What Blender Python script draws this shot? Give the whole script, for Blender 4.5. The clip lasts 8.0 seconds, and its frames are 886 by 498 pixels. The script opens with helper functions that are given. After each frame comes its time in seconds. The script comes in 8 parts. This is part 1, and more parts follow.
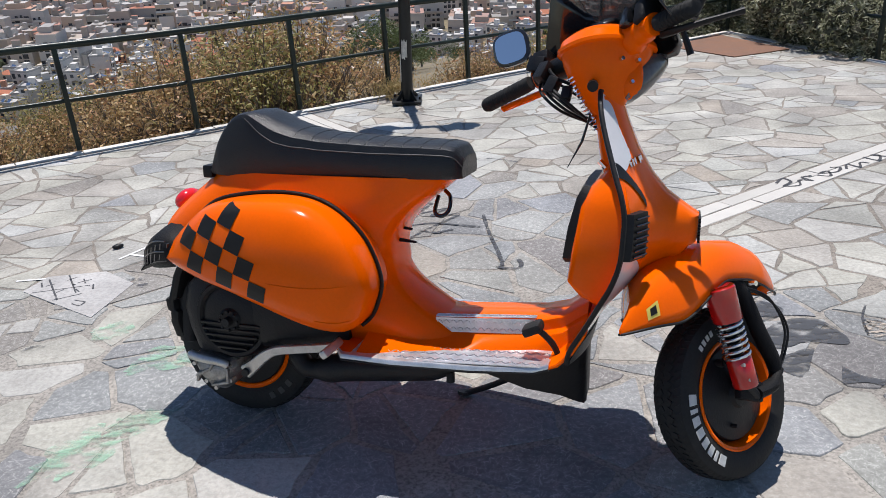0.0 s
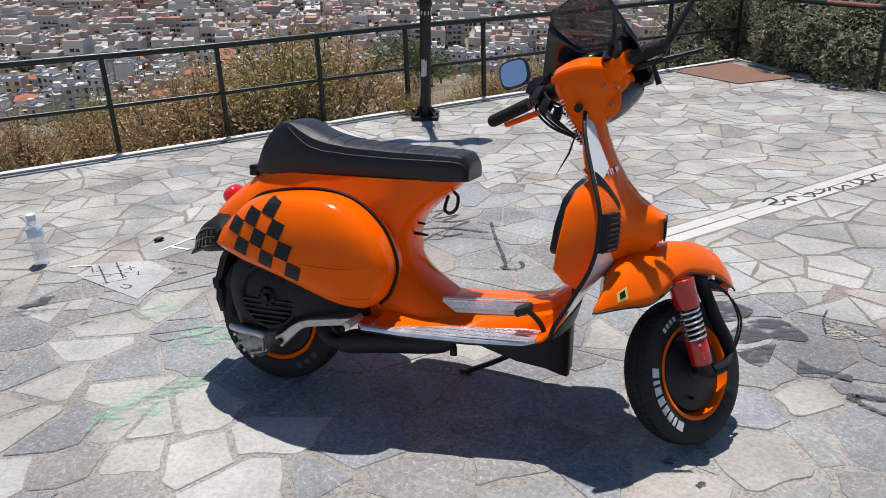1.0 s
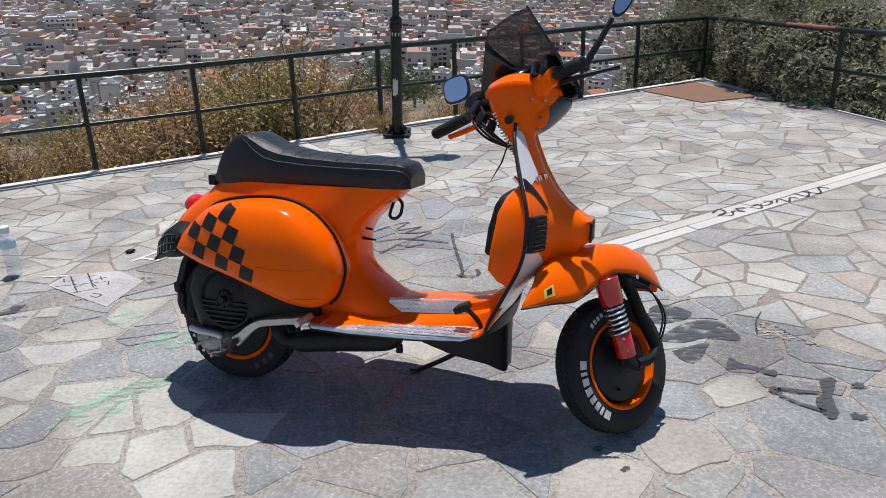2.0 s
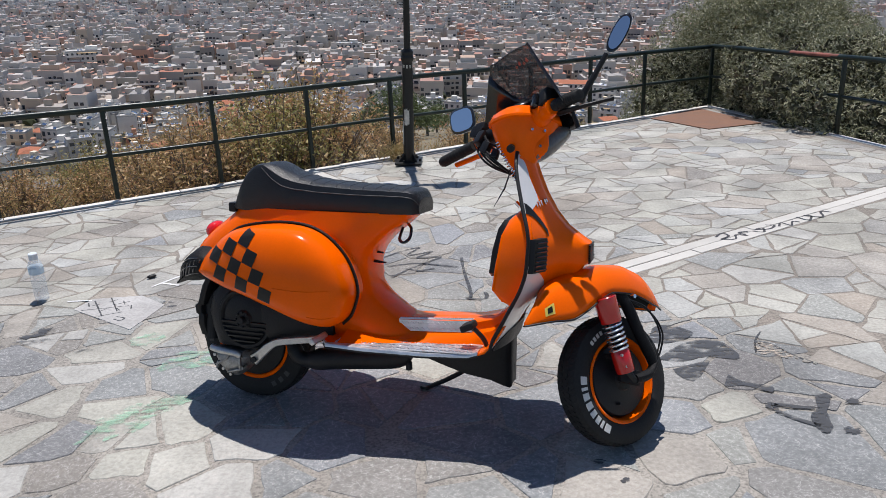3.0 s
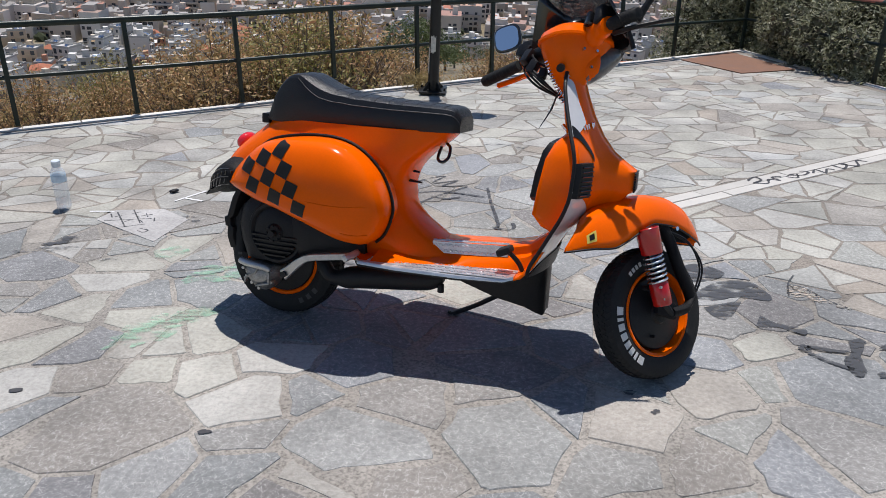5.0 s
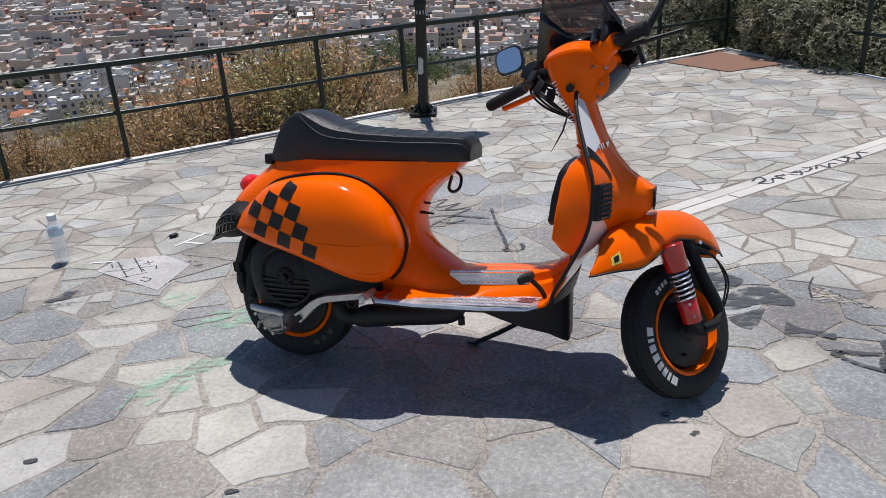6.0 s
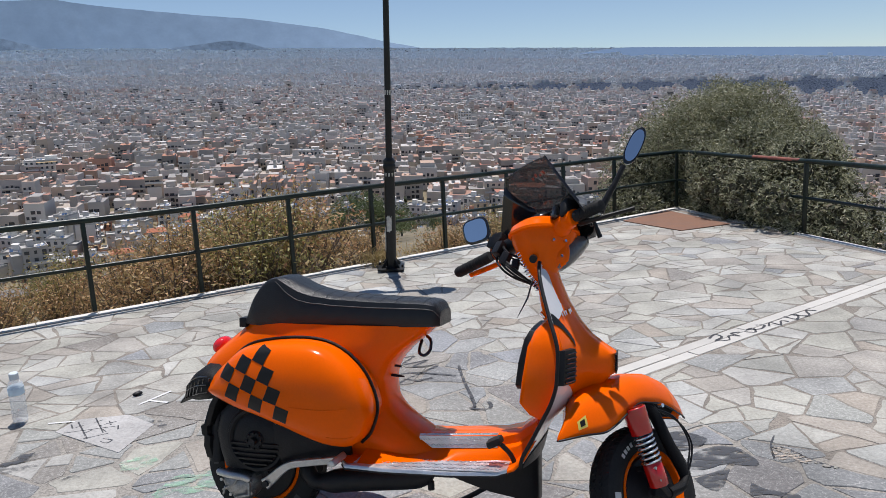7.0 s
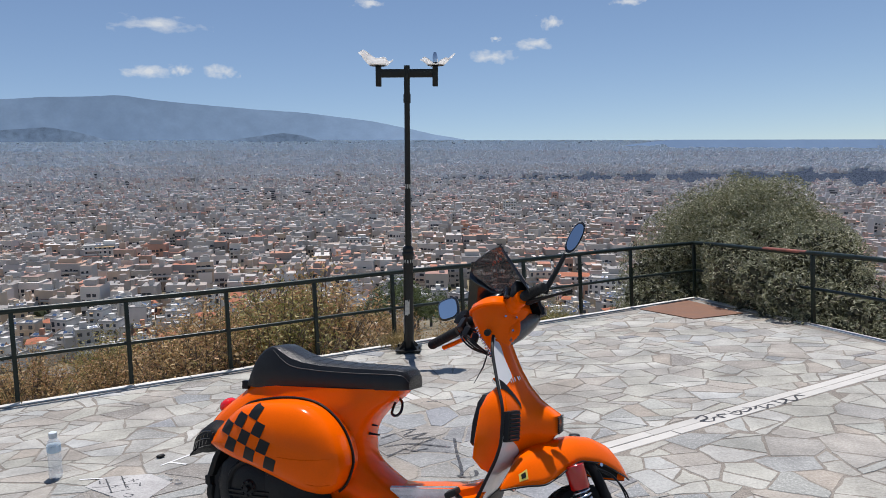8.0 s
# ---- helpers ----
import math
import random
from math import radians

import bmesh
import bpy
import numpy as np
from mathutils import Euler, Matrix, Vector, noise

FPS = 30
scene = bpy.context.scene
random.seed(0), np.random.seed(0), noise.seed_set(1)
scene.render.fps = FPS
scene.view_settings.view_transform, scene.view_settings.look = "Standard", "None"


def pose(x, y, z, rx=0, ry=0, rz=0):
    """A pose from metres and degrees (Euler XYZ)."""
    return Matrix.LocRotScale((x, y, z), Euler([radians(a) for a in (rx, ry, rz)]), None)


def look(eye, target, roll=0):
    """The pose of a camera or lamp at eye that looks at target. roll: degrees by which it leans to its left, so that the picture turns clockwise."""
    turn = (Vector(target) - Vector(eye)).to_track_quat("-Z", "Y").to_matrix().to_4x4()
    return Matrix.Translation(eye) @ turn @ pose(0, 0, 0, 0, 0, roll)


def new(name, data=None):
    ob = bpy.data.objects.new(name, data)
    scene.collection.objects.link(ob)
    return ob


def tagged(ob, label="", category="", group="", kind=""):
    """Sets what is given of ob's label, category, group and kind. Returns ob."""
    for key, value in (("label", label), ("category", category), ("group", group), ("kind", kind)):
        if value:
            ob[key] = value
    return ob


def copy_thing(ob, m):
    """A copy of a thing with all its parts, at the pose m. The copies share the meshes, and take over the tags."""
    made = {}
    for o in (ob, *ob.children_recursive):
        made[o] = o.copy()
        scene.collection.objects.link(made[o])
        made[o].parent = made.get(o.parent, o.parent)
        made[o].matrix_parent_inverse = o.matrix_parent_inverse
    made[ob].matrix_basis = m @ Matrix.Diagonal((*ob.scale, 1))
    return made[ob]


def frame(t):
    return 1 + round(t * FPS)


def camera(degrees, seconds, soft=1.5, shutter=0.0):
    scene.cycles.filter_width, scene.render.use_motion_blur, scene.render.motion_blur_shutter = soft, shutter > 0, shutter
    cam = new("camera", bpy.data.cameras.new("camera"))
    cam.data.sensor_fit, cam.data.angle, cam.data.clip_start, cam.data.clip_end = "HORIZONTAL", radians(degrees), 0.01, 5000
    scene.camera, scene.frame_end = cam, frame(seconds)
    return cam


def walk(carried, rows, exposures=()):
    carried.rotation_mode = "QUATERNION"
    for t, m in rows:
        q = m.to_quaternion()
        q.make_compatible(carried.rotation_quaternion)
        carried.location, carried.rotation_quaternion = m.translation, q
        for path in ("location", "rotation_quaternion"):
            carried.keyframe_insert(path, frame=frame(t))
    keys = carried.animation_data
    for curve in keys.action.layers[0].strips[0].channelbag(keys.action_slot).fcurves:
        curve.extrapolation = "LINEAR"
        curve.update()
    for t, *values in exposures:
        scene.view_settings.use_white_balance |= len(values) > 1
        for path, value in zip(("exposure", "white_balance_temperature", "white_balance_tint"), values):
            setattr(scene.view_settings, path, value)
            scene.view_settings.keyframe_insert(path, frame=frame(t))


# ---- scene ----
from mathutils.bvhtree import BVHTree

# the camera and its walk
cam = camera(61.6, 8.0, soft=0.8)
PATH = [
    (0, (0.137, 0.074, 1.319), (0.064, 1.909, 0.527), -3.7),
    (0.5, (0.126, -0.197, 1.373), (-0.007, 1.643, 0.6), -2.4),
    (1, (0.166, -0.272, 1.389), (0.058, 1.579, 0.638), -2.2),
    (1.5, (0.251, -0.344, 1.388), (0.186, 1.515, 0.654), -1.9),
    (3, (0.334, -0.562, 1.42), (0.228, 1.333, 0.789), -2.7),
    (3.5, (0.326, -0.574, 1.431), (0.208, 1.323, 0.81), -2.8),
    (4, (0.265, -0.532, 1.423), (0.15, 1.356, 0.775), -2.9),
    (4.5, (0.235, -0.509, 1.362), (0.119, 1.333, 0.591), -1.0),
    (4.7, (0.236, -0.535, 1.353), (0.112, 1.302, 0.57), 0.1),
    (5.8, (0.182, -0.479, 1.344), (0.041, 1.357, 0.563), -2.4),
    (6, (0.153, -0.455, 1.375), (0.045, 1.397, 0.629), -4.1),
    (6.5, (0.112, -0.456, 1.427), (0.082, 1.476, 0.911), -4.1),
    (7, (0.141, -0.528, 1.453), (0.148, 1.437, 1.081), -3.0),
    (7.5, (0.312, -0.741, 1.433), (0.28, 1.246, 1.208), -2.1),
    (8, (0.42, -0.954, 1.466), (0.319, 1.039, 1.335), -2.6),
]
walk(cam, [(t, look(eye, target, roll)) for t, eye, target, roll in PATH], [(0, 0.12), (1.0, 0.1), (1.5, 0.06), (3, 0.02), (4.5, -0.03), (6, -0.03), (7, 0.0), (8, 0.02)])

# sky and sun: high midsummer noon, the sun ahead of the camera
SUN = Vector((0.0, 0.245, 1.0)).normalized()
world = bpy.data.worlds.new("sky")
scene.world = world
world.use_nodes = True
wn = world.node_tree.nodes
sky = wn.new("ShaderNodeTexSky")
sky.sky_type, sky.sun_disc = "NISHITA", False
sky.sun_elevation, sky.sun_rotation = math.asin(SUN.z), math.atan2(SUN.x, SUN.y)
sky.altitude, sky.air_density, sky.dust_density, sky.ozone_density = 1500.0, 1.0, 0.05, 3.0
balance = wn.new("ShaderNodeVectorMath")
balance.operation = "MULTIPLY"
balance.inputs[1].default_value = (1.05, 1.0, 0.985)
world.node_tree.links.new(sky.outputs[0], balance.inputs[0])
world.node_tree.links.new(balance.outputs[0], wn["Background"].inputs[0])
wn["Background"].inputs[1].default_value = 0.1
sun = new("sun", bpy.data.lights.new("sun", "SUN"))
sun.data.energy, sun.data.angle, sun.data.color = 5.0, radians(0.53), (1.0, 0.955, 0.93)
sun.matrix_world = look((0, 0, 30), Vector((0, 0, 30)) - SUN)
scene.view_settings.exposure = 0.0

# ---- materials ----


def mat(name, col, rough=0.5, metal=0.0, var=0.15, scale=12.0, bump=0.05, coat=0.0, fine=8.0, per=0.0, spec=0.5, rvar=0.15, ground=False):
    """A surface with a coarse and a fine variation of its colour, gloss and relief; per: spread between the objects that wear it; ground: the pattern runs on from piece to piece."""
    m = bpy.data.materials.new(name)
    m.use_nodes = True
    nt = m.node_tree
    n, l = nt.nodes, nt.links
    b = n["Principled BSDF"]
    b.inputs["Metallic"].default_value, b.inputs["Coat Weight"].default_value = metal, coat
    b.inputs["Coat Roughness"].default_value = 0.04
    b.inputs["Specular IOR Level"].default_value = spec
    tc = n.new("ShaderNodeTexCoord")
    big, small = n.new("ShaderNodeTexNoise"), n.new("ShaderNodeTexNoise")
    big.inputs["Scale"].default_value, small.inputs["Scale"].default_value = scale, scale * fine
    big.inputs["Detail"].default_value, small.inputs["Detail"].default_value = 4, 3
    where = n.new("ShaderNodeNewGeometry").outputs["Position"] if ground else tc.outputs["Object"]
    l.new(where, big.inputs["Vector"])
    l.new(where, small.inputs["Vector"])
    add = n.new("ShaderNodeMath")
    add.operation = "MULTIPLY_ADD"
    add.inputs[1].default_value = 0.4
    l.new(small.outputs[0], add.inputs[0])
    l.new(big.outputs[0], add.inputs[2])
    src = add.outputs[0]
    if per:
        oi, pm = n.new("ShaderNodeObjectInfo"), n.new("ShaderNodeMath")
        pm.operation = "MULTIPLY_ADD"
        pm.inputs[1].default_value = per
        l.new(oi.outputs["Random"], pm.inputs[0])
        l.new(src, pm.inputs[2])
        src = pm.outputs[0]
    ramp = n.new("ShaderNodeMapRange")
    ramp.inputs[1].default_value, ramp.inputs[2].default_value = 0.4 + per * 0.1, 1.0 + per * 0.9
    ramp.inputs[3].default_value, ramp.inputs[4].default_value = 1 - var, 1 + var
    l.new(src, ramp.inputs[0])
    mul = n.new("ShaderNodeVectorMath")
    mul.operation = "SCALE"
    mul.inputs[0].default_value = col[:3]
    l.new(ramp.outputs[0], mul.inputs["Scale"])
    l.new(mul.outputs[0], b.inputs["Base Color"])
    rr = n.new("ShaderNodeMapRange")
    rr.inputs[1].default_value, rr.inputs[2].default_value = 0.3, 0.7
    rr.inputs[3].default_value, rr.inputs[4].default_value = max(0.02, rough * (1 - rvar)), min(1, rough * (1 + rvar))
    l.new(big.outputs[0], rr.inputs[0])
    l.new(rr.outputs[0], b.inputs["Roughness"])
    if bump:
        bp = n.new("ShaderNodeBump")
        bp.inputs["Strength"].default_value, bp.inputs["Distance"].default_value = min(1, bump * 4), 0.004
        l.new(small.outputs[0], bp.inputs["Height"])
        l.new(bp.outputs[0], b.inputs["Normal"])
    return m


def glass(name, col, rough=0.02, alpha=0.3):
    """A thin clear or smoked sheet: part see-through, part gloss."""
    m = bpy.data.materials.new(name)
    m.use_nodes = True
    n, l = m.node_tree.nodes, m.node_tree.links
    b = n["Principled BSDF"]
    b.inputs["Base Color"].default_value = (*col, 1)
    b.inputs["Roughness"].default_value = rough
    t, x = n.new("ShaderNodeBsdfTransparent"), n.new("ShaderNodeMixShader")
    x.inputs[0].default_value = alpha
    l.new(t.outputs[0], x.inputs[1])
    l.new(b.outputs[0], x.inputs[2])
    l.new(x.outputs[0], n["Material Output"].inputs[0])
    return m


ORANGE = mat("orange_enamel", (0.86, 0.118, 0.0003), 0.15, var=0.08, scale=5, bump=0.003, fine=30, spec=0.13, coat=0.03)
WHITE_PAINT = mat("white_enamel", (0.6225, 0.6225, 0.6308), 0.25, var=0.05, bump=0.005, coat=0.6)
BLACK_GLOSS = mat("black_gloss", (0.012, 0.012, 0.013), 0.16, var=0.2, bump=0.005, coat=0.4)
STICKER = mat("black_sticker", (0.012, 0.012, 0.012), 0.45, var=0.25, bump=0.01, spec=0.2)
BLACK_PLASTIC = mat("black_plastic", (0.009, 0.009, 0.01), 0.45, var=0.4, scale=20, bump=0.06, spec=0.26)
VINYL = mat("black_vinyl", (0.012, 0.013, 0.015), 0.38, var=0.3, scale=25, bump=0.09, fine=14, spec=0.38)
PIPING = mat("grey_piping", (0.03, 0.03, 0.032), 0.55)
RUBBER = mat("tyre_rubber", (0.018, 0.018, 0.018), 0.7, var=0.4, scale=18, bump=0.06, spec=0.25)
IRON = mat("black_iron", (0.011, 0.011, 0.012), 0.5, var=0.5, scale=25, bump=0.08, spec=0.3)
ALU = mat("cast_aluminium", (0.5, 0.49, 0.47), 0.42, metal=0.85, var=0.25, scale=30, bump=0.05)
CHROME = mat("chrome", (0.75, 0.75, 0.76), 0.12, metal=1.0, var=0.08, bump=0.005)
MIRROR = mat("mirror_glass", (0.85, 0.88, 0.9), 0.01, metal=1.0, var=0.01, bump=0.0)
RED_LAC = mat("red_lacquer", (0.4565, 0.00664, 0.00498), 0.22, var=0.1, coat=0.6, bump=0.006)
RED_LENS = mat("red_lens", (0.65, 0.015, 0.02), 0.12, var=0.1, coat=0.5, bump=0.0)
LETTER = mat("white_lettering", (0.581, 0.581, 0.5644), 0.6, var=0.15, scale=60)
BADGE = mat("yellow_badge", (0.6225, 0.498, 0.0996), 0.3, var=0.1)
SMOKE = glass("smoked_acrylic", (0.09, 0.085, 0.08), 0.05, 0.68)
GREEN_PAINT = mat("dark_green_paint", (0.008, 0.016, 0.012), 0.36, var=0.6, scale=9, bump=0.08, fine=12, spec=0.35)
LAMP_BLACK = mat("lamp_black_paint", (0.009, 0.01, 0.01), 0.4, var=0.5, scale=8, bump=0.06, spec=0.35)
OPAL = mat("opal_plastic", (0.85, 0.85, 0.84), 0.35, var=0.06)
on, ol = OPAL.node_tree.nodes, OPAL.node_tree.links
ot, om = on.new("ShaderNodeBsdfTranslucent"), on.new("ShaderNodeMixShader")
ot.inputs[0].default_value, om.inputs[0].default_value = (0.9, 0.9, 0.9, 1), 0.6
ol.new(on["Principled BSDF"].outputs[0], om.inputs[1])
ol.new(ot.outputs[0], om.inputs[2])
ol.new(om.outputs[0], on["Material Output"].inputs[0])
TAIL_BLACK = mat("dull_black_plastic", (0.01, 0.01, 0.011), 0.6, var=0.4, scale=40, bump=0.1, spec=0.15)
PAPER = mat("weathered_paper", (0.498, 0.4814, 0.4316), 0.8, var=0.3, scale=40)
RUST = mat("rusty_plate", (0.1826, 0.09296, 0.0581), 0.8, var=0.25, scale=6, bump=0.1)
MORTAR = mat("mortar", (0.262, 0.244, 0.218), 0.95, var=0.28, scale=3, bump=0.3, fine=30)
PET = glass("clear_bottle", (0.8, 0.86, 0.9), 0.08, 0.28)
CAPBLUE = mat("blue_white_cap", (0.5644, 0.6142, 0.6474), 0.4)
INK = mat("black_spray", (0.04, 0.04, 0.045), 0.7, var=0.4, scale=15)
TAPE = mat("white_litter", (0.6225, 0.6225, 0.6225), 0.6)

# ---- building blocks ----


def part(name, bm, material, parent=None, label="", smooth=True, recalc=True):
    """Links a bmesh as one mesh object under a thing or a part."""
    me = bpy.data.meshes.new(name)
    if recalc:
        bmesh.ops.recalc_face_normals(bm, faces=bm.faces)
    bm.to_mesh(me)
    bm.free()
    if smooth:
        me.polygons.foreach_set("use_smooth", [True] * len(me.polygons))
        me.set_sharp_from_angle(angle=radians(38))
    else:
        me.polygons.foreach_set("use_smooth", [False] * len(me.polygons))
    me.materials.append(material)
    ob = new(name, me)
    ob.parent = parent
    if label:
        ob["label"] = label
    return ob


def thing(name, label, category, m=None, group="", kind=""):
    ob = new(name)
    ob.empty_display_size = 0.1
    if m is not None:
        ob.matrix_basis = m
    return tagged(ob, label, category, group, kind)


def box(bm, size, m=None, bevel=0.0):
    r = bmesh.ops.create_cube(bm, size=1.0, matrix=(m or Matrix()) @ Matrix.Diagonal((*size, 1)))
    if bevel:
        es = list({e for v in r["verts"] for e in v.link_edges})
        bmesh.ops.bevel(bm, geom=es, offset=bevel, segments=2, affect="EDGES", profile=0.6)
    return bm


def rings(bm, loops, caps=True, closed=True):
    """Skins a row of loops of points."""
    vs = [[bm.verts.new(p) for p in lp] for lp in loops]
    k = len(vs[0])
    for a, b in zip(vs, vs[1:]):
        for i in range(k if closed else k - 1):
            j = (i + 1) % k
            bm.faces.new((a[i], a[j], b[j], b[i]))
    if caps and closed:
        bm.faces.new(vs[0][::-1])
        bm.faces.new(vs[-1])
    return bm


def smooth_line(pts, n=8):
    """A Catmull-Rom line through the points."""
    pts = [Vector(p) for p in pts]
    out = []
    for i in range(len(pts) - 1):
        a, b = pts[i], pts[i + 1]
        p, q = pts[max(i - 1, 0)], pts[min(i + 2, len(pts) - 1)]
        for k in range(n):
            t = k / n
            out.append(0.5 * (2 * a + (b - p) * t + (2 * p - 5 * a + 4 * b - q) * t * t + (3 * a - p - 3 * b + q) * t ** 3))
    return out + [pts[-1]]


def tube(bm, pts, radius, seg=10, flat=1.0):
    """A round bar along the points; radius a number or one for each point."""
    pts = [Vector(p) for p in pts]
    rad = radius if isinstance(radius, (list, tuple)) else [radius] * len(pts)
    up = Vector((0.13, 0.21, 0.97))
    loops = []
    for i, p in enumerate(pts):
        d = (pts[min(i + 1, len(pts) - 1)] - pts[max(i - 1, 0)]).normalized()
        if abs(d.dot(up)) > 0.98:
            up = Vector((0.9, 0.3, 0.1))
        s = d.cross(up).normalized()
        w = s.cross(d)
        up = w
        loops.append([p + s * (rad[i] * math.cos(a)) + w * (rad[i] * flat * math.sin(a)) for a in [2 * math.pi * k / seg for k in range(seg)]])
    return rings(bm, loops)


def lathe(bm, profile, m=None, seg=40):
    """Turns (radius, along) about the local y axis."""
    m = m or Matrix()
    loops = [[m @ Vector((r * math.cos(2 * math.pi * k / seg), y, r * math.sin(2 * math.pi * k / seg))) for k in range(seg)] for r, y in profile]
    return rings(bm, loops)


def oval(cx, cy, z, rx, ry, n=28, power=2.6):
    """A rounded rectangle round (cx, cy) at height z."""
    out = []
    for k in range(n):
        a = 2 * math.pi * k / n
        c, s = math.cos(a), math.sin(a)
        out.append(Vector((cx + rx * math.copysign(abs(c) ** (2 / power), c), cy + ry * math.copysign(abs(s) ** (2 / power), s), z)))
    return out


def lerp(table, x):
    """Reads a table of (x, value) with soft steps between."""
    if x <= table[0][0]:
        return table[0][1]
    for (a, p), (b, q) in zip(table, table[1:]):
        if x <= b:
            return p + (q - p) * (x - a) / (b - a)
    return table[-1][1]


def soft(table, x, w=0.02):
    return sum(lerp(table, x + d * w) for d in (-1, -0.5, 0, 0.5, 1)) / 5


def moved(bm, m):
    bmesh.ops.transform(bm, matrix=m, verts=bm.verts)
    return bm


def B():
    return bmesh.new()

# ---- lie of the land ----
# The terrace falls gently towards its edge: the true upright leans a little against it.
UPRIGHT = Vector((0.0485, -0.078, 0.9958)).normalized()
EAST = Vector((0, 1, 0)).cross(UPRIGHT).normalized()
AHEAD = UPRIGHT.cross(EAST)
LAND = Matrix.Translation((0.3, -0.6, 1.44)) @ Matrix((EAST, AHEAD, UPRIGHT)).transposed().to_4x4()
UNLAND = LAND.inverted()
ALONG = Vector((0.828, 0.561, 0)).normalized()
OUT = Vector((-0.561, 0.828, 0)).normalized()
ALONG_R = Vector((0.236, -0.972, 0)).normalized()
OUT_R = Vector((0.972, 0.236, 0)).normalized()
P0 = Vector((-3.32, 4.72, 0))
R3 = Vector((4.05, 5.86, 0))
CORNER = Vector((3.29, 9.2, 0))
EYE_DROP = 85.0


def beyond(p):
    """How far a place lies outside the terrace."""
    return max((p - P0).dot(OUT), (p - R3).dot(OUT_R))


def land_height(p):
    """Height of the hillside and the plain, in the land's own frame, for a place given there."""
    q = LAND @ Vector((p.x, p.y, -2.2))
    d = beyond(Vector((q.x, q.y, 0)))
    r = math.hypot(p.x, p.y)
    # the slope steepens by bearing below the corner, so the view shows the city
    steep = 0.27 + 0.2 * min(1.0, max(0.0, (math.degrees(math.atan2(p.x, p.y)) - 2.0) / 5.0))
    h = -2.45 if d < 0.1 else -2.45 - steep * min(d, 40) - 0.36 * max(0, min(d - 40, 215))
    h += 0.0 if d < 3 else 0.25 * noise.noise((p.x * 0.12, p.y * 0.12, 0)) * min(1, (d - 3) / 4)
    far = max(0.0, r - 2100) / 2800
    return max(h, -EYE_DROP) + 82.0 * far ** 1.08


def grid_mesh(name, pts, nu, nv, material, wrap=False, smooth=True):
    faces = []
    for i in range(nu - 1):
        for j in range(nv if wrap else nv - 1):
            k = (j + 1) % nv
            faces.append((i * nv + j, i * nv + k, (i + 1) * nv + k, (i + 1) * nv + j))
    me = bpy.data.meshes.new(name)
    me.from_pydata([tuple(p) for p in pts], [], faces)
    if smooth:
        me.polygons.foreach_set("use_smooth", [True] * len(me.polygons))
    me.materials.append(material)
    return new(name, me)


HILL = mat("dry_hillside", (0.1743, 0.1452, 0.0913), 0.95, var=0.45, scale=0.35, bump=0.4, fine=14)
radii = [0.0, 3, 5, 6, 7, 8, 9, 10, 11.5, 13, 15, 18, 22, 27, 33, 40, 50, 62, 76, 92, 110, 130, 150, 175, 200, 225, 250, 300, 400, 550, 800, 1100, 1500, 1900, 2400, 3000, 3700, 4300, 4850]
pts = []
for r in radii:
    for k in range(160):
        a = 2 * math.pi * k / 160
        p = Vector((r * math.sin(a), r * math.cos(a), 0))
        p.z = land_height(p)
        pts.append(LAND @ p)
ground = grid_mesh("ground", pts, len(radii), 160, HILL, wrap=True)
tagged(ground, "dry hillside falling to the city plain", "ground", kind="structure")

# ---- terrace of crazy paving ----
rnd = random.Random(7)
LEFT_END, BACK_L, BACK_R = P0 - ALONG * 6.0, Vector((-8.3, -5, 0)), R3 + ALONG_R * 11.2
OUTLINE = [CORNER, LEFT_END, BACK_L, BACK_R]


def clip(poly, p, n):
    """The part of a polygon on the side of p that n points away from."""
    out = []
    for a, b in zip(poly, poly[1:] + poly[:1]):
        da, db = (a - p).dot(n), (b - p).dot(n)
        if da <= 0:
            out.append(a)
        if (da < 0 < db) or (db < 0 < da):
            out.append(a + (b - a) * (da / (da - db)))
    return out


def inset(poly, d):
    out = poly
    for a, b in zip(poly, poly[1:] + poly[:1]):
        e = b - a
        if e.length < 1e-5:
            continue
        n = Vector((e.y, -e.x, 0)).normalized()
        out = clip(out, a - n * d, n)
        if len(out) < 3:
            return []
    return out


def area(poly):
    return 0.5 * sum(a.x * b.y - b.x * a.y for a, b in zip(poly, poly[1:] + poly[:1]))


EDGE_W = 0.09
bm = B()
rings(bm, [[p + Vector((0, 0, z)) for p in OUTLINE] for z in (-0.55, -0.0045)])
terrace = tagged(part("terrace_floor", bm, MORTAR, None, "", False), "flagstone terrace of pale and grey stones set in mortar", "terrace", kind="structure")


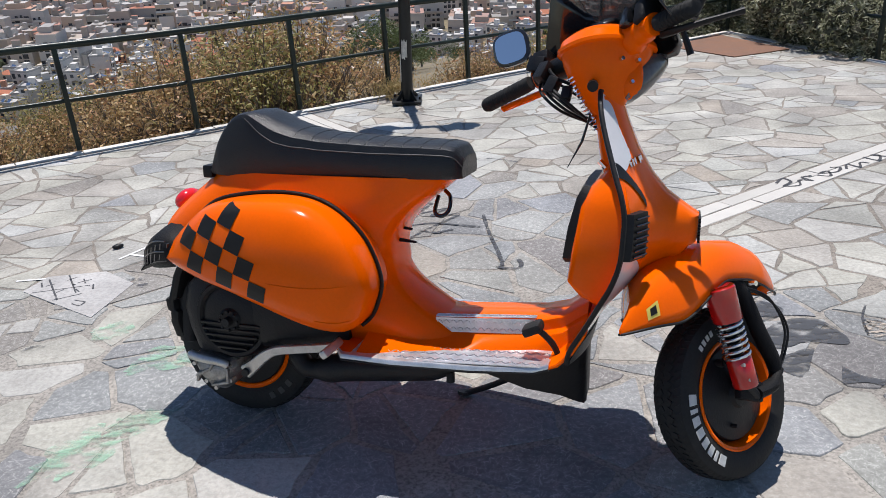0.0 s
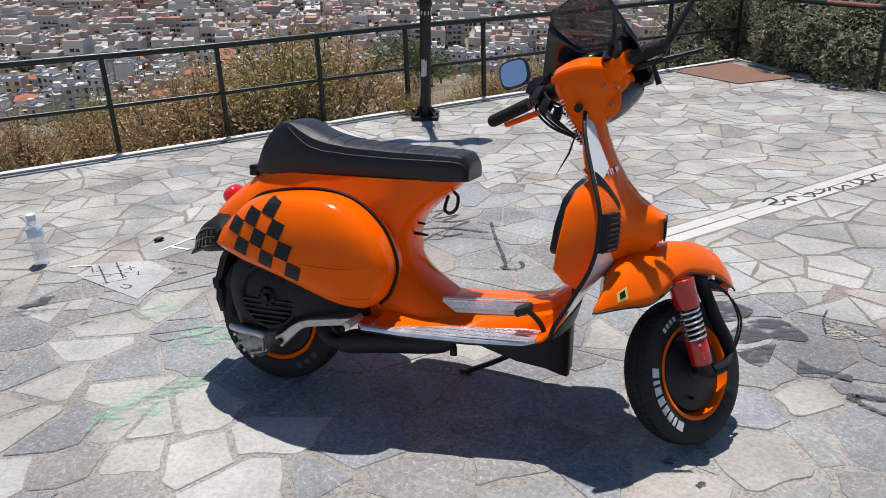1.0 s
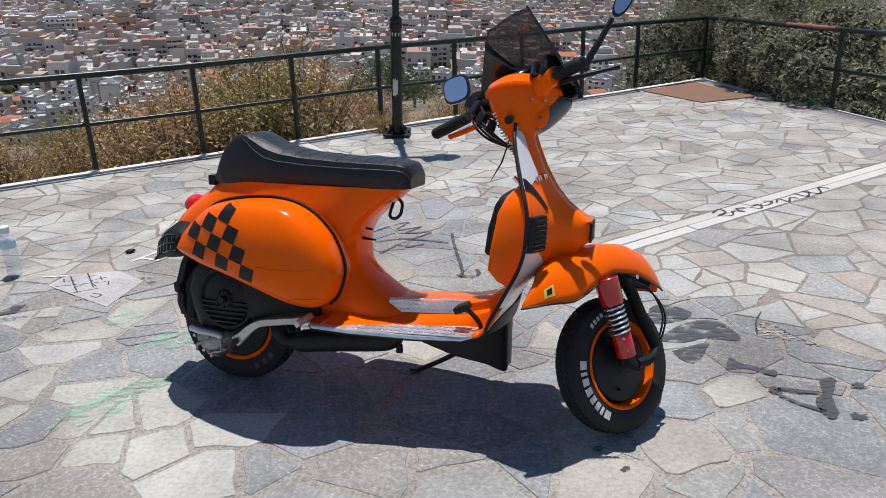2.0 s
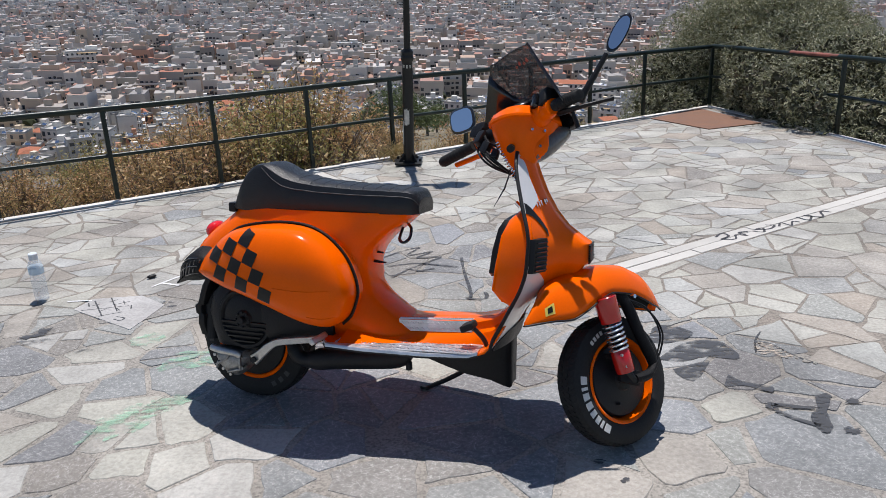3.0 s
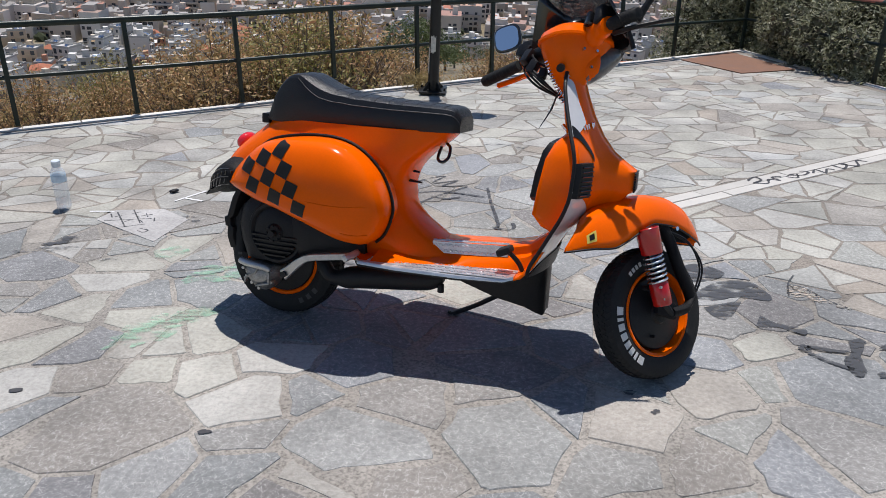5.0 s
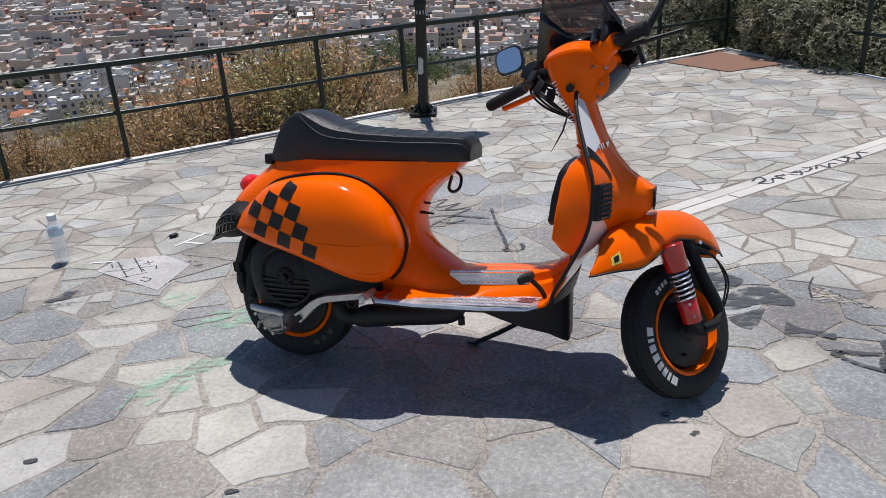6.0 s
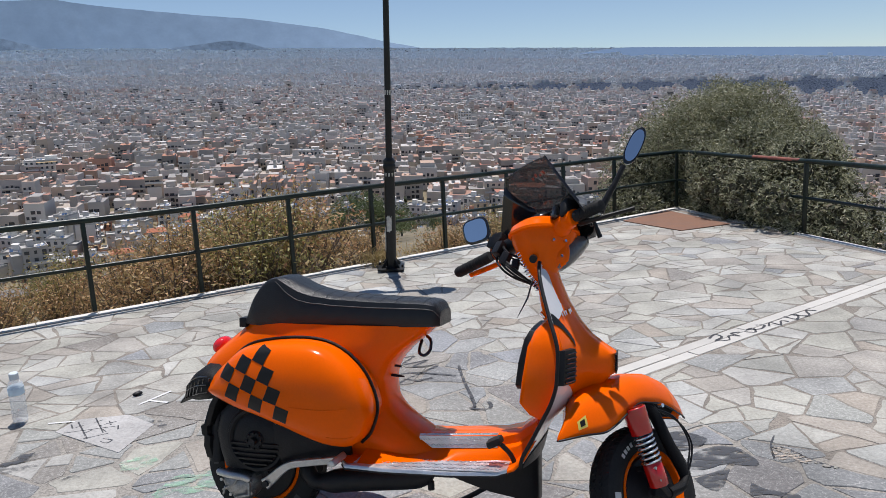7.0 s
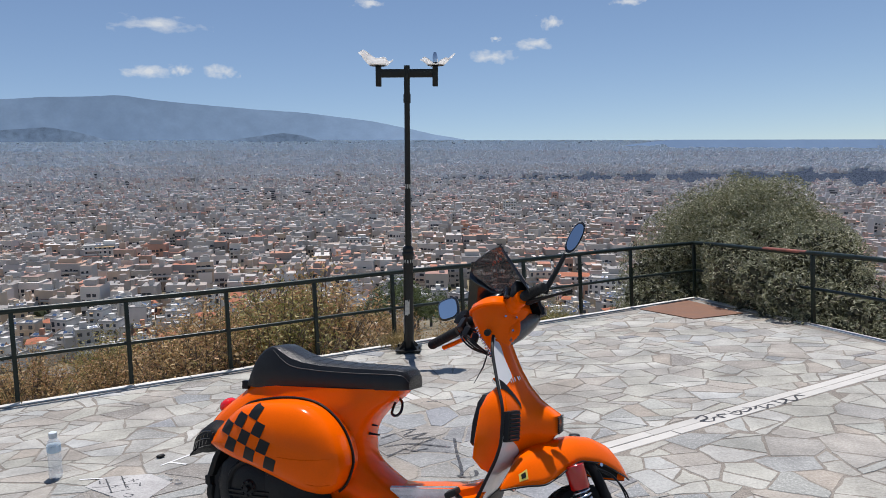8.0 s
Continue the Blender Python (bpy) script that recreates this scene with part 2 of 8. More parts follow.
def grime(m, low=0.72, high=1.1, fine=60, dark=0.82, light=1.06):
    """Worn dirt, in clouds and specks that run on across stones and joints."""
    n, l = m.node_tree.nodes, m.node_tree.links
    b = n["Principled BSDF"]
    base = b.inputs["Base Color"].links[0].from_socket
    ge = n.new("ShaderNodeNewGeometry")
    outs = []
    for sc, de, lo, hi, a, c in ((1.7, 6, 0.36, 0.62, low, high), (fine, 6, 0.3, 0.56, dark, light)):
        no, mr = n.new("ShaderNodeTexNoise"), n.new("ShaderNodeMapRange")
        no.inputs["Scale"].default_value, no.inputs["Detail"].default_value = sc, de
        no.inputs["Roughness"].default_value = 0.62
        l.new(ge.outputs["Position"], no.inputs["Vector"])
        mr.inputs[1].default_value, mr.inputs[2].default_value, mr.inputs[3].default_value, mr.inputs[4].default_value = lo, hi, a, c
        l.new(no.outputs[0], mr.inputs[0])
        outs.append(mr.outputs[0])
    mu, sc = n.new("ShaderNodeMath"), n.new("ShaderNodeVectorMath")
    mu.operation, sc.operation = "MULTIPLY", "SCALE"
    l.new(outs[0], mu.inputs[0])
    l.new(outs[1], mu.inputs[1])
    l.new(base, sc.inputs[0])
    l.new(mu.outputs[0], sc.inputs["Scale"])
    l.new(sc.outputs[0], b.inputs["Base Color"])
    return m


grime(MORTAR, 0.75, 1.12, 110, 0.5, 1.3)


# the newer paving is bedded in a darker, browner mortar
JOINT = grime(mat("brown_mortar", (0.195, 0.174, 0.15), 0.95, var=0.3, scale=3, bump=0.3, fine=30), 0.75, 1.15, 110, 0.55, 1.25)
bm = B()
edge = [(-8.25, 1.13), (-3.5, 1.7), (-2.2, 2.75), (-1.2, 3.2), (-0.3, 4.1), (0.4, 4.2), (0.9, 3.1), (1.5, 2.4), (2.2, 1.5), (4, 0.5), (5.35, 0.35), (3.27, 9.15), (-8.25, 1.34)]
rings(bm, [[Vector((x, y, z)) for x, y in edge] for z in (-0.0052, -0.0036)])
part("joint_bed", bm, JOINT, terrace, smooth=False)


def stone_mat(name, col, vein, island, var):
    m = mat(name, col, 0.8, var=var, scale=5.5, bump=0.2, fine=14, per=0.0 if island else 0.9, spec=0.25, ground=True)
    n, l = m.node_tree.nodes, m.node_tree.links
    b = n["Principled BSDF"]
    base = b.inputs["Base Color"].links[0].from_socket
    ge = n.new("ShaderNodeNewGeometry")
    pick = ge.outputs["Random Per Island"] if island else n.new("ShaderNodeObjectInfo").outputs["Random"]
    if island:
        mr, sc = n.new("ShaderNodeMapRange"), n.new("ShaderNodeVectorMath")
        sc.operation = "SCALE"
        mr.inputs[3].default_value, mr.inputs[4].default_value = 1 - var * 0.8, 1 + var * 0.6
        l.new(pick, mr.inputs[0])
        l.new(base, sc.inputs[0])
        l.new(mr.outputs[0], sc.inputs["Scale"])
        base = sc.outputs[0]
    # some stones are warmer, some greener than the rest
    hue, mulc = n.new("ShaderNodeValToRGB"), n.new("ShaderNodeVectorMath")
    mulc.operation = "MULTIPLY"
    e = hue.color_ramp.elements
    e[0].color, e[1].color = (1.06, 0.99, 0.92, 1), (0.97, 1.0, 1.03, 1)
    e.new(0.55).color = (0.98, 1.01, 0.97, 1)
    e.new(0.25).color = (1.0, 1.0, 1.0, 1)
    l.new(pick, hue.inputs[0])
    l.new(base, mulc.inputs[0])
    l.new(hue.outputs[0], mulc.inputs[1])
    base = mulc.outputs[0]
    # pale scratches and cleft lines, in patches, turned from stone to stone
    ang, rot, wob, add, st = n.new("ShaderNodeMath"), n.new("ShaderNodeVectorRotate"), n.new("ShaderNodeTexNoise"), n.new("ShaderNodeVectorMath"), n.new("ShaderNodeMapping")
    ang.operation, ang.inputs[1].default_value = "MULTIPLY", 6.28
    rot.rotation_type = "Z_AXIS"
    l.new(pick, ang.inputs[0])
    l.new(ge.outputs["Position"], rot.inputs["Vector"])
    l.new(ang.outputs[0], rot.inputs["Angle"])
    wob.inputs["Scale"].default_value, wob.inputs["Detail"].default_value = 24.0, 5.0
    l.new(rot.outputs[0], wob.inputs["Vector"])
    add.operation, add.inputs[1].default_value = "MULTIPLY_ADD", (0.06, 0.06, 0.0)
    l.new(wob.outputs["Color"], add.inputs[0])
    l.new(rot.outputs[0], add.inputs[2])
    st.inputs["Scale"].default_value = (1.0, 0.42, 1.0)
    l.new(add.outputs[0], st.inputs["Vector"])
    strength = None
    for scale, wide, part_ in ((58.0, 0.06, 0.9), (120.0, 0.09, 0.75)):
        vo, mr, mk, mm, mu = n.new("ShaderNodeTexVoronoi"), n.new("ShaderNodeMapRange"), n.new("ShaderNodeTexNoise"), n.new("ShaderNodeMapRange"), n.new("ShaderNodeMath")
        vo.feature, vo.voronoi_dimensions = "DISTANCE_TO_EDGE", "2D"
        vo.inputs["Scale"].default_value = scale
        l.new(st.outputs[0], vo.inputs["Vector"])
        mr.inputs[1].default_value, mr.inputs[2].default_value, mr.inputs[3].default_value, mr.inputs[4].default_value = 0.0, wide, vein * part_, 0.0
        l.new(vo.outputs["Distance"], mr.inputs[0])
        mk.inputs["Scale"].default_value, mk.inputs["Detail"].default_value = scale * 0.5, 5.0
        l.new(ge.outputs["Position"], mk.inputs["Vector"])
        mm.inputs[1].default_value, mm.inputs[2].default_value = 0.44, 0.6
        l.new(mk.outputs[0], mm.inputs[0])
        mu.operation = "MULTIPLY"
        l.new(mr.outputs[0], mu.inputs[0])
        l.new(mm.outputs[0], mu.inputs[1])
        if strength is None:
            strength = mu.outputs[0]
        else:
            mx = n.new("ShaderNodeMath")
            mx.operation = "MAXIMUM"
            l.new(strength, mx.inputs[0])
            l.new(mu.outputs[0], mx.inputs[1])
            strength = mx.outputs[0]
    mx = n.new("ShaderNodeMix")
    mx.data_type = "RGBA"
    mx.inputs[7].default_value = (0.6, 0.59, 0.57, 1)
    l.new(strength, mx.inputs[0])
    l.new(base, mx.inputs[6])
    l.new(mx.outputs[2], b.inputs["Base Color"])
    return grime(m)


STONE_KINDS = (("cream_stone", (0.37, 0.352, 0.322), 0.32, 0.22), ("grey_stone", (0.272, 0.268, 0.258), 0.7, 0.2), ("slate_stone", (0.222, 0.224, 0.231), 0.7, 0.22), ("pale_grey_stone", (0.335, 0.327, 0.308), 0.4, 0.22))
STONES = [[stone_mat(nm + tag, col, vein, isl, var) for nm, col, vein, var in STONE_KINDS] for tag, isl in (("", False), ("_far", True))]


def worn(x, y):
    """0 where the newer pale paving lies, 1 in the older grey patch near the scooter."""
    line = lerp([(-9, 1.0), (-3.5, 1.7), (-2.2, 2.75), (-1.2, 3.2), (-0.3, 4.1), (0.4, 4.2), (0.9, 3.1), (1.5, 2.4), (2.2, 1.5), (4, 0.5), (9, 0)], x)
    return 1.0 if y < line else 0.0


def choose(x, y):
    q = rnd.random()
    if worn(x, y) > 0.5:
        # mostly slate here, its dark also puts the scooter's shade into the stones
        if abs(y - 1.85 + 0.2 * x) < 0.45 and -1.0 < x < 1.0:
            return 1 if q < 0.15 else 2
        if x > 0.95 and 1.5 < y < 2.6:
            return 0 if q < 0.05 else 1 if q < 0.2 else 2
        return 0 if q < 0.2 else 1 if q < 0.55 else 2
    return 0 if q < 0.66 else 3 if q < 0.93 else 1 if q < 0.985 else 2


STRIP_A, STRIP_A_END = Vector((0.93, 3.06, 0)), Vector((5.4, 6.08, 0))
STRIP_B, STRIP_B_END = Vector((-1.32, 6.06, 0)), Vector((-0.2, 4.4, 0))
# seeds: pale paving in long flat pieces, the old patch in rougher ones
seeds, cell = [], {}


def near_seed(p, d):
    for i in range(int(p.x // 0.5) - 1, int(p.x // 0.5) + 2):
        for j in range(int(p.y // 0.5) - 1, int(p.y // 0.5) + 2):
            for q, _ in cell.get((i, j), ()):
                if (q - p).length < d:
                    return True
    return False


# old patch's large flags, fitted to the camera's view: x, y, stone kind
LAID = [(-1.38, 1.95, 0), (-1.51, 1.79, 0), (-1.08, 1.91, 0), (-0.8, 1.75, 0), (-0.9, 1.71, 0), (-1.01, 1.7, 0), (-1.19, 1.68, 2), (-1.37, 1.68, 0), (-0.89, 1.5, 0), (-1.09, 1.47, 1), (-0.71, 1.48, 0), (-1.24, 1.4, 0)]
LAID += [(-0.52, 1.38, 0), (-1.08, 1.29, 2), (-0.88, 1.24, 1), (-0.35, 1.42, 2), (-0.48, 1.21, 1), (-0.46, 1.05, 2), (-0.68, 1.06, 1), (-0.15, 1.2, 1), (-0.02, 1.38, 1), (-0.22, 1.08, 0), (-0.25, 1.58, 2), (-0.48, 1.62, 0)]
LAID += [(0.06, 1.07, 1), (-1.16, 2.04, 2), (-1.73, 2.34, 2), (-1.51, 2.0, 2), (0.67, 1.34, 0), (0.94, 1.52, 0), (1.19, 1.8, 0), (1.13, 1.6, 1), (1.02, 1.74, 2), (1.39, 1.62, 2), (0.47, 1.34, 2), (0.31, 1.26, 1)]
LAID += [(0.2, 1.44, 1), (0.96, 1.32, 1), (1.21, 1.33, 1), (1.08, 1.98, 1), (1.3, 2.07, 2), (0.83, 1.22, 1), (1.08, 1.23, 2), (0.75, 1.52, 1), (0.28, 1.61, 2), (0.49, 1.88, 2), (0.61, 1.21, 1)]
# the broadest of them, by their number, and how far they push their neighbours off
BROAD = {14: 0.2, 19: 0.16, 20: 0.11, 28: 0.13, 29: 0.11, 33: 0.17, 35: 0.16, 12: 0.1, 34: 0.07}
laid_kind = {}


def sow(p):
    cell.setdefault((int(p.x // 0.5), int(p.y // 0.5)), []).append((p, len(seeds)))
    seeds.append(p)


for x, y, k in LAID:
    laid_kind[len(seeds)] = k
    sow(Vector((x, y, 0)))
tries = 0
while tries < 26000:
    tries += 1
    p = Vector((rnd.uniform(-8.3, 6.6), rnd.uniform(-4, 9.2), 0))
    if beyond(p) > -0.1 or p.y < -2.2 and rnd.random() < 0.5:
        continue
    if -1.6 < p.x < 1.5 and 0.98 < p.y < 1.85:
        continue
    d = rnd.choice((0.2, 0.3, 0.42, 0.5)) * (1.0 if worn(p.x, p.y) < 0.5 else 0.85)
    if not near_seed(p, d):
        sow(p)
NARROW = Matrix.Rotation(radians(24), 3, "Z")
near_list, far_list = [], [[], [], [], []]
for number, p in enumerate(seeds):
    around = []
    for i in range(int(p.x // 0.5) - 2, int(p.x // 0.5) + 3):
        for j in range(int(p.y // 0.5) - 2, int(p.y // 0.5) + 3):
            around += [(q, other) for q, other in cell.get((i, j), ()) if q is not p]
    around.sort(key=lambda q: (q[0] - p).length_squared)
    old = worn(p.x, p.y) > 0.5
    poly = [p + Vector(v) for v in ((-0.6, -0.5, 0), (0.6, -0.5, 0), (0.6, 0.5, 0), (-0.6, 0.5, 0))]
    for q, other in around[:22]:
        n = (q - p)
        # a stretched measure makes pieces longer than broad
        m = NARROW.transposed() @ n
        m = NARROW @ Vector((m.x * (0.82 if old else 0.7), m.y * 1.0, 0))
        # each joint is broken at its own slant, so that corners leave wedges of mortar
        jr = random.Random(min(number, other) * 9173 + max(number, other))
        m = Matrix.Rotation(jr.gauss(0, 0.2 if old else 0.12), 3, "Z") @ m
        slip = jr.uniform(-0.07, 0.07) * (1 if number < other else -1)
        push = (BROAD.get(number, 0.0) ** 2 - BROAD.get(other, 0.0) ** 2) / (2 * n.length_squared)
        poly = clip(poly, p + n * (0.5 + slip + push), m)
        if len(poly) < 3:
            break
    if len(poly) < 3:
        continue
    poly = clip(poly, P0 - OUT * (EDGE_W + 0.012), OUT)
    poly = clip(poly, R3 - OUT_R * (EDGE_W + 0.012), OUT_R) if len(poly) > 2 else poly
    pieces, todo = [], [poly]
    while todo:
        # break big slabs across their length, never quite square
        q = todo.pop()
        if len(q) < 3:
            continue
        if number in laid_kind or area(q) < rnd.choice((0.03, 0.05, 0.08, 0.13)):
            pieces.append(q)
            continue
        c = sum(q, Vector()) / len(q)
        far = max(q, key=lambda v: (v - c).length)
        n = Matrix.Rotation(rnd.gauss(0, 0.28), 3, "Z") @ (far - c).normalized()
        c = c + (far - c) * rnd.uniform(-0.15, 0.15)
        todo += [clip(q, c, n), clip(q, c, -n)]
    for pc in pieces:
        if len(pc) < 3:
            continue
        # keep clear of the marble strips
        for s, e in ((STRIP_A, STRIP_A_END), (STRIP_B, STRIP_B_END)):
            d = (e - s).normalized()
            n = Vector((-d.y, d.x, 0))
            if len(pc) < 3:
                break
            c = sum(pc, Vector()) / len(pc)
            t = (c - s).dot(d)
            if -0.1 < t < (e - s).length + 0.1 and len(pc) > 2:
                side = 1 if (c - s).dot(n) > 0.082 else -1
                pc = clip(pc, s + n * (0.172 if side > 0 else -0.008), -n * side)
        if len(pc) < 3:
            continue
        gap = rnd.uniform(0.002, 0.0075) if not worn(p.x, p.y) else rnd.uniform(0.007, 0.014) if number in laid_kind else rnd.uniform(0.004, 0.013)
        pc = inset(pc, gap)
        if len(pc) < 3 or area(pc) < 0.004:
            continue
        # knock the corners about
        c = sum(pc, Vector()) / len(pc)
        ring = []
        for a, b in zip(pc, pc[1:] + pc[:1]):
            e = b - a
            if e.length < 0.012:
                continue
            cut = min(rnd.choice((0.002, 0.003, 0.006, 0.016)), e.length * 0.2)
            ring.append(a + e.normalized() * cut)
            if e.length > 0.09:
                k = 1 if e.length < 0.17 else 2 if e.length < 0.26 else 3
                for f in [(j + 1) / (k + 1) for j in range(k)]:
                    ring.append(a + e * (f + rnd.uniform(-0.1, 0.1)) + Vector((e.y, -e.x, 0)).normalized() * rnd.choice((-0.009, -0.003, -0.001, 0.0, 0.002)))
            ring.append(b - e.normalized() * cut)
        if len(ring) < 3:
            continue
        kind = laid_kind.get(number, -1)
        kind = choose(c.x, c.y) if kind < 0 else kind
        z = rnd.uniform(-0.003, 0.0)
        near = abs(c.x - 0.2) < 1.75 and 0.75 < c.y < 3.5
        (near_list if near and len(near_list) < 300 else far_list[kind]).append((ring, c, z, kind))


def stone_loops(ring, c, z):
    return [[Vector((q.x, q.y, -0.012)) for q in ring], [Vector((q.x, q.y, z - 0.003)) for q in ring], [Vector((q.x, q.y, z)) - (q - c).normalized() * 0.0025 for q in ring]]


def add_stones():
    for ring, c, z, kind in near_list:
        bm = B()
        rings(bm, [[q - c for q in lp] for lp in stone_loops(ring, c, z)])
        ob = part("flagstone", bm, STONES[0][kind], terrace, smooth=False, recalc=False)
        ob.location = c
    verts, faces, idx = [], [], []
    for kind in range(4):
        for ring, c, z, _ in far_list[kind]:
            lps = stone_loops(ring, c, z)[1:]
            k, b = len(ring), len(verts)
            for lp in lps:
                verts += [tuple(q) for q in lp]
            for i in range(k):
                j = (i + 1) % k
                faces.append((b + i, b + j, b + k + j, b + k + i))
            faces.append(tuple(range(b + k, b + 2 * k)))
            idx += [kind] * (k + 1)
    me = bpy.data.meshes.new("flagstones")
    me.from_pydata(verts, [], faces)
    for m in STONES[1]:
        me.materials.append(m)
    me.polygons.foreach_set("material_index", idx)
    ob = new("flagstones", me)
    ob.parent = terrace
    tagged(ob, kind="stuff")


def slabs(name, start, along, side, length, width, piece, z, material, parent, thick=0.03):
    """A row of sawn slabs, each an object of its own."""
    t = 0.0
    while t < length - 0.05:
        ln = min(piece * rnd.uniform(0.8, 1.2), length - t)
        bm = B()
        lo = [Vector((0.002, 0, 0)), Vector((ln - 0.004, 0, 0)), Vector((ln - 0.004, width, 0)), Vector((0.002, width, 0))]
        rings(bm, [[q + Vector((0, 0, -thick)) for q in lo], [q + Vector((0, 0, -0.002)) for q in lo], [Vector((q.x + (0.002 if q.x < 0.1 else -0.002), q.y + (0.002 if q.y < 0.01 else -0.002), 0)) for q in lo]])
        ob = part(name, bm, material, parent, smooth=False)
        ob.matrix_basis = Matrix.Translation(start + along * t + Vector((0, 0, z + rnd.uniform(-0.0015, 0.0015)))) @ Matrix((along, side, Vector((0, 0, 1)))).transposed().to_4x4()
        t += ln


MARBLE_STRIP = mat("marble_strip", (0.49, 0.475, 0.445), 0.8, var=0.16, scale=6, bump=0.06, fine=20, per=0.5, spec=0.15)

EDGING = mat("marble_edging", (0.58, 0.56, 0.52), 0.75, var=0.2, scale=6, bump=0.1, fine=20, per=0.7, spec=0.2)


def add_strips():
    d = (STRIP_A_END - STRIP_A).normalized()
    n = Vector((-d.y, d.x, 0))
    for k in range(2):
        slabs("marble_slab", STRIP_A + n * (0.085 * k), d, n, (STRIP_A_END - STRIP_A).length, 0.078, 0.75, 0.0, MARBLE_STRIP, terrace)
    d = (STRIP_B_END - STRIP_B).normalized()
    n = Vector((-d.y, d.x, 0))
    for k in range(2):
        slabs("marble_slab", STRIP_B + n * (0.085 * k), d, n, (STRIP_B_END - STRIP_B).length, 0.078, 0.75, 0.0, MARBLE_STRIP, terrace)
    # edging under the railings
    slabs("edge_slab", LEFT_END - OUT * (EDGE_W - 0.02), ALONG, OUT, (CORNER - LEFT_END).length - 0.05, EDGE_W, 0.5, 0.006, EDGING, terrace, 0.2)
    slabs("edge_slab", CORNER - OUT_R * (EDGE_W - 0.02), ALONG_R, OUT_R, 12.0, EDGE_W, 0.5, 0.006, EDGING, terrace, 0.2)


# ---- railings ----


def railing(start, along, count, step, name_label, rusty=None, reach=0.0):
    rail = thing("railing", name_label, "railing")
    posts = [step * k for k in range(count)] if rusty is None else [0.0, 2.37, 3.42, 4.5, 5.6, 6.65, 7.7]
    for q in posts:
        p = start + along * q
        bm = B()
        box(bm, (0.035, 0.035, 0.725), Matrix.Translation(p + Vector((0, 0, 0.362 + 0.018))) @ Matrix.Rotation(math.atan2(along.y, along.x), 4, "Z"), 0.004)
        part("post", bm, GREEN_PAINT, rail)
    for nm, z, r in (("top_rail", 0.742, 0.024), ("middle_rail", 0.372, 0.016)):
        bm = B()
        a, b = start - along * 0.02, start + along * (reach or step * (count - 1) + 0.02)
        tube(bm, [a.lerp(b, t) + Vector((0, 0, z + 0.004 * math.sin(t * 23))) for t in [k / 40 for k in range(41)]], r, 12)
        part(nm, bm, GREEN_PAINT, rail)
    return rail


STEP = 0.85
railing(P0 - ALONG * STEP * 5 + OUT * 0.0, ALONG, 14, STEP, "dark green painted tube railing above the slope", None, STEP * 5 + (CORNER - P0).dot(ALONG) - 0.02)
rr = railing(CORNER + OUT_R * 0.0 + ALONG_R * 0.0, ALONG_R, 8, 1.1, "dark green tube railing before the olive tree, top rail part rusted", True)
bm = B()
tube(bm, [CORNER + ALONG_R * t + Vector((0, 0, 0.745)) for t in (1.55, 1.7, 1.9, 2.1, 2.28)], [0.0238, 0.0244, 0.0246, 0.0245, 0.0238], 12)
part("rust_patch", bm, mat("red_lead_paint", (0.2, 0.06, 0.04), 0.6, var=0.6, scale=14), rr, "patch of red lead paint")

# ---- lamp post ----
FOOT = Vector((-0.326, 6.243, 0.0))
UP_M = Matrix.Translation(FOOT) @ Matrix((EAST, AHEAD, UPRIGHT)).transposed().to_4x4()
lamp_post = thing("lamp_post", "black iron lamp post with two broken white globes", "street lamp", UP_M)
bm = B()
box(bm, (0.24, 0.24, 0.018), pose(0, 0, 0.03), 0.003)
part("base_plate", bm, LAMP_BLACK, lamp_post)
for a in range(4):
    bm = B()
    m = pose(0, 0, 0, 0, 0, 45 + 90 * a)
    rings(bm, [[m @ Vector((x, y, z)) for x, z in ((0.04, 0.038), (0.115, 0.038), (0.115, 0.05), (0.045, 0.12), (0.04, 0.12))] for y in (-0.004, 0.004)])
    part("gusset", bm, LAMP_BLACK, lamp_post, smooth=False)
    for q in (1,):
        bm = B()
        tube(bm, [m @ Vector((0.1, 0.05, 0.03)), m @ Vector((0.1, 0.05, 0.062))], 0.009, 8)
        part("anchor_bolt", bm, IRON, lamp_post)
bm = B()
tube(bm, [(0, 0, 0.02), (0, 0, 0.1), (0, 0, 0.95), (0, 0, 0.99)], [0.052, 0.05, 0.047, 0.047], 24)
part("lower_shaft", bm, LAMP_BLACK, lamp_post, "thick lower shaft with torn stickers")
bm = B()
tube(bm, [(0, 0, 0.93), (0, 0, 0.945), (0, 0, 0.955), (0, 0, 0.985), (0, 0, 0.995), (0, 0, 1.02), (0, 0, 1.03), (0, 0, 1.05)], [0.047, 0.05, 0.057, 0.057, 0.05, 0.054, 0.05, 0.03], 24)
part("collar", bm, LAMP_BLACK, lamp_post)
bm = B()
tube(bm, [(0, 0, 1.0), (0, 0, 1.9), (0, 0, 2.4), (0, 0, 2.4), (0, 0, 2.48), (0, 0, 2.48), (0, 0, 2.74)], [0.029, 0.027, 0.026, 0.034, 0.034, 0.028, 0.028], 20)
part("upper_shaft", bm, LAMP_BLACK, lamp_post)
bm = B()
box(bm, (0.56, 0.05, 0.075), pose(0, 0, 2.67), 0.006)
part("cross_arm", bm, LAMP_BLACK, lamp_post)
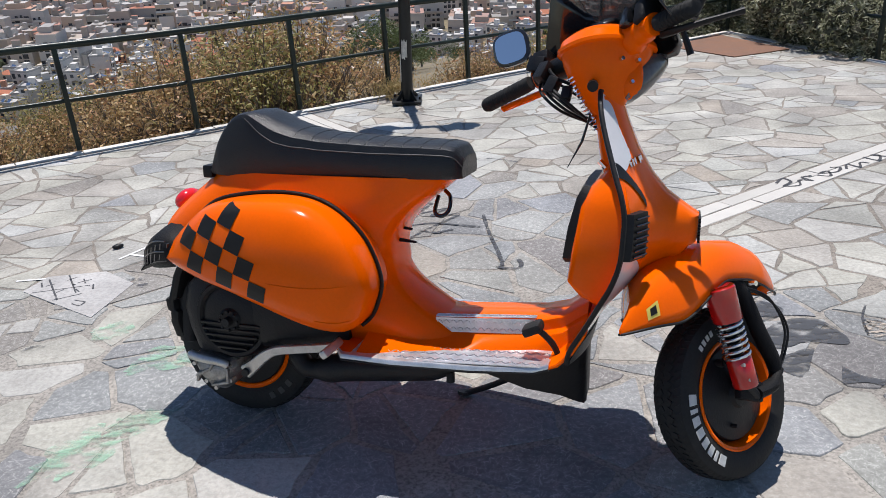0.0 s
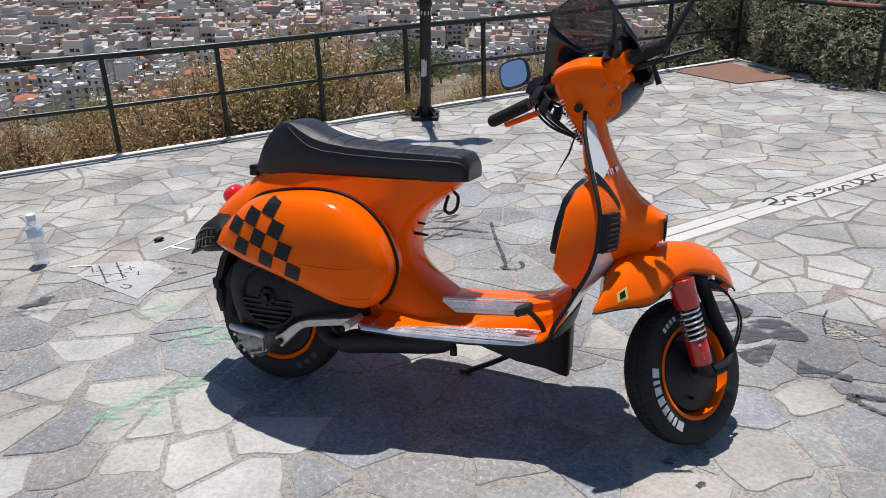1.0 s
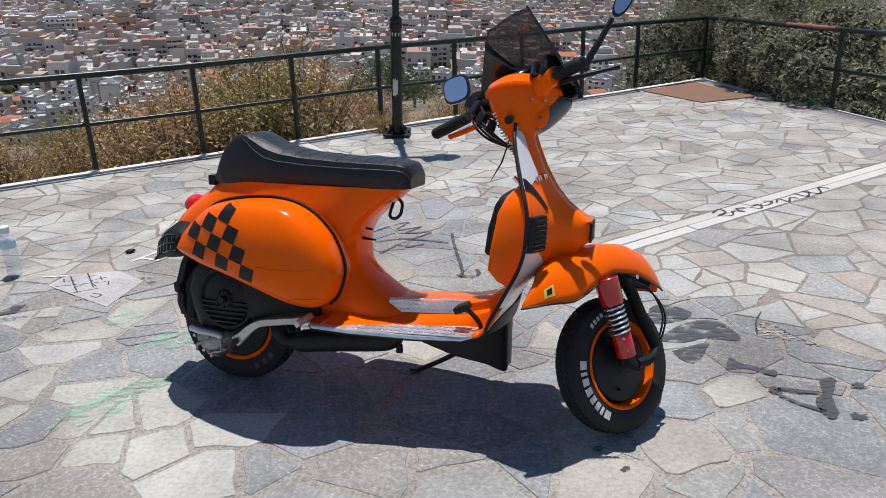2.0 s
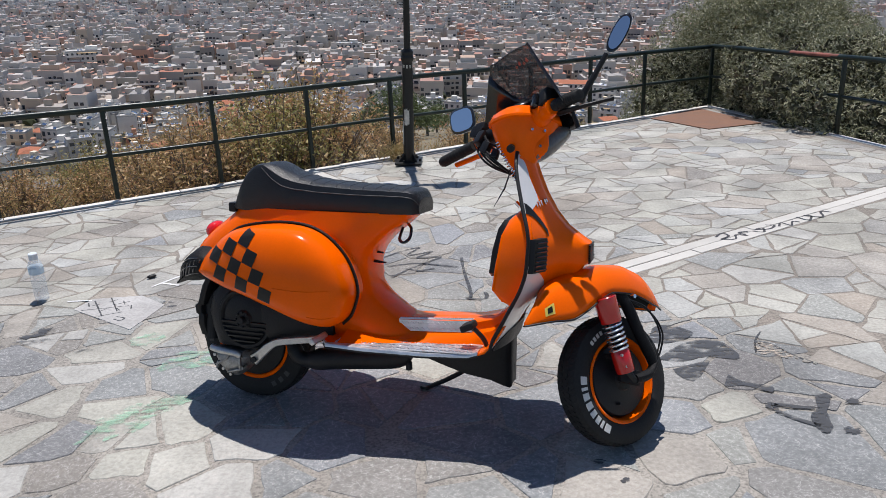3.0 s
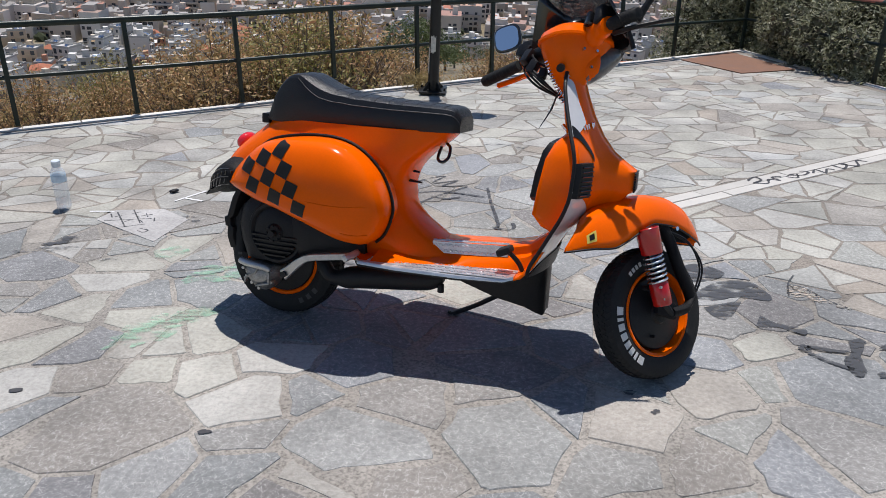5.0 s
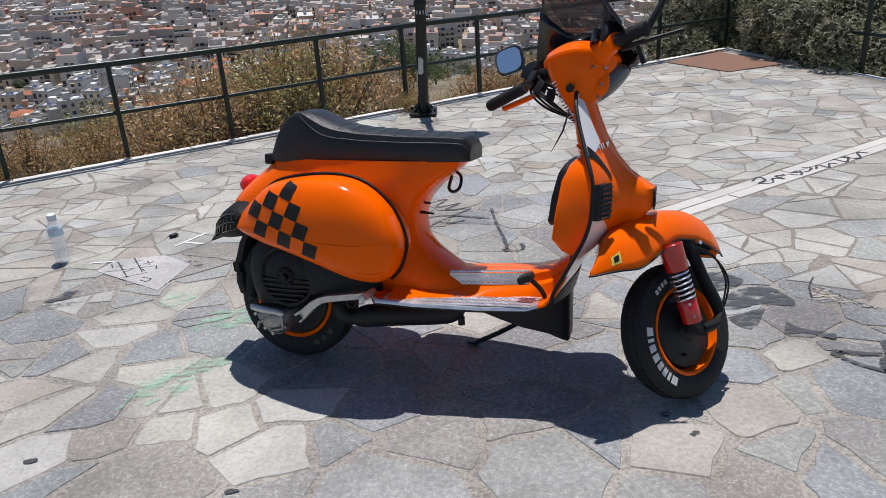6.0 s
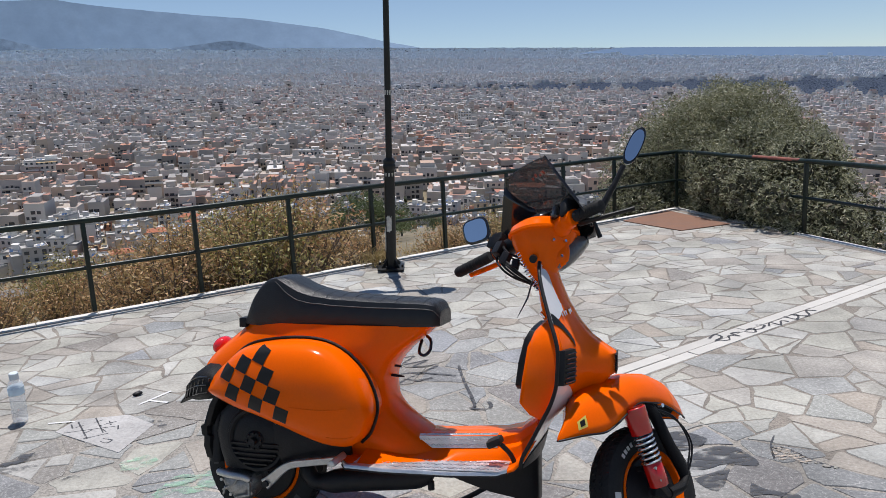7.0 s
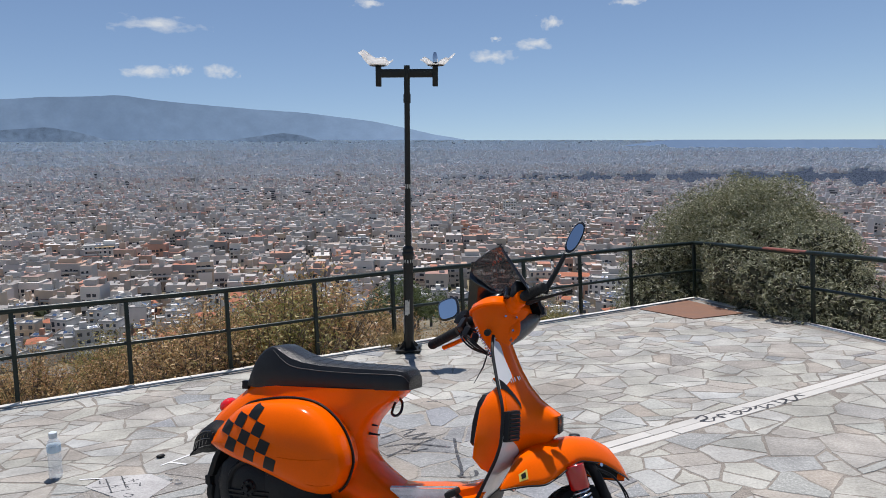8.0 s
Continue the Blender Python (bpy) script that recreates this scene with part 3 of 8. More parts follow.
for s in (-1, 1):
    bm = B()
    box(bm, (0.05, 0.055, 0.19), pose(s * 0.265, 0, 2.645), 0.005)
    lathe(bm, [(0.0, 0.0), (0.075, 0.0), (0.08, 0.012), (0.075, 0.024), (0, 0.024)], pose(s * 0.27, 0, 2.738, 90, 0, 0), 24)
    holder = part("lamp_holder", bm, LAMP_BLACK, lamp_post)
    # the jagged lower bowl that is left of a globe
    bm = B()
    lo = []
    for j in range(6):
        row = []
        for k in range(28):
            a = 2 * math.pi * k / 28
            top = 0.05 + 0.03 * math.sin(a * 2 + s) + 0.02 * math.sin(a * 5) + (0.1 * max(0, math.cos(a - math.pi)) ** 2 if s < 0 else 0.02 * math.cos(a))
            h = top * j / 5
            r = 0.07 + 0.09 * math.sin(min(1.5, h * 12)) + (0.02 if j == 5 else 0)
            row.append(Vector((s * 0.27 + r * math.cos(a), r * math.sin(a), 2.74 + h)))
        lo.append(row)
    rings(bm, lo, caps=False)
    bowl = part("broken_globe", bm, OPAL, lamp_post, "jagged remains of a white plastic globe")
    so = bowl.modifiers.new("thickness", "SOLIDIFY")
    so.thickness = 0.004
    bm = B()
    if s < 0:
        tube(bm, smooth_line([(-0.31, 0, 2.76), (-0.29, 0, 2.8), (-0.25, 0.02, 2.79), (-0.23, 0, 2.77)], 4), 0.012, 8)
    else:
        tube(bm, [(0.265, 0, 2.74), (0.265, 0, 2.79), (0.262, 0, 2.83), (0.262, 0, 2.86)], [0.03, 0.025, 0.022, 0.012], 12)
    part("lamp_socket", bm, BLACK_PLASTIC if s < 0 else CHROME, holder)
for z, h, r, a in ((1.62, 0.04, 0.0285, 0), (0.3, 0.22, 0.0495, -1.2), (0.45, 0.14, 0.0495, -0.2), (0.9, 0.03, 0.0485, 0), (0.62, 0.12, 0.049, -2.0)):
    bm = B()
    span = 6.28 if h < 0.05 else rnd.uniform(0.5, 1.0)
    lo = [[Vector((r * math.cos(a - 1.57 + span * (k / 10 - 0.5)), r * math.sin(a - 1.57 + span * (k / 10 - 0.5)), z + h * (0.5 - j) + rnd.uniform(-0.012, 0.012) * (h > 0.05))) for k in range(11)] for j in (0, 1)]
    rings(bm, lo, closed=False)
    part("torn_sticker", bm, PAPER, lamp_post, "torn pale sticker")

# ---- rusty plate on the floor near the corner ----
bm = B()
rings(bm, [[Vector((x, y, z)) for x, y in ((2.36, 8.32), (2.78, 7.46), (3.42, 7.72), (3.1, 8.95))] for z in (0.001, 0.009)])
tagged(part("floor_plate", bm, RUST, None, "", False), "rust brown steel plate lying flat on the paving", "plate")

# ---- plants ----


def leaf_mat(name, cols, rough=0.6, thin=0.3):
    m = bpy.data.materials.new(name)
    m.use_nodes = True
    n, l = m.node_tree.nodes, m.node_tree.links
    b = n["Principled BSDF"]
    ge, ramp = n.new("ShaderNodeNewGeometry"), n.new("ShaderNodeValToRGB")
    l.new(ge.outputs["Random Per Island"], ramp.inputs[0])
    e = ramp.color_ramp.elements
    e[0].color, e[1].color = (*cols[0], 1), (*cols[-1], 1)
    for k, c in enumerate(cols[1:-1]):
        x = e.new((k + 1) / (len(cols) - 1))
        x.color = (*c, 1)
    l.new(ramp.outputs[0], b.inputs["Base Color"])
    b.inputs["Roughness"].default_value = rough
    tr, mx = n.new("ShaderNodeBsdfTranslucent"), n.new("ShaderNodeMixShader")
    l.new(ramp.outputs[0], tr.inputs[0])
    mx.inputs[0].default_value = thin
    l.new(b.outputs[0], mx.inputs[1])
    l.new(tr.outputs[0], mx.inputs[2])
    l.new(mx.outputs[0], n["Material Output"].inputs[0])
    return m


OLIVE = leaf_mat("olive_leaves", [(0.114, 0.120, 0.061), (0.194, 0.197, 0.104), (0.309, 0.305, 0.190), (0.458, 0.452, 0.337), (0.166, 0.172, 0.086), (0.378, 0.373, 0.257)], 0.8, 0.24)
DRY = leaf_mat("dry_leaves", [(0.351, 0.222, 0.092), (0.57, 0.386, 0.193), (0.263, 0.203, 0.0756), (0.657, 0.463, 0.236), (0.438, 0.222, 0.118), (0.296, 0.251, 0.092)], 0.6, 0.3)
DULL = leaf_mat("dull_green_leaves", [(0.159, 0.176, 0.0498), (0.299, 0.27, 0.0913), (0.458, 0.394, 0.166), (0.239, 0.239, 0.0706), (0.398, 0.28, 0.116)])
PINE = leaf_mat("pine_green", [(0.0498, 0.07055, 0.0249), (0.0913, 0.1203, 0.0415), (0.1245, 0.1577, 0.0581), (0.0747, 0.0996, 0.03735)])
TWIG = mat("grey_twig", (0.1411, 0.1079, 0.083), 0.9, var=0.3, scale=30)
BARK = mat("olive_bark", (0.1328, 0.1162, 0.0996), 0.95, var=0.35, scale=9, bump=0.4)
STRAW = leaf_mat("straw", [(0.418, 0.315, 0.148), (0.498, 0.382, 0.192), (0.299, 0.21, 0.0872), (0.359, 0.305, 0.122)], 0.8)


def leaves_mesh(name, centres, size, slim, material, rng, droop=0.0):
    """Many small folded leaves, four corners each."""
    k = len(centres)
    c = np.asarray(centres, dtype=float)
    a = rng.normal(size=(k, 3))
    a[:, 2] = a[:, 2] * 0.8 - droop
    a /= np.linalg.norm(a, axis=1)[:, None] + 1e-9
    b = np.cross(a, rng.normal(size=(k, 3)))
    b /= np.linalg.norm(b, axis=1)[:, None] + 1e-9
    s = size * rng.uniform(0.6, 1.3, size=(k, 1))
    v = np.stack([c - a * s * 0.5, c + b * s * slim * 0.5, c + a * s * 0.5, c - b * s * slim * 0.5], axis=1).reshape(-1, 3)
    me = bpy.data.meshes.new(name)
    me.vertices.add(k * 4)
    me.vertices.foreach_set("co", v.ravel())
    me.loops.add(k * 4)
    me.loops.foreach_set("vertex_index", np.arange(k * 4, dtype=np.int32))
    me.polygons.add(k)
    me.polygons.foreach_set("loop_start", np.arange(0, k * 4, 4, dtype=np.int32))
    me.polygons.foreach_set("use_smooth", np.zeros(k, dtype=bool))
    me.update()
    me.materials.append(material)
    return new(name, me)


rng = np.random.default_rng(5)


def lobed_points(k, lobes, rng):
    """Points scattered near the skins of overlapping lobes (x, y, z, radius)."""
    w = np.array([q[3] ** 2 for q in lobes])
    pick = rng.choice(len(lobes), size=k, p=w / w.sum())
    l = np.array(lobes)[pick]
    d = rng.normal(size=(k, 3))
    d /= np.linalg.norm(d, axis=1)[:, None]
    r = l[:, 3] * (1 - np.abs(rng.normal(size=k)) * 0.16 + np.maximum(0, rng.normal(size=k)) * 0.05)
    return l[:, :3] + d * r[:, None]


TREE = Vector((4.3, 10.3, -2.08))
tree = thing("olive_tree", "broad grey-green olive tree growing behind the railing", "tree", Matrix.Translation(TREE))
bm = B()
for k in range(5):
    a = k * 1.26 + 0.4
    tube(bm, smooth_line([(0.1 * math.cos(a), 0.1 * math.sin(a), -0.9), (0.18 * math.cos(a), 0.18 * math.sin(a), 0.2), (0.5 * math.cos(a), 0.5 * math.sin(a), 1.2), (1.0 * math.cos(a + 0.3), 1.0 * math.sin(a + 0.3), 2.2), (1.3 * math.cos(a + 0.5), 1.3 * math.sin(a + 0.5), 2.8)], 5), [0.09 - 0.004 * i for i in range(21)], 9)
part("trunk", bm, BARK, tree)
lobes = [(0.1, 0, 1.9, 1.45), (0.55, -0.2, 1.6, 1.25), (-0.6, 0, 1.5, 1.2), (0, -0.5, 1.3, 1.2), (0.9, -0.4, 1.0, 0.85), (-0.9, -0.4, 1.0, 0.85)]
lobes += [(-0.5, -1.3, 2.0, 0.42), (-0.25, -1.9, 1.95, 0.42), (0.1, -2.3, 1.7, 0.45), (0.5, -1.6, 2.1, 0.55), (0.9, -1.8, 1.7, 0.5), (0.3, -1.5, 1.3, 0.7), (0.5, -2.3, 1.2, 0.6), (-0.6, -1.65, 2.45, 0.45), (-0.5, -2.2, 2.35, 0.42), (-0.35, -2.8, 2.2, 0.4), (0.0, -2.9, 1.95, 0.5), (-0.1, -2.2, 2.25, 0.55), (-0.15, -3.3, 1.8, 0.34), (0.1, -2.2, 2.55, 0.5), (-0.15, -1.5, 2.75, 0.5), (0.45, -1.6, 2.55, 0.55), (0.55, -2.3, 2.05, 0.5), (-0.8, -1.75, 2.4, 0.26), (-0.7, -2.25, 2.25, 0.26), (-0.58, -2.8, 2.1, 0.25), (-0.48, -3.25, 1.95, 0.24)]
lobes += [(-1.9, -0.9, 1.5, 0.5), (-2.2, -1.0, 1.15, 0.45), (-1.7, -1.2, 0.9, 0.55), (-2.5, -1.15, 0.75, 0.4), (-2.1, -1.3, 0.5, 0.5), (-1.5, -1.0, 1.9, 0.45)]
lobes += [(-1.55, -0.3, 1.6, 0.5), (-1.5, -0.4, 2.0, 0.5), (-1.4, -0.4, 2.4, 0.5), (-1.15, -0.4, 2.75, 0.5), (-0.85, -0.35, 3.05, 0.48), (-0.85, -2.05, 2.5, 0.24), (-0.72, -2.6, 2.45, 0.26), (-0.6, -3.1, 2.35, 0.24), (-0.75, -1.5, 2.65, 0.28)]
lr = random.Random(3)
for k in range(150):
    a, rho = lr.uniform(0, 6.28), math.sqrt(lr.uniform(0.0, 1.0))
    h = (1 - 0.97 * rho ** 2.6) ** 0.5 * lr.uniform(0.8, 0.97)
    lobes.append((0.12 + 1.62 * rho * math.cos(a), 1.3 * rho * math.sin(a) - 0.1, 0.55 + 3.1 * h, lr.uniform(0.2, 0.36)))
crown = leaves_mesh("crown", lobed_points(270000, lobes, rng), 0.05, 0.28, OLIVE, rng, -0.3)
crown.parent = tree
# darker leaves inside the crown: its inner shade is put into their colour
SHADE_OLIVE = leaf_mat("shade_olive_leaves", [(0.05, 0.05, 0.03), (0.08, 0.08, 0.045), (0.1, 0.085, 0.06)], 0.9, 0.0)
inner = leaves_mesh("inner_foliage", lobed_points(30000, [(x, y, z, r * (0.78 if y < -1.2 else 0.6)) for x, y, z, r in lobes if z < 2.75], rng), 0.09, 0.6, SHADE_OLIVE, rng)
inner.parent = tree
tw = B()
for k in range(110):
    x, y, z, r = lobes[-1 - k % 150]
    d = Vector((lr.gauss(0, 1), lr.gauss(0, 1), lr.gauss(0.4, 1))).normalized()
    tube(tw, [(x * 0.5, y * 0.5, z * 0.75), (x, y, z), Vector((x, y, z)) + d * r * 1.05], [0.016, 0.009, 0.003], 5)
part("branchwork", tw, TWIG, tree)["kind"] = "stuff"


def shrub(name, label, spread, tall, twigs, leaves, leaf_size, leaf_material, seed, slim=0.35):
    """A many-stemmed bush rising from its root."""
    r = random.Random(seed)
    ob = thing(name, label, "shrub", group="shrubs behind the railing")
    bm = B()
    tips = []
    for k in range(twigs):
        a = r.uniform(0, 6.28)
        o = spread * math.sqrt(r.random())
        h = tall * r.uniform(0.55, 1.0) * (1 - 0.35 * (o / spread) ** 2)
        q = [Vector((0.15 * o * math.cos(a), 0.15 * o * math.sin(a), -0.15)), Vector((0.6 * o * math.cos(a), 0.6 * o * math.sin(a), h * 0.5)), Vector((o * math.cos(a + 0.2), o * math.sin(a + 0.2), h))]
        tube(bm, q, [0.009, 0.006, 0.002], 4)
        for j in range(3):
            s = q[1].lerp(q[2], r.uniform(0.0, 0.8))
            e = s + Vector((r.gauss(0, 0.1), r.gauss(0, 0.1), r.uniform(0.05, 0.22)))
            tube(bm, [s, e], [0.004, 0.0015], 3)
            tips.append(e)
        tips += [q[1].lerp(q[2], t) for t in (0.2, 0.4, 0.6, 0.8, 0.95)]
    part("brushwood", bm, TWIG, ob)["kind"] = "stuff"
    g = np.random.default_rng(seed)
    if leaves:
        c = np.array([tuple(t) for t in tips])[g.integers(0, len(tips), leaves)] + g.normal(size=(leaves, 3)) * 0.07
        lf = leaves_mesh("foliage", c, leaf_size, slim, leaf_material, g)
        lf.parent = ob
        lf["kind"] = "stuff"
    return ob


def plant_spot(t, d):
    """A root on the hillside t along the railing and d outside it."""
    q = P0 + ALONG * t + OUT * d
    p = UNLAND @ q
    p.z = land_height(p)
    return LAND @ p


protos = [shrub("shrub", "dry tan shrub with withered leaves", 0.62, 1.15, 75, 4200, 0.045, DRY, 11),
          shrub("shrub", "brownish green shrub on the slope", 0.6, 1.1, 64, 4200, 0.042, DULL, 12),
          shrub("shrub", "bare grey thorny shrub", 0.55, 1.0, 80, 600, 0.04, DRY, 13),
          shrub("shrub", "dull green shrub among dry stems", 0.7, 1.3, 52, 6000, 0.045, DULL, 14)]
spots = []
sr = random.Random(21)
for t, d, k, s in [(0.2, 0.8, 2, 0.5), (1.0, 0.7, 2, 0.8), (1.4, 0.8, 0, 0.9), (1.75, 0.6, 0, 1.15), (2.0, 1.1, 0, 1.2), (2.5, 0.65, 1, 1.2), (2.7, 1.2, 0, 1.4), (2.95, 1.0, 0, 1.45), (5.95, 0.6, 3, 0.62), (6.75, 0.6, 3, 0.4), (3.2, 0.7, 2, 1.05), (3.6, 1.1, 2, 1.05), (3.9, 0.7, 2, 0.95), (4.4, 0.8, 2, 0.85), (4.9, 0.9, 0, 0.75), (5.3, 0.7, 0, 0.8), (5.9, 1.0, 1, 0.7)]:
    spots.append((t, d, k, s))
for k in range(46):
    t, d = sr.uniform(-4, 10), sr.uniform(2.2, 9)
    spots.append((t if t < 5.6 else t - 6, d, sr.choice((0, 0, 1, 2, 2, 3)), sr.uniform(0.6, 1.0)))
for k in range(10):
    spots.append((sr.uniform(-4.5, -0.2), sr.uniform(0.5, 1.6), sr.choice((0, 1, 2)), sr.uniform(0.45, 0.7)))
used = set()
for t, d, k, s in spots:
    m = Matrix.Translation(plant_spot(t, d)) @ Matrix.Rotation(sr.uniform(0, 6.28), 4, "Z") @ Matrix.Diagonal((s, s, s, 1))
    if k in used:
        copy_thing(protos[k], m)
    else:
        protos[k].matrix_basis = m
        used.add(k)
# dry grass over the slope and a tuft at the lamp post
gp = []
for k in range(7000):
    t, d = sr.uniform(-6, 9.5), 0.06 + 7 * sr.random() ** 1.6
    gp.append(tuple(plant_spot(t, d) + Vector((0, 0, sr.uniform(0.02, 0.16)))))
g = leaves_mesh("dry_grass", gp, 0.26, 0.045, STRAW, np.random.default_rng(9), -1.2)
tagged(g, "tufts of straw-coloured dry grass on the slope", "grass", kind="stuff")
gp = [(-0.46 + sr.gauss(0, 0.07), 6.42 + sr.gauss(0, 0.06), sr.uniform(0.03, 0.14)) for k in range(260)]
g = leaves_mesh("weed_tuft", gp, 0.16, 0.05, STRAW, np.random.default_rng(10), -0.9)
tagged(g, "dry weed tuft at the foot of the lamp post", "weed", kind="stuff")

# trees lower down the slope
def pine(seed, label):
    ob = thing("pine_tree", label, "tree", group="trees on the slope")
    r = random.Random(seed)
    bm = B()
    tube(bm, [(0, 0, -0.5), (0.05, 0, 1.5), (0.1, 0.1, 3.2)], [0.16, 0.12, 0.05], 8)
    for k in range(6):
        a = k * 1.05
        tube(bm, [(0.04, 0, 1.2 + 0.2 * k), (0.8 * math.cos(a), 0.8 * math.sin(a), 1.9 + 0.22 * k)], [0.05, 0.015], 5)
    part("trunk", bm, BARK, ob)
    lb = [(r.gauss(0, 0.75), r.gauss(0, 0.75), r.uniform(1.4, 3.5), r.uniform(0.45, 0.85)) for k in range(16)]
    c = leaves_mesh("crown", lobed_points(5200, lb, np.random.default_rng(seed)), 0.2, 0.3, PINE, np.random.default_rng(seed))
    c.parent = ob
    return ob


pines = [pine(31, "bushy green tree on the hillside"), pine(32, "dark green tree on the hillside")]
tree_spots = [(12.2, 18, 0.55), (13.4, 17.5, 0.6), (14.4, 19, 0.55), (15.6, 20, 0.65), (16.8, 22, 0.6), (18.5, 24, 0.6), (21, 25, 0.6), (11.0, 20, 0.5)]
tree_spots += [(sr.uniform(-90, 120), sr.uniform(90, 250), sr.uniform(0.9, 1.6)) for k in range(110)]
for i, (t, d, s) in enumerate(tree_spots):
    m = Matrix.Translation(plant_spot(t, d)) @ Matrix.Rotation(sr.uniform(0, 6.28), 4, "Z") @ Matrix.Diagonal((s, s, s * sr.uniform(0.8, 1.1), 1))
    if i < 2:
        pines[i].matrix_basis = m
    else:
        copy_thing(pines[i % 2], m)


# a lane across the slope with a pale kerb
ASPHALT = mat("lane_asphalt", (0.1577, 0.1535, 0.1494), 0.95, var=0.2, scale=1.2, bump=0.2)
for nm, d0, d1, dz, mt, lb in (("road", 20.5, 25.5, 0.12, ASPHALT, "grey lane across the slope below the terrace"), ("kerb", 25.5, 25.75, 0.14, MORTAR, "pale kerb along the lane")):
    loops = []
    for k in range(41):
        t = -45 + 1.4 * k
        a, b = [UNLAND @ (P0 + ALONG * t + OUT * d) for d in (d0, d1)]
        a.z = land_height(a) + dz
        b.z = land_height(b) + dz + 0.25
        loops.append([LAND @ a, LAND @ b, LAND @ (b - Vector((0, 0, 0.6))), LAND @ (a - Vector((0, 0, 0.6)))])
    tagged(part(nm, rings(B(), loops), mt, None, "", False), lb, nm, kind="structure")

# ---- the city on the plain ----


def town_mat(name, cols, rough=0.85):
    """House paint that differs from house to house."""
    m = leaf_mat(name, cols, rough)
    n, l = m.node_tree.nodes, m.node_tree.links
    l.new(n["Principled BSDF"].outputs[0], n["Material Output"].inputs[0])
    return m


WALLS = [(0.63, 0.57, 0.503), (0.461, 0.42, 0.37), (0.714, 0.66, 0.607), (0.577, 0.48, 0.37), (0.336, 0.31, 0.285), (0.735, 0.69, 0.635), (0.545, 0.5, 0.446), (0.671, 0.62, 0.56), (0.525, 0.36, 0.256), (0.65, 0.54, 0.408), (0.273, 0.24, 0.218), (0.735, 0.68, 0.626), (0.525, 0.45, 0.379), (0.504, 0.27, 0.17)]
ROOFS = [(0.351, 0.325, 0.294), (0.175, 0.165, 0.157), (0.517, 0.485, 0.45), (0.269, 0.245, 0.225), (0.382, 0.135, 0.073), (0.31, 0.19, 0.137), (0.29, 0.27, 0.249), (0.144, 0.135, 0.127), (0.62, 0.59, 0.557), (0.217, 0.2, 0.181), (0.434, 0.19, 0.107), (0.413, 0.33, 0.254), (0.321, 0.3, 0.283), (0.413, 0.16, 0.088)]
# the haze over the far quarters is put into these wall and roof colours
HAZE_WALL, HAZE_ROOF = (0.62, 0.74, 0.86), (0.37, 0.455, 0.57)


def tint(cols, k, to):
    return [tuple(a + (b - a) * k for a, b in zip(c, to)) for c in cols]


def boxes_mesh(name, rows, mats, parent=None):
    """Upright boxes joined in one mesh: rows of x, y, z foot, length, breadth, height, turn; sides wear mats[0], tops mats[1]."""
    a = np.array(rows, dtype=float)
    k = len(a)
    sx = np.array([-0.5, 0.5, 0.5, -0.5] * 2)
    sy = np.array([-0.5, -0.5, 0.5, 0.5] * 2)
    sz = np.array([0.0] * 4 + [1.0] * 4)
    lx, ly = a[:, 3:4] * sx, a[:, 4:5] * sy
    c, s = np.cos(a[:, 6:7]), np.sin(a[:, 6:7])
    x, y, z = a[:, 0:1] + lx * c - ly * s, a[:, 1:2] + lx * s + ly * c, a[:, 2:3] + a[:, 5:6] * sz
    v = np.stack([x, y, z], axis=2).reshape(-1, 3)
    v = v @ np.array(LAND.to_3x3()).T + np.array(LAND.translation)
    f = np.array([[0, 1, 5, 4], [1, 2, 6, 5], [2, 3, 7, 6], [3, 0, 4, 7], [4, 5, 6, 7]])
    idx = (f[None] + (np.arange(k) * 8)[:, None, None]).reshape(-1)
    me = bpy.data.meshes.new(name)
    me.vertices.add(k * 8)
    me.vertices.foreach_set("co", v.ravel())
    me.loops.add(k * 20)
    me.loops.foreach_set("vertex_index", idx.astype(np.int32))
    me.polygons.add(k * 5)
    me.polygons.foreach_set("loop_start", np.arange(0, k * 20, 4, dtype=np.int32))
    me.polygons.foreach_set("use_smooth", np.zeros(k * 5, dtype=bool))
    me.polygons.foreach_set("material_index", np.tile(np.array([0, 0, 0, 0, 1], dtype=np.int32), k))
    me.update()
    for m in mats:
        me.materials.append(m)
    ob = new(name, me)
    ob.parent = parent
    return ob


cr = random.Random(77)


def in_park(a, r):
    """The long dark wood that crosses the city."""
    if a < -3:
        return False
    mid = lerp([(-3, 1450), (5, 1520), (15, 1640), (28, 1830), (50, 2100)], a)
    half = lerp([(-3, 45), (5, 110), (15, 260), (28, 420), (50, 460)], a)
    return abs(r - mid) < half * (0.8 + 0.3 * math.sin(a * 1.7) + 0.2 * math.sin(a * 4.1))


def flat(a, r):
    p = Vector((r * math.sin(radians(a)), r * math.cos(radians(a)), 0))
    p.z = land_height(p)
    return p


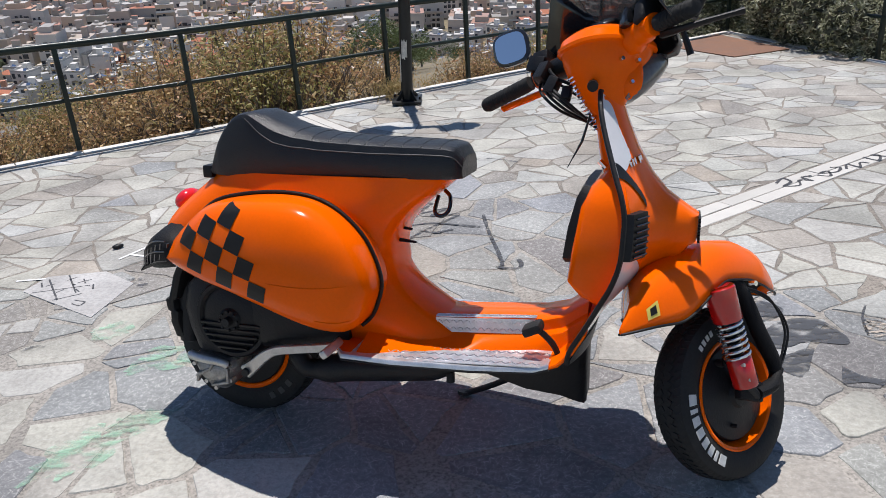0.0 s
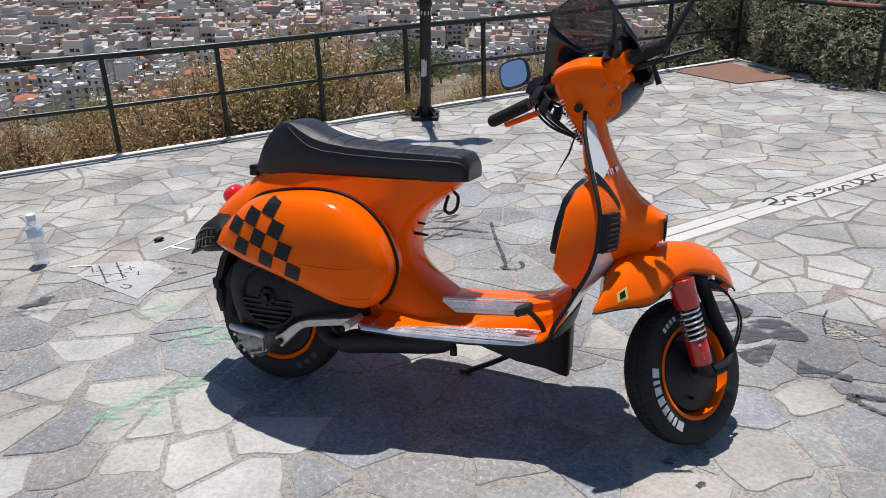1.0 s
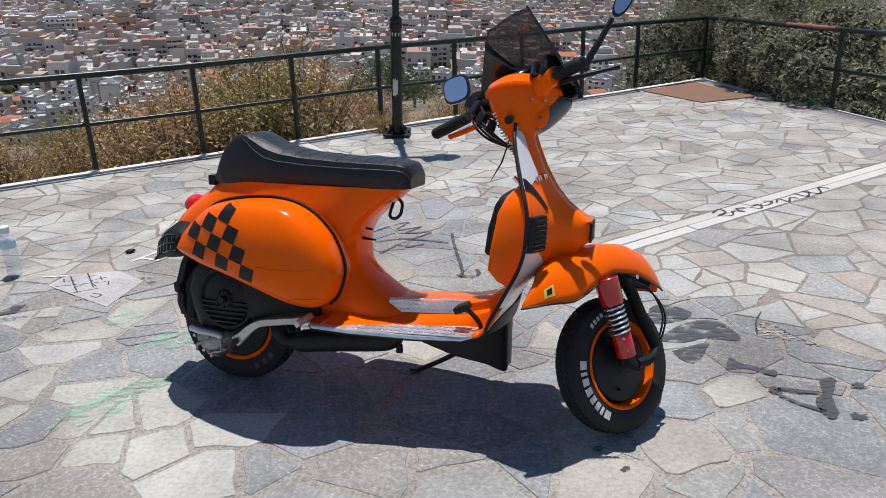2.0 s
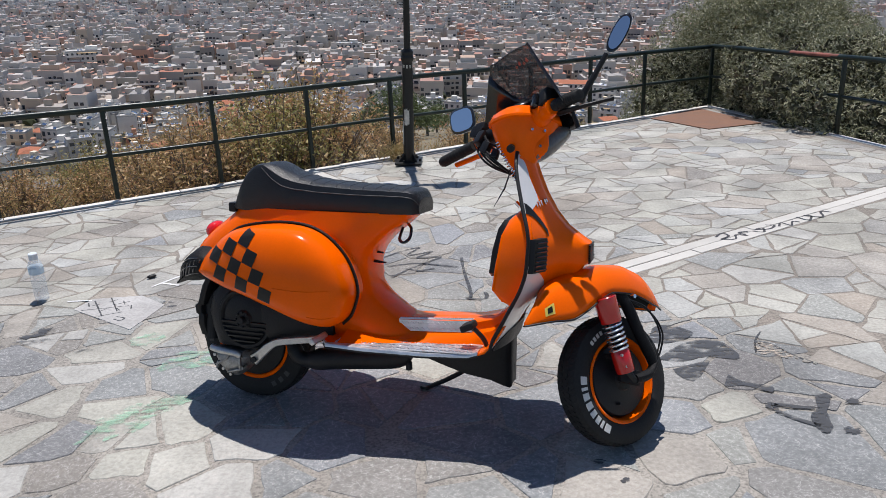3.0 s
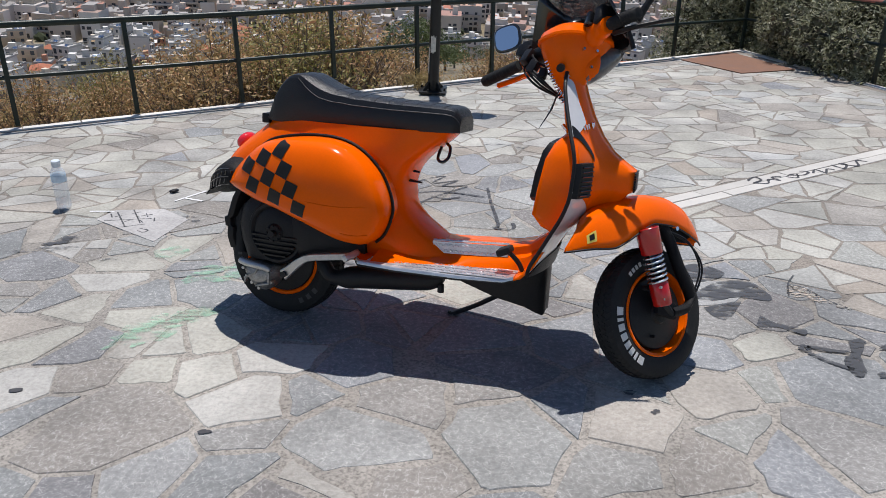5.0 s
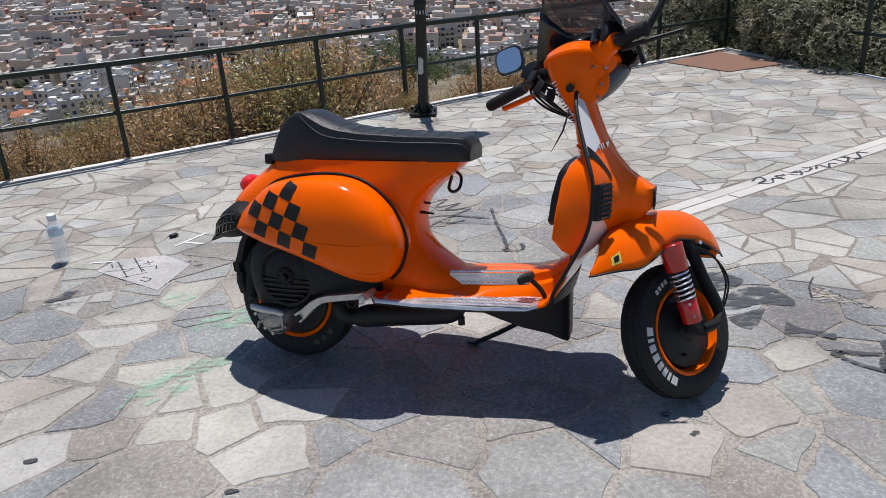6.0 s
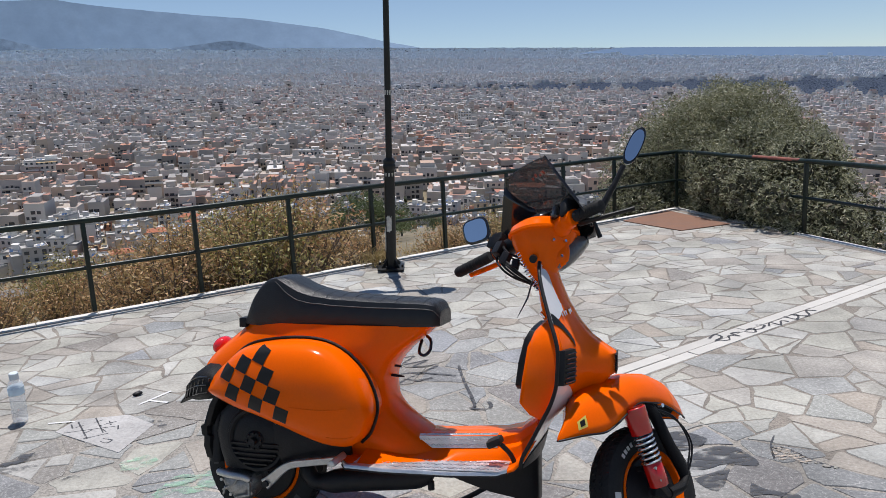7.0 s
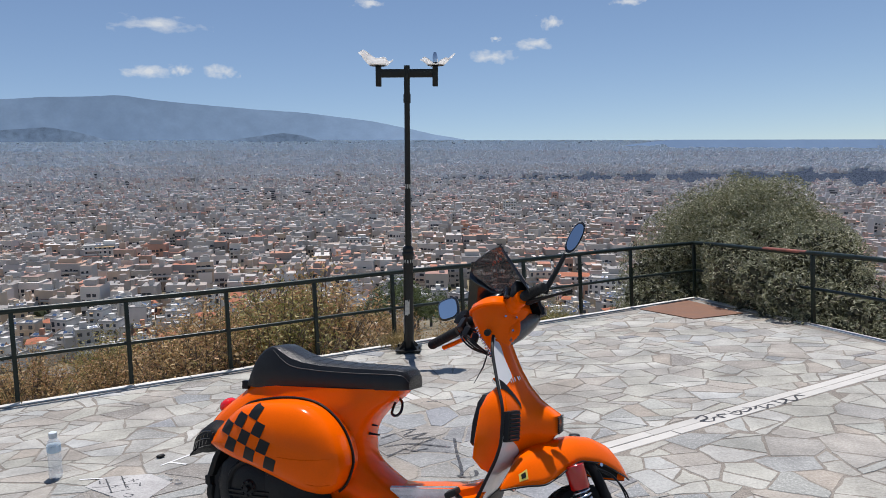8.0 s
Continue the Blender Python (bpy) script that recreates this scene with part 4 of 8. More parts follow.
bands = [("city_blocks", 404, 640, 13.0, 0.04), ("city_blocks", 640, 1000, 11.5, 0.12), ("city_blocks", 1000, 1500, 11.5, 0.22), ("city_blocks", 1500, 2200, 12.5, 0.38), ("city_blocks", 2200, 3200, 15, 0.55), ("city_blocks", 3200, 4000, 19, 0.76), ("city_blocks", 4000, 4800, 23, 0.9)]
green = []
for nm, r0, r1, size, haze_tint in bands:
    rows, slab_rows, dark_rows = [], [], []
    r = r0
    while r < r1:
        a = -46.0 if r < 2000 else -42
        step = math.degrees(size / r)
        while a < 42:
            a += step * cr.uniform(0.85, 1.25)
            rr_ = r + cr.uniform(-0.35, 0.35) * size
            if a > 14 and rr_ > 3560:
                continue
            if in_park(a, rr_):
                if cr.random() < 0.95:
                    green.append((a, rr_, size))
                continue
            if cr.random() < 0.14 + 0.14 * max(0.0, noise.noise((rr_ * math.sin(radians(a)) / 160, rr_ / 300, 9))):
                green.append((a, rr_, size * 0.6))
                continue
            p = flat(a, rr_)
            turn = -radians(a) * 0.3 + 0.6 * noise.noise((p.x / 190, p.y / 190, 3)) + cr.uniform(-0.12, 0.12) + cr.choice((0, 1.5708))
            tall = cr.choice((1, 2, 2, 3, 3, 3, 4, 4, 5, 5)) * 3.05 * (0.9 if r < 3200 else 0.9 if r < 4000 else 0.45)
            if cr.random() < 0.015:
                tall *= 1.6
            lx, ly = size * cr.uniform(0.5, 1.2), size * cr.uniform(0.5, 0.95)
            z = p.z - 3
            rows.append((p.x, p.y, z, lx, ly, tall + 3, turn))
            if r < 2200:
                # a lower wing, a set-back top storey, a stair head
                if cr.random() < 0.7:
                    s = cr.choice((-1, 1))
                    rows.append((p.x + math.cos(turn) * lx * 0.55 * s, p.y + math.sin(turn) * lx * 0.55 * s, z, lx * 0.45, ly * cr.uniform(0.5, 0.9), 3 + tall * cr.uniform(0.35, 0.8), turn + 0.001))
                if cr.random() < 0.45:
                    rows.append((p.x + cr.uniform(-0.08, 0.08) * lx, p.y + cr.uniform(-0.05, 0.15) * ly, z + tall + 2.95, lx * cr.uniform(0.55, 0.75), ly * cr.uniform(0.5, 0.75), 2.8, turn))
                rows.append((p.x + cr.uniform(-0.25, 0.25) * lx, p.y + cr.uniform(-0.25, 0.25) * ly, z + tall + 2.93, lx * cr.uniform(0.18, 0.32), ly * cr.uniform(0.18, 0.32), cr.uniform(2, 5), turn))
            elif cr.random() < 0.6 and r < 3200:
                rows.append((p.x + cr.uniform(-0.2, 0.2) * lx, p.y + cr.uniform(-0.2, 0.2) * ly, z + tall + 2.9, lx * cr.uniform(0.25, 0.5), ly * cr.uniform(0.25, 0.5), cr.uniform(2, 4), turn))
            if r < 950:
                for q in range(cr.randint(1, 4)):
                    rows.append((p.x + cr.uniform(-0.38, 0.38) * lx, p.y + cr.uniform(-0.38, 0.38) * ly, z + tall + 2.95, cr.uniform(0.6, 1.8), cr.uniform(0.6, 1.8), cr.uniform(0.7, 1.7), turn))
                # balconies: bright fronts over shaded storeys, on the side that faces the hill
                f = turn + (0 if abs(math.sin(turn)) < 0.7 else -1.5708 if math.sin(turn) > 0 else 1.5708)
                w, dpt = (lx, ly) if abs(math.sin(turn)) < 0.7 else (ly, lx)
                with_slabs = cr.random() < 0.7
                for q in range(int(tall / 2.75)):
                    zz = z + 3 + 3.05 * 0.9 * q
                    off = dpt / 2 + 0.65
                    wid = w * cr.choice((1.02, 0.9, 0.6, 0.5))
                    sh = cr.uniform(-0.5, 0.5) * (w - wid)
                    bx, by = p.x + math.sin(f) * off + math.cos(f) * sh, p.y - math.cos(f) * off + math.sin(f) * sh
                    if q and with_slabs:
                        slab_rows.append((bx, by, zz - 0.1, wid, 1.3, 1.0, f))
                    # windows wide enough for their dark panes to read as strips of shade
                    for e in range(int(w / 2.6)):
                        if cr.random() < 0.8:
                            ex = -w / 2 + 1.3 + 2.6 * e
                            o2 = dpt / 2 + 0.02
                            dark_rows.append((p.x + math.sin(f) * o2 + math.cos(f) * ex, p.y - math.cos(f) * o2 + math.sin(f) * ex, zz + 0.3, cr.uniform(1.1, 2.6), 0.1, cr.uniform(1.2, 2.1), f))
            elif r < 1700:
                # farther off: one dark strip on each storey for its windows and their shade
                f = turn + (0 if abs(math.sin(turn)) < 0.7 else -1.5708 if math.sin(turn) > 0 else 1.5708)
                w, dpt = (lx, ly) if abs(math.sin(turn)) < 0.7 else (ly, lx)
                for q in range(int(tall / 2.75)):
                    wid = w * cr.uniform(0.45, 0.9)
                    sh = cr.uniform(-0.5, 0.5) * (w - wid)
                    o2 = dpt / 2 + 0.03
                    dark_rows.append((p.x + math.sin(f) * o2 + math.cos(f) * sh, p.y - math.cos(f) * o2 + math.sin(f) * sh, z + 3.3 + 2.745 * q, wid, 0.1, cr.uniform(1.0, 1.9), f))
        r += size * 1.1
    walls, roofs = town_mat("town_walls", tint(WALLS, haze_tint, HAZE_WALL)), town_mat("town_roofs", tint(ROOFS, haze_tint, HAZE_ROOF))
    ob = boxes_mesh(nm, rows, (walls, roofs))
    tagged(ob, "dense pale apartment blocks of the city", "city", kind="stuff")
    if slab_rows:
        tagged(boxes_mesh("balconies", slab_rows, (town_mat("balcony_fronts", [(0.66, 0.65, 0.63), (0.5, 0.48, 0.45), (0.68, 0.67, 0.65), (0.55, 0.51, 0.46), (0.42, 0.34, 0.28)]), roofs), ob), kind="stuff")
    if dark_rows:
        glassy = mat("dark_window", (0.05, 0.055, 0.065), 0.25, var=0.3)
        tagged(boxes_mesh("windows", dark_rows, (glassy, glassy), ob), kind="stuff")


def clump_mesh(name, spots, material, label):
    """Far tree crowns as rough low clumps, joined."""
    ico = bmesh.new()
    bmesh.ops.create_icosphere(ico, subdivisions=1, radius=1.0)
    base = np.array([v.co[:] for v in ico.verts])
    fac = np.array([[v.index for v in f.verts] for f in ico.faces])
    ico.free()
    g = np.random.default_rng(2)
    vs, fs = [], []
    for i, (p, s) in enumerate(spots):
        b = base * (1 + g.normal(size=(len(base), 1)) * 0.22) * np.array([s, s, s * 0.75])
        vs.append(b + np.array(p[:]) + np.array([0, 0, s * 0.45]))
        fs.append(fac + i * len(base))
    v = np.concatenate(vs) @ np.array(LAND.to_3x3()).T + np.array(LAND.translation)
    f = np.concatenate(fs)
    me = bpy.data.meshes.new(name)
    me.from_pydata(v.tolist(), [], f.tolist())
    me.polygons.foreach_set("use_smooth", np.zeros(len(f), dtype=bool))
    me.materials.append(material)
    return tagged(new(name, me), label, "trees", kind="stuff")


# these trees take the distance haze into their blue leaf colours
WOOD = leaf_mat("haze_blue_trees", [(0.05, 0.075, 0.125), (0.065, 0.092, 0.14), (0.055, 0.08, 0.14), (0.07, 0.098, 0.145)], 0.9)
spots = []
for a, r, size in green:
    wood = in_park(a, r)
    for k in range(6 if wood else 2 if r < 2000 else 1):
        p = flat(a + cr.uniform(-0.5, 0.5) * math.degrees(size / r), r + cr.uniform(-0.5, 0.5) * size)
        spots.append((p, cr.uniform(3.5, 5.5) if wood else cr.uniform(0.3, 0.5) * size * 0.8))
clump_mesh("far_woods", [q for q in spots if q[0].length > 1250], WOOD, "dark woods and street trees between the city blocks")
clump_mesh("street_trees", [q for q in spots if q[0].length <= 1250], leaf_mat("street_tree_leaves", [(0.035, 0.05, 0.024), (0.06, 0.075, 0.035), (0.045, 0.06, 0.03), (0.075, 0.085, 0.045)], 0.9), "dark green street trees between the nearer houses")

# the nearest houses, each with its storeys, windows and balconies
PANE = mat("window_pane", (0.06, 0.07, 0.085), 0.2, var=0.3)
AWNING = mat("awning_cloth", (0.415, 0.2988, 0.166), 0.85, var=0.3, scale=2, per=0.5)
TILES = mat("roof_tiles", (0.3486, 0.1245, 0.0664), 0.9, var=0.25, scale=1.2, bump=0.2)
RENDERS = [mat("house_render", c, 0.9, var=0.16, scale=0.35, per=0.35) for c in ((0.664, 0.6391, 0.5976), (0.6142, 0.5478, 0.4482), (0.4316, 0.4274, 0.4233), (0.4565, 0.2324, 0.1494), (0.7138, 0.6972, 0.664), (0.581, 0.4731, 0.3486))]
CONCRETE_ROOF = mat("flat_roof", (0.415, 0.4067, 0.3901), 0.95, var=0.3, scale=0.6, per=0.6)


def house(w, d, storeys, material, red_roof, seed):
    r = random.Random(seed)
    ob = thing("apartment_building", "", "building", group="houses below the hill")
    h = storeys * 2.9
    s = r.choice((-1, 1))
    low = max(1, storeys - 1) * 2.9
    blocks = [("wall", "roof", 0, 0, w, d, h)] + ([("wing", "wing_roof", s * (w * 0.7 + 0.01), d * 0.06, w * 0.4, d * 0.8, low)] if storeys > 1 else [])
    for nm, _, x, y, ww, dd, hh in blocks:
        bm = B()
        box(bm, (ww, dd, hh + 4), pose(x, y, hh / 2 - 2))
        part(nm, bm, material, ob, smooth=False)
    bm = B()
    if red_roof:
        rings(bm, [[Vector((x * (w / 2 + 0.5) * k, y * (d / 2 + 0.5) * (k if k == 1 else 0.12), h + (1 - k) * 2.6 + 0.05)) for x, y in ((-1, -1), (1, -1), (1, 1), (-1, 1))] for k in (1, 0.55)])
        part("roof", bm, TILES, ob, "red tiled hip roof", smooth=False)
    else:
        bm.free()
        for _, nm, cx, cy, ww, dd, hh in blocks:
            # a slab with an upstand round it, in one skin
            lo = [[Vector((cx + x * (ww / 2 - e), cy + y * (dd / 2 - e), hh + z)) for x, y in ((-1, -1), (1, -1), (1, 1), (-1, 1))] for e, z in ((-0.02, 0.01), (-0.02, 0.82), (0.2, 0.82), (0.2, 0.1))]
            top = part(nm, rings(B(), lo), CONCRETE_ROOF, ob, "flat concrete roof with a parapet", smooth=False)
            roof = top if nm == "roof" else roof
        bm = B()
        box(bm, (w * 0.28, d * 0.3, 2.5), pose(r.uniform(-0.25, 0.25) * w, r.uniform(-0.1, 0.25) * d, h + 1.36))
        part("stair_head", bm, material, roof, smooth=False)
        for k in range(2):
            bm = B()
            x, y = r.uniform(-0.35, 0.35) * w, r.uniform(-0.35, -0.1) * d
            tube(bm, [(x - 0.7, y, h + 1.1), (x + 0.7, y, h + 1.1)], 0.28, 10)
            box(bm, (1.3, 1.7, 0.1), pose(x, y - 0.9, h + 0.75, 38, 0, 0))
            part("water_heater", bm, CHROME, roof)
    n = max(2, int(w / 2.7))
    for q in range(storeys):
        for e in range(n):
            bm = B()
            x = -w / 2 + w * (e + 0.5) / n
            tall = r.choice((1.3, 2.1))
            box(bm, (r.uniform(0.9, 1.7), 0.12, tall), pose(x, -d / 2 - 0.02, 2.9 * q + (0.95 if tall < 2 else 0.25) + tall / 2))
            part("window", bm, PANE, ob, smooth=False)
        if q and r.random() < 0.85:
            bm = B()
            wid = w * r.choice((1.0, 1.0, 0.7, 0.55))
            sh = r.choice((-0.5, 0.5)) * (w - wid)
            box(bm, (wid, 1.35, 0.16), pose(sh, -d / 2 - 0.68, 2.9 * q))
            box(bm, (wid, 0.1, 0.9), pose(sh, -d / 2 - 1.3, 2.9 * q + 0.53))
            bal = part("balcony", bm, material if r.random() < 0.3 else RENDERS[4], ob, smooth=False)
            if r.random() < 0.4:
                bm = B()
                box(bm, (wid * 0.45, 1.3, 0.06), pose(sh * 0.6, -d / 2 - 0.7, 2.9 * q + 2.4, 18, 0, 0))
                part("awning", bm, AWNING, bal, "tan canvas awning", smooth=False)
    return ob


KINDS = [(8.5, 8, 3, 0, False, "white rendered apartment house with balconies"), (8, 7, 2, 1, False, "cream apartment house with balconies and awnings"), (9, 8, 4, 2, False, "grey concrete apartment house with flat roof"), (6.5, 6.5, 2, 3, False, "terracotta painted house with dark windows"), (8, 7, 2, 4, True, "white house under a red tiled roof"), (7.5, 7, 3, 5, False, "ochre house with flat roof and balconies"), (10.5, 7, 1, 0, False, "long low white house with flat roof"), (7, 6.5, 1, 1, False, "small cream house with a flat terrace roof"), (9.5, 7.5, 3, 4, False, "bright white apartment house with wide balconies"), (6.5, 8, 4, 0, False, "narrow tall white apartment house"), (7.5, 6.5, 1, 2, True, "small grey house under a red tiled roof")]
houses = []
for k, (w, d, n, c, red, lb) in enumerate(KINDS):
    houses.append(house(w, d, n, RENDERS[c], red, 41 + k))
    houses[-1]["label"] = lb
count = 0
for r in (316, 327, 339, 351, 363, 376, 389):
    a = -37.0
    while a < 31:
        a += math.degrees(12.0 / r) * cr.uniform(0.9, 1.4)
        p = flat(a, r + cr.uniform(-3, 3))
        m = LAND @ Matrix.Translation(p) @ Matrix.Rotation(-radians(a) * 0.4 + cr.uniform(-0.5, 0.5) + cr.choice((0, 0, 0, 1.57)), 4, "Z")
        k = count if count < len(KINDS) else cr.randrange(len(KINDS))
        if count < len(KINDS):
            houses[k].matrix_basis = m
        else:
            copy_thing(houses[k], m)
        count += 1

# larger blocks that stand out of the city: bearing, distance, length, depth, storeys, paint, tiled, label
BIG = [(-0.8, 628, 24, 13, 4, 3, False, "long terracotta apartment block with flat roof"), (10.0, 620, 22, 13, 3, 3, True, "long house under a bright red tiled roof"), (2.4, 800, 14, 12, 7, 4, False, "tall white apartment tower with balconies"), (5.0, 760, 14, 12, 5, 2, False, "grey apartment block with balconies")]
BIG += [(-27.4, 550, 26, 12, 5, 4, False, "wide white apartment block with balconies"), (-22.6, 463, 15, 12, 5, 1, False, "tall cream apartment block with plain side"), (-17.0, 640, 18, 12, 4, 5, False, "ochre apartment block with balconies"), (-9.5, 560, 20, 12, 4, 0, False, "white apartment block with awnings"), (15.5, 560, 16, 11, 5, 0, False, "white apartment block near the olive tree"), (7.3, 425, 19, 12, 3, 4, True, "long white house under a red tiled roof"), (9.7, 402, 15, 10, 4, 0, False, "plain white apartment block below the hill"), (4.8, 420, 13, 11, 4, 1, False, "cream apartment block with balconies"), (7.9, 790, 18, 13, 2, 2, True, "low hall under a bright blue sheet roof")]
BLUE_SHEET = mat("blue_sheet_roof", (0.07, 0.24, 0.42), 0.6, var=0.2, scale=0.6)
for k, (a, r, w, d, n, c, red, lb) in enumerate(BIG):
    ob = house(w, d, n, RENDERS[c], red, 81 + k)
    ob["label"] = lb
    for ch in ob.children:
        if "blue" in lb and ch.name.startswith("roof"):
            ch.data.materials[0], ch["label"] = BLUE_SHEET, "bright blue sheet roof"
    ob.matrix_basis = LAND @ Matrix.Translation(flat(a, r)) @ Matrix.Rotation(-radians(a) + cr.uniform(-0.3, 0.3), 4, "Z")

# ---- mountains and low hills at the end of the plain ----


def ridge(name, table, dist, deep, material, label, rough):
    """A range whose crest is given by bearing and elevation in degrees; its face has spurs and gullies."""
    n, rows = 240, 16
    pts = []
    span = table[-1][0] - table[0][0]
    for j in range(rows):
        t = j / (rows - 1)
        for k in range(n + 1):
            a = table[0][0] + span * k / n
            e = soft(table, a, span * 0.012) + rough * noise.fractal((a * 0.35, 1.3, 0), 0.9, 2.0, 5)
            foot = -1.2
            r = dist - deep * (1 - t)
            spur = 0.5 + 0.5 * noise.fractal((a * 0.9 + t * 0.5, t * 0.8, 7), 0.8, 2.0, 4)
            el = foot + (e - foot) * t ** (0.9 + 0.2 * spur)
            pts.append(LAND @ Vector((r * math.sin(radians(a)), r * math.cos(radians(a)), math.tan(radians(el)) * r)))
    ob = grid_mesh(name, pts, rows, n + 1, material)
    return tagged(ob, label, "mountain", kind="structure")


# distance haze is put into the blue base colours of mountain and hills
BLUE = mat("haze_blue_mountain", (0.195, 0.275, 0.38), 1.0, var=0.1, scale=0.011, bump=0.0, fine=6, spec=0.0)
BLUE2 = mat("haze_blue_hill", (0.19, 0.255, 0.335), 1.0, var=0.3, scale=0.03, bump=0.0, spec=0.0)
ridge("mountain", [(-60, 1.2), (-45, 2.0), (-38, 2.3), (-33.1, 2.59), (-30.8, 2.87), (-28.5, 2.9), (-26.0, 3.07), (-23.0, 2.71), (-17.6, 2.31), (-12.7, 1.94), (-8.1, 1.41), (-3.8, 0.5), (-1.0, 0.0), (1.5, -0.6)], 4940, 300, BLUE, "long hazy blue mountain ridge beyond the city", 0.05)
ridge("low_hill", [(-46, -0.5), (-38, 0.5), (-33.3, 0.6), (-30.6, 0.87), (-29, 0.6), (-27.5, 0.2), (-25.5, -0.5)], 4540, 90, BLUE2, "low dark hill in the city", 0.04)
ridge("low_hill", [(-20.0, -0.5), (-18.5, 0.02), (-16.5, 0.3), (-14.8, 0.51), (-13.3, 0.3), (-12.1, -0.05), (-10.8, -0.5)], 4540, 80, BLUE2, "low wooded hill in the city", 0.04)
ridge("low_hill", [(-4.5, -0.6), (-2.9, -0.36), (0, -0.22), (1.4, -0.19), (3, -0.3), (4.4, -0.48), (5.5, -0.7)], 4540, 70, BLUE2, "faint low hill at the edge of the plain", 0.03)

# sea and plain carry the haze in their colours and rise as slopes
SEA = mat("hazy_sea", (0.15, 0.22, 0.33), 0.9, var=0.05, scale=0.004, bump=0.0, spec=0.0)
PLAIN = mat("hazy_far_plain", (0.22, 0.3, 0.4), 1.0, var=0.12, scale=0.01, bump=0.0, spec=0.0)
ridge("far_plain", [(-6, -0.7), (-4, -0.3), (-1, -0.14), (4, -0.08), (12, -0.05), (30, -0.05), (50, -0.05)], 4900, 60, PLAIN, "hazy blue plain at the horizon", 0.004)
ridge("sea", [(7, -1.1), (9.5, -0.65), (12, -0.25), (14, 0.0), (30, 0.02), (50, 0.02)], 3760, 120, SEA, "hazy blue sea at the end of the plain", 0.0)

# ---- small fair-weather clouds ----


def cloud_mat(seed):
    m = bpy.data.materials.new("cloud")
    m.use_nodes = True
    n, l = m.node_tree.nodes, m.node_tree.links
    tc, no, gr, mp = n.new("ShaderNodeTexCoord"), n.new("ShaderNodeTexNoise"), n.new("ShaderNodeTexGradient"), n.new("ShaderNodeMapping")
    gr.gradient_type = "SPHERICAL"
    mp.inputs["Location"].default_value, mp.inputs["Scale"].default_value = (-1, -1, 0), (2, 2, 0)
    l.new(tc.outputs["UV"], mp.inputs["Vector"])
    l.new(mp.outputs[0], gr.inputs["Vector"])
    no.noise_dimensions = "4D"
    no.inputs["W"].default_value, no.inputs["Scale"].default_value, no.inputs["Detail"].default_value = seed * 3.7, 2.6, 6
    st = n.new("ShaderNodeMapping")
    st.inputs["Scale"].default_value = (2.0, 0.9, 1)
    l.new(tc.outputs["UV"], st.inputs["Vector"])
    l.new(st.outputs[0], no.inputs["Vector"])
    ad, mr = n.new("ShaderNodeMath"), n.new("ShaderNodeMapRange")
    ad.operation = "MULTIPLY_ADD"
    ad.inputs[1].default_value = 0.5
    l.new(gr.outputs[1], ad.inputs[0])
    l.new(no.outputs[0], ad.inputs[2])
    mr.inputs[1].default_value, mr.inputs[2].default_value, mr.inputs[4].default_value = 0.6, 1.0, 0.78
    l.new(ad.outputs[0], mr.inputs[0])
    em, tr, mx = n.new("ShaderNodeEmission"), n.new("ShaderNodeBsdfTransparent"), n.new("ShaderNodeMixShader")
    em.inputs[0].default_value, em.inputs[1].default_value = (0.86, 0.88, 0.9, 1), 0.85
    l.new(mr.outputs[0], mx.inputs[0])
    l.new(tr.outputs[0], mx.inputs[1])
    l.new(em.outputs[0], mx.inputs[2])
    l.new(mx.outputs[0], n["Material Output"].inputs[0])
    return m


for k, (a, e, w, h) in enumerate(((-22.9, 7.95, 7.0, 1.7), (-23.9, 4.7, 4.2, 1.5), (-21.7, 4.9, 2.0, 1.2), (-19.2, 4.85, 3.2, 1.5), (0.9, 6.15, 4.2, 1.5), (3.9, 7.0, 4.2, 1.4), (5.2, 8.5, 2.2, 1.4), (10.8, 9.8, 3.0, 1.0), (-8.2, 9.9, 3.0, 1.0), (-31.5, 9.6, 4.0, 1.4), (1.2, 7.4, 1.2, 0.6))):
    r = 4700
    c = Vector((r * math.cos(radians(e)) * math.sin(radians(a)), r * math.cos(radians(e)) * math.cos(radians(a)), r * math.sin(radians(e))))
    side = Vector((math.cos(radians(a)), -math.sin(radians(a)), 0)) * (math.tan(radians(w / 2)) * r)
    upv = side.cross(c).normalized() * -(math.tan(radians(h * 0.4)) * r)
    pts = [LAND @ (c + side * x + upv * y) for y in (-1, 1) for x in (-1, 1)]
    ob = grid_mesh("cloud", pts, 2, 2, cloud_mat(k + 1), smooth=False)
    uv = ob.data.uv_layers.new(name="UVMap")
    for lp in ob.data.loops:
        uv.data[lp.index].uv = (lp.vertex_index % 2, lp.vertex_index // 2)
    ob.visible_shadow = False
    tagged(ob, "small white fair-weather cloud", "cloud", kind="structure")

# ---- the scooter: x ahead, y to its left, z up, the rear tyre's foot at the origin ----
scooter = thing("motor_scooter", "orange vintage motor scooter with chequered cowl, leaning on its side stand", "scooter",
                pose(-0.50, 1.975, 0.0, -9.0, 0, -16.0))
RAKE = radians(22)
HEAD = Vector((0.985, 0, 0.95))
STEER = Matrix.Translation(HEAD) @ Matrix.Rotation(radians(54), 4, Vector((-math.sin(RAKE), 0, math.cos(RAKE)))) @ Matrix.Translation(-HEAD)
REAR_HUB, FRONT_HUB = Vector((-0.035, 0, 0.213)), Vector((1.294, 0, 0.211))


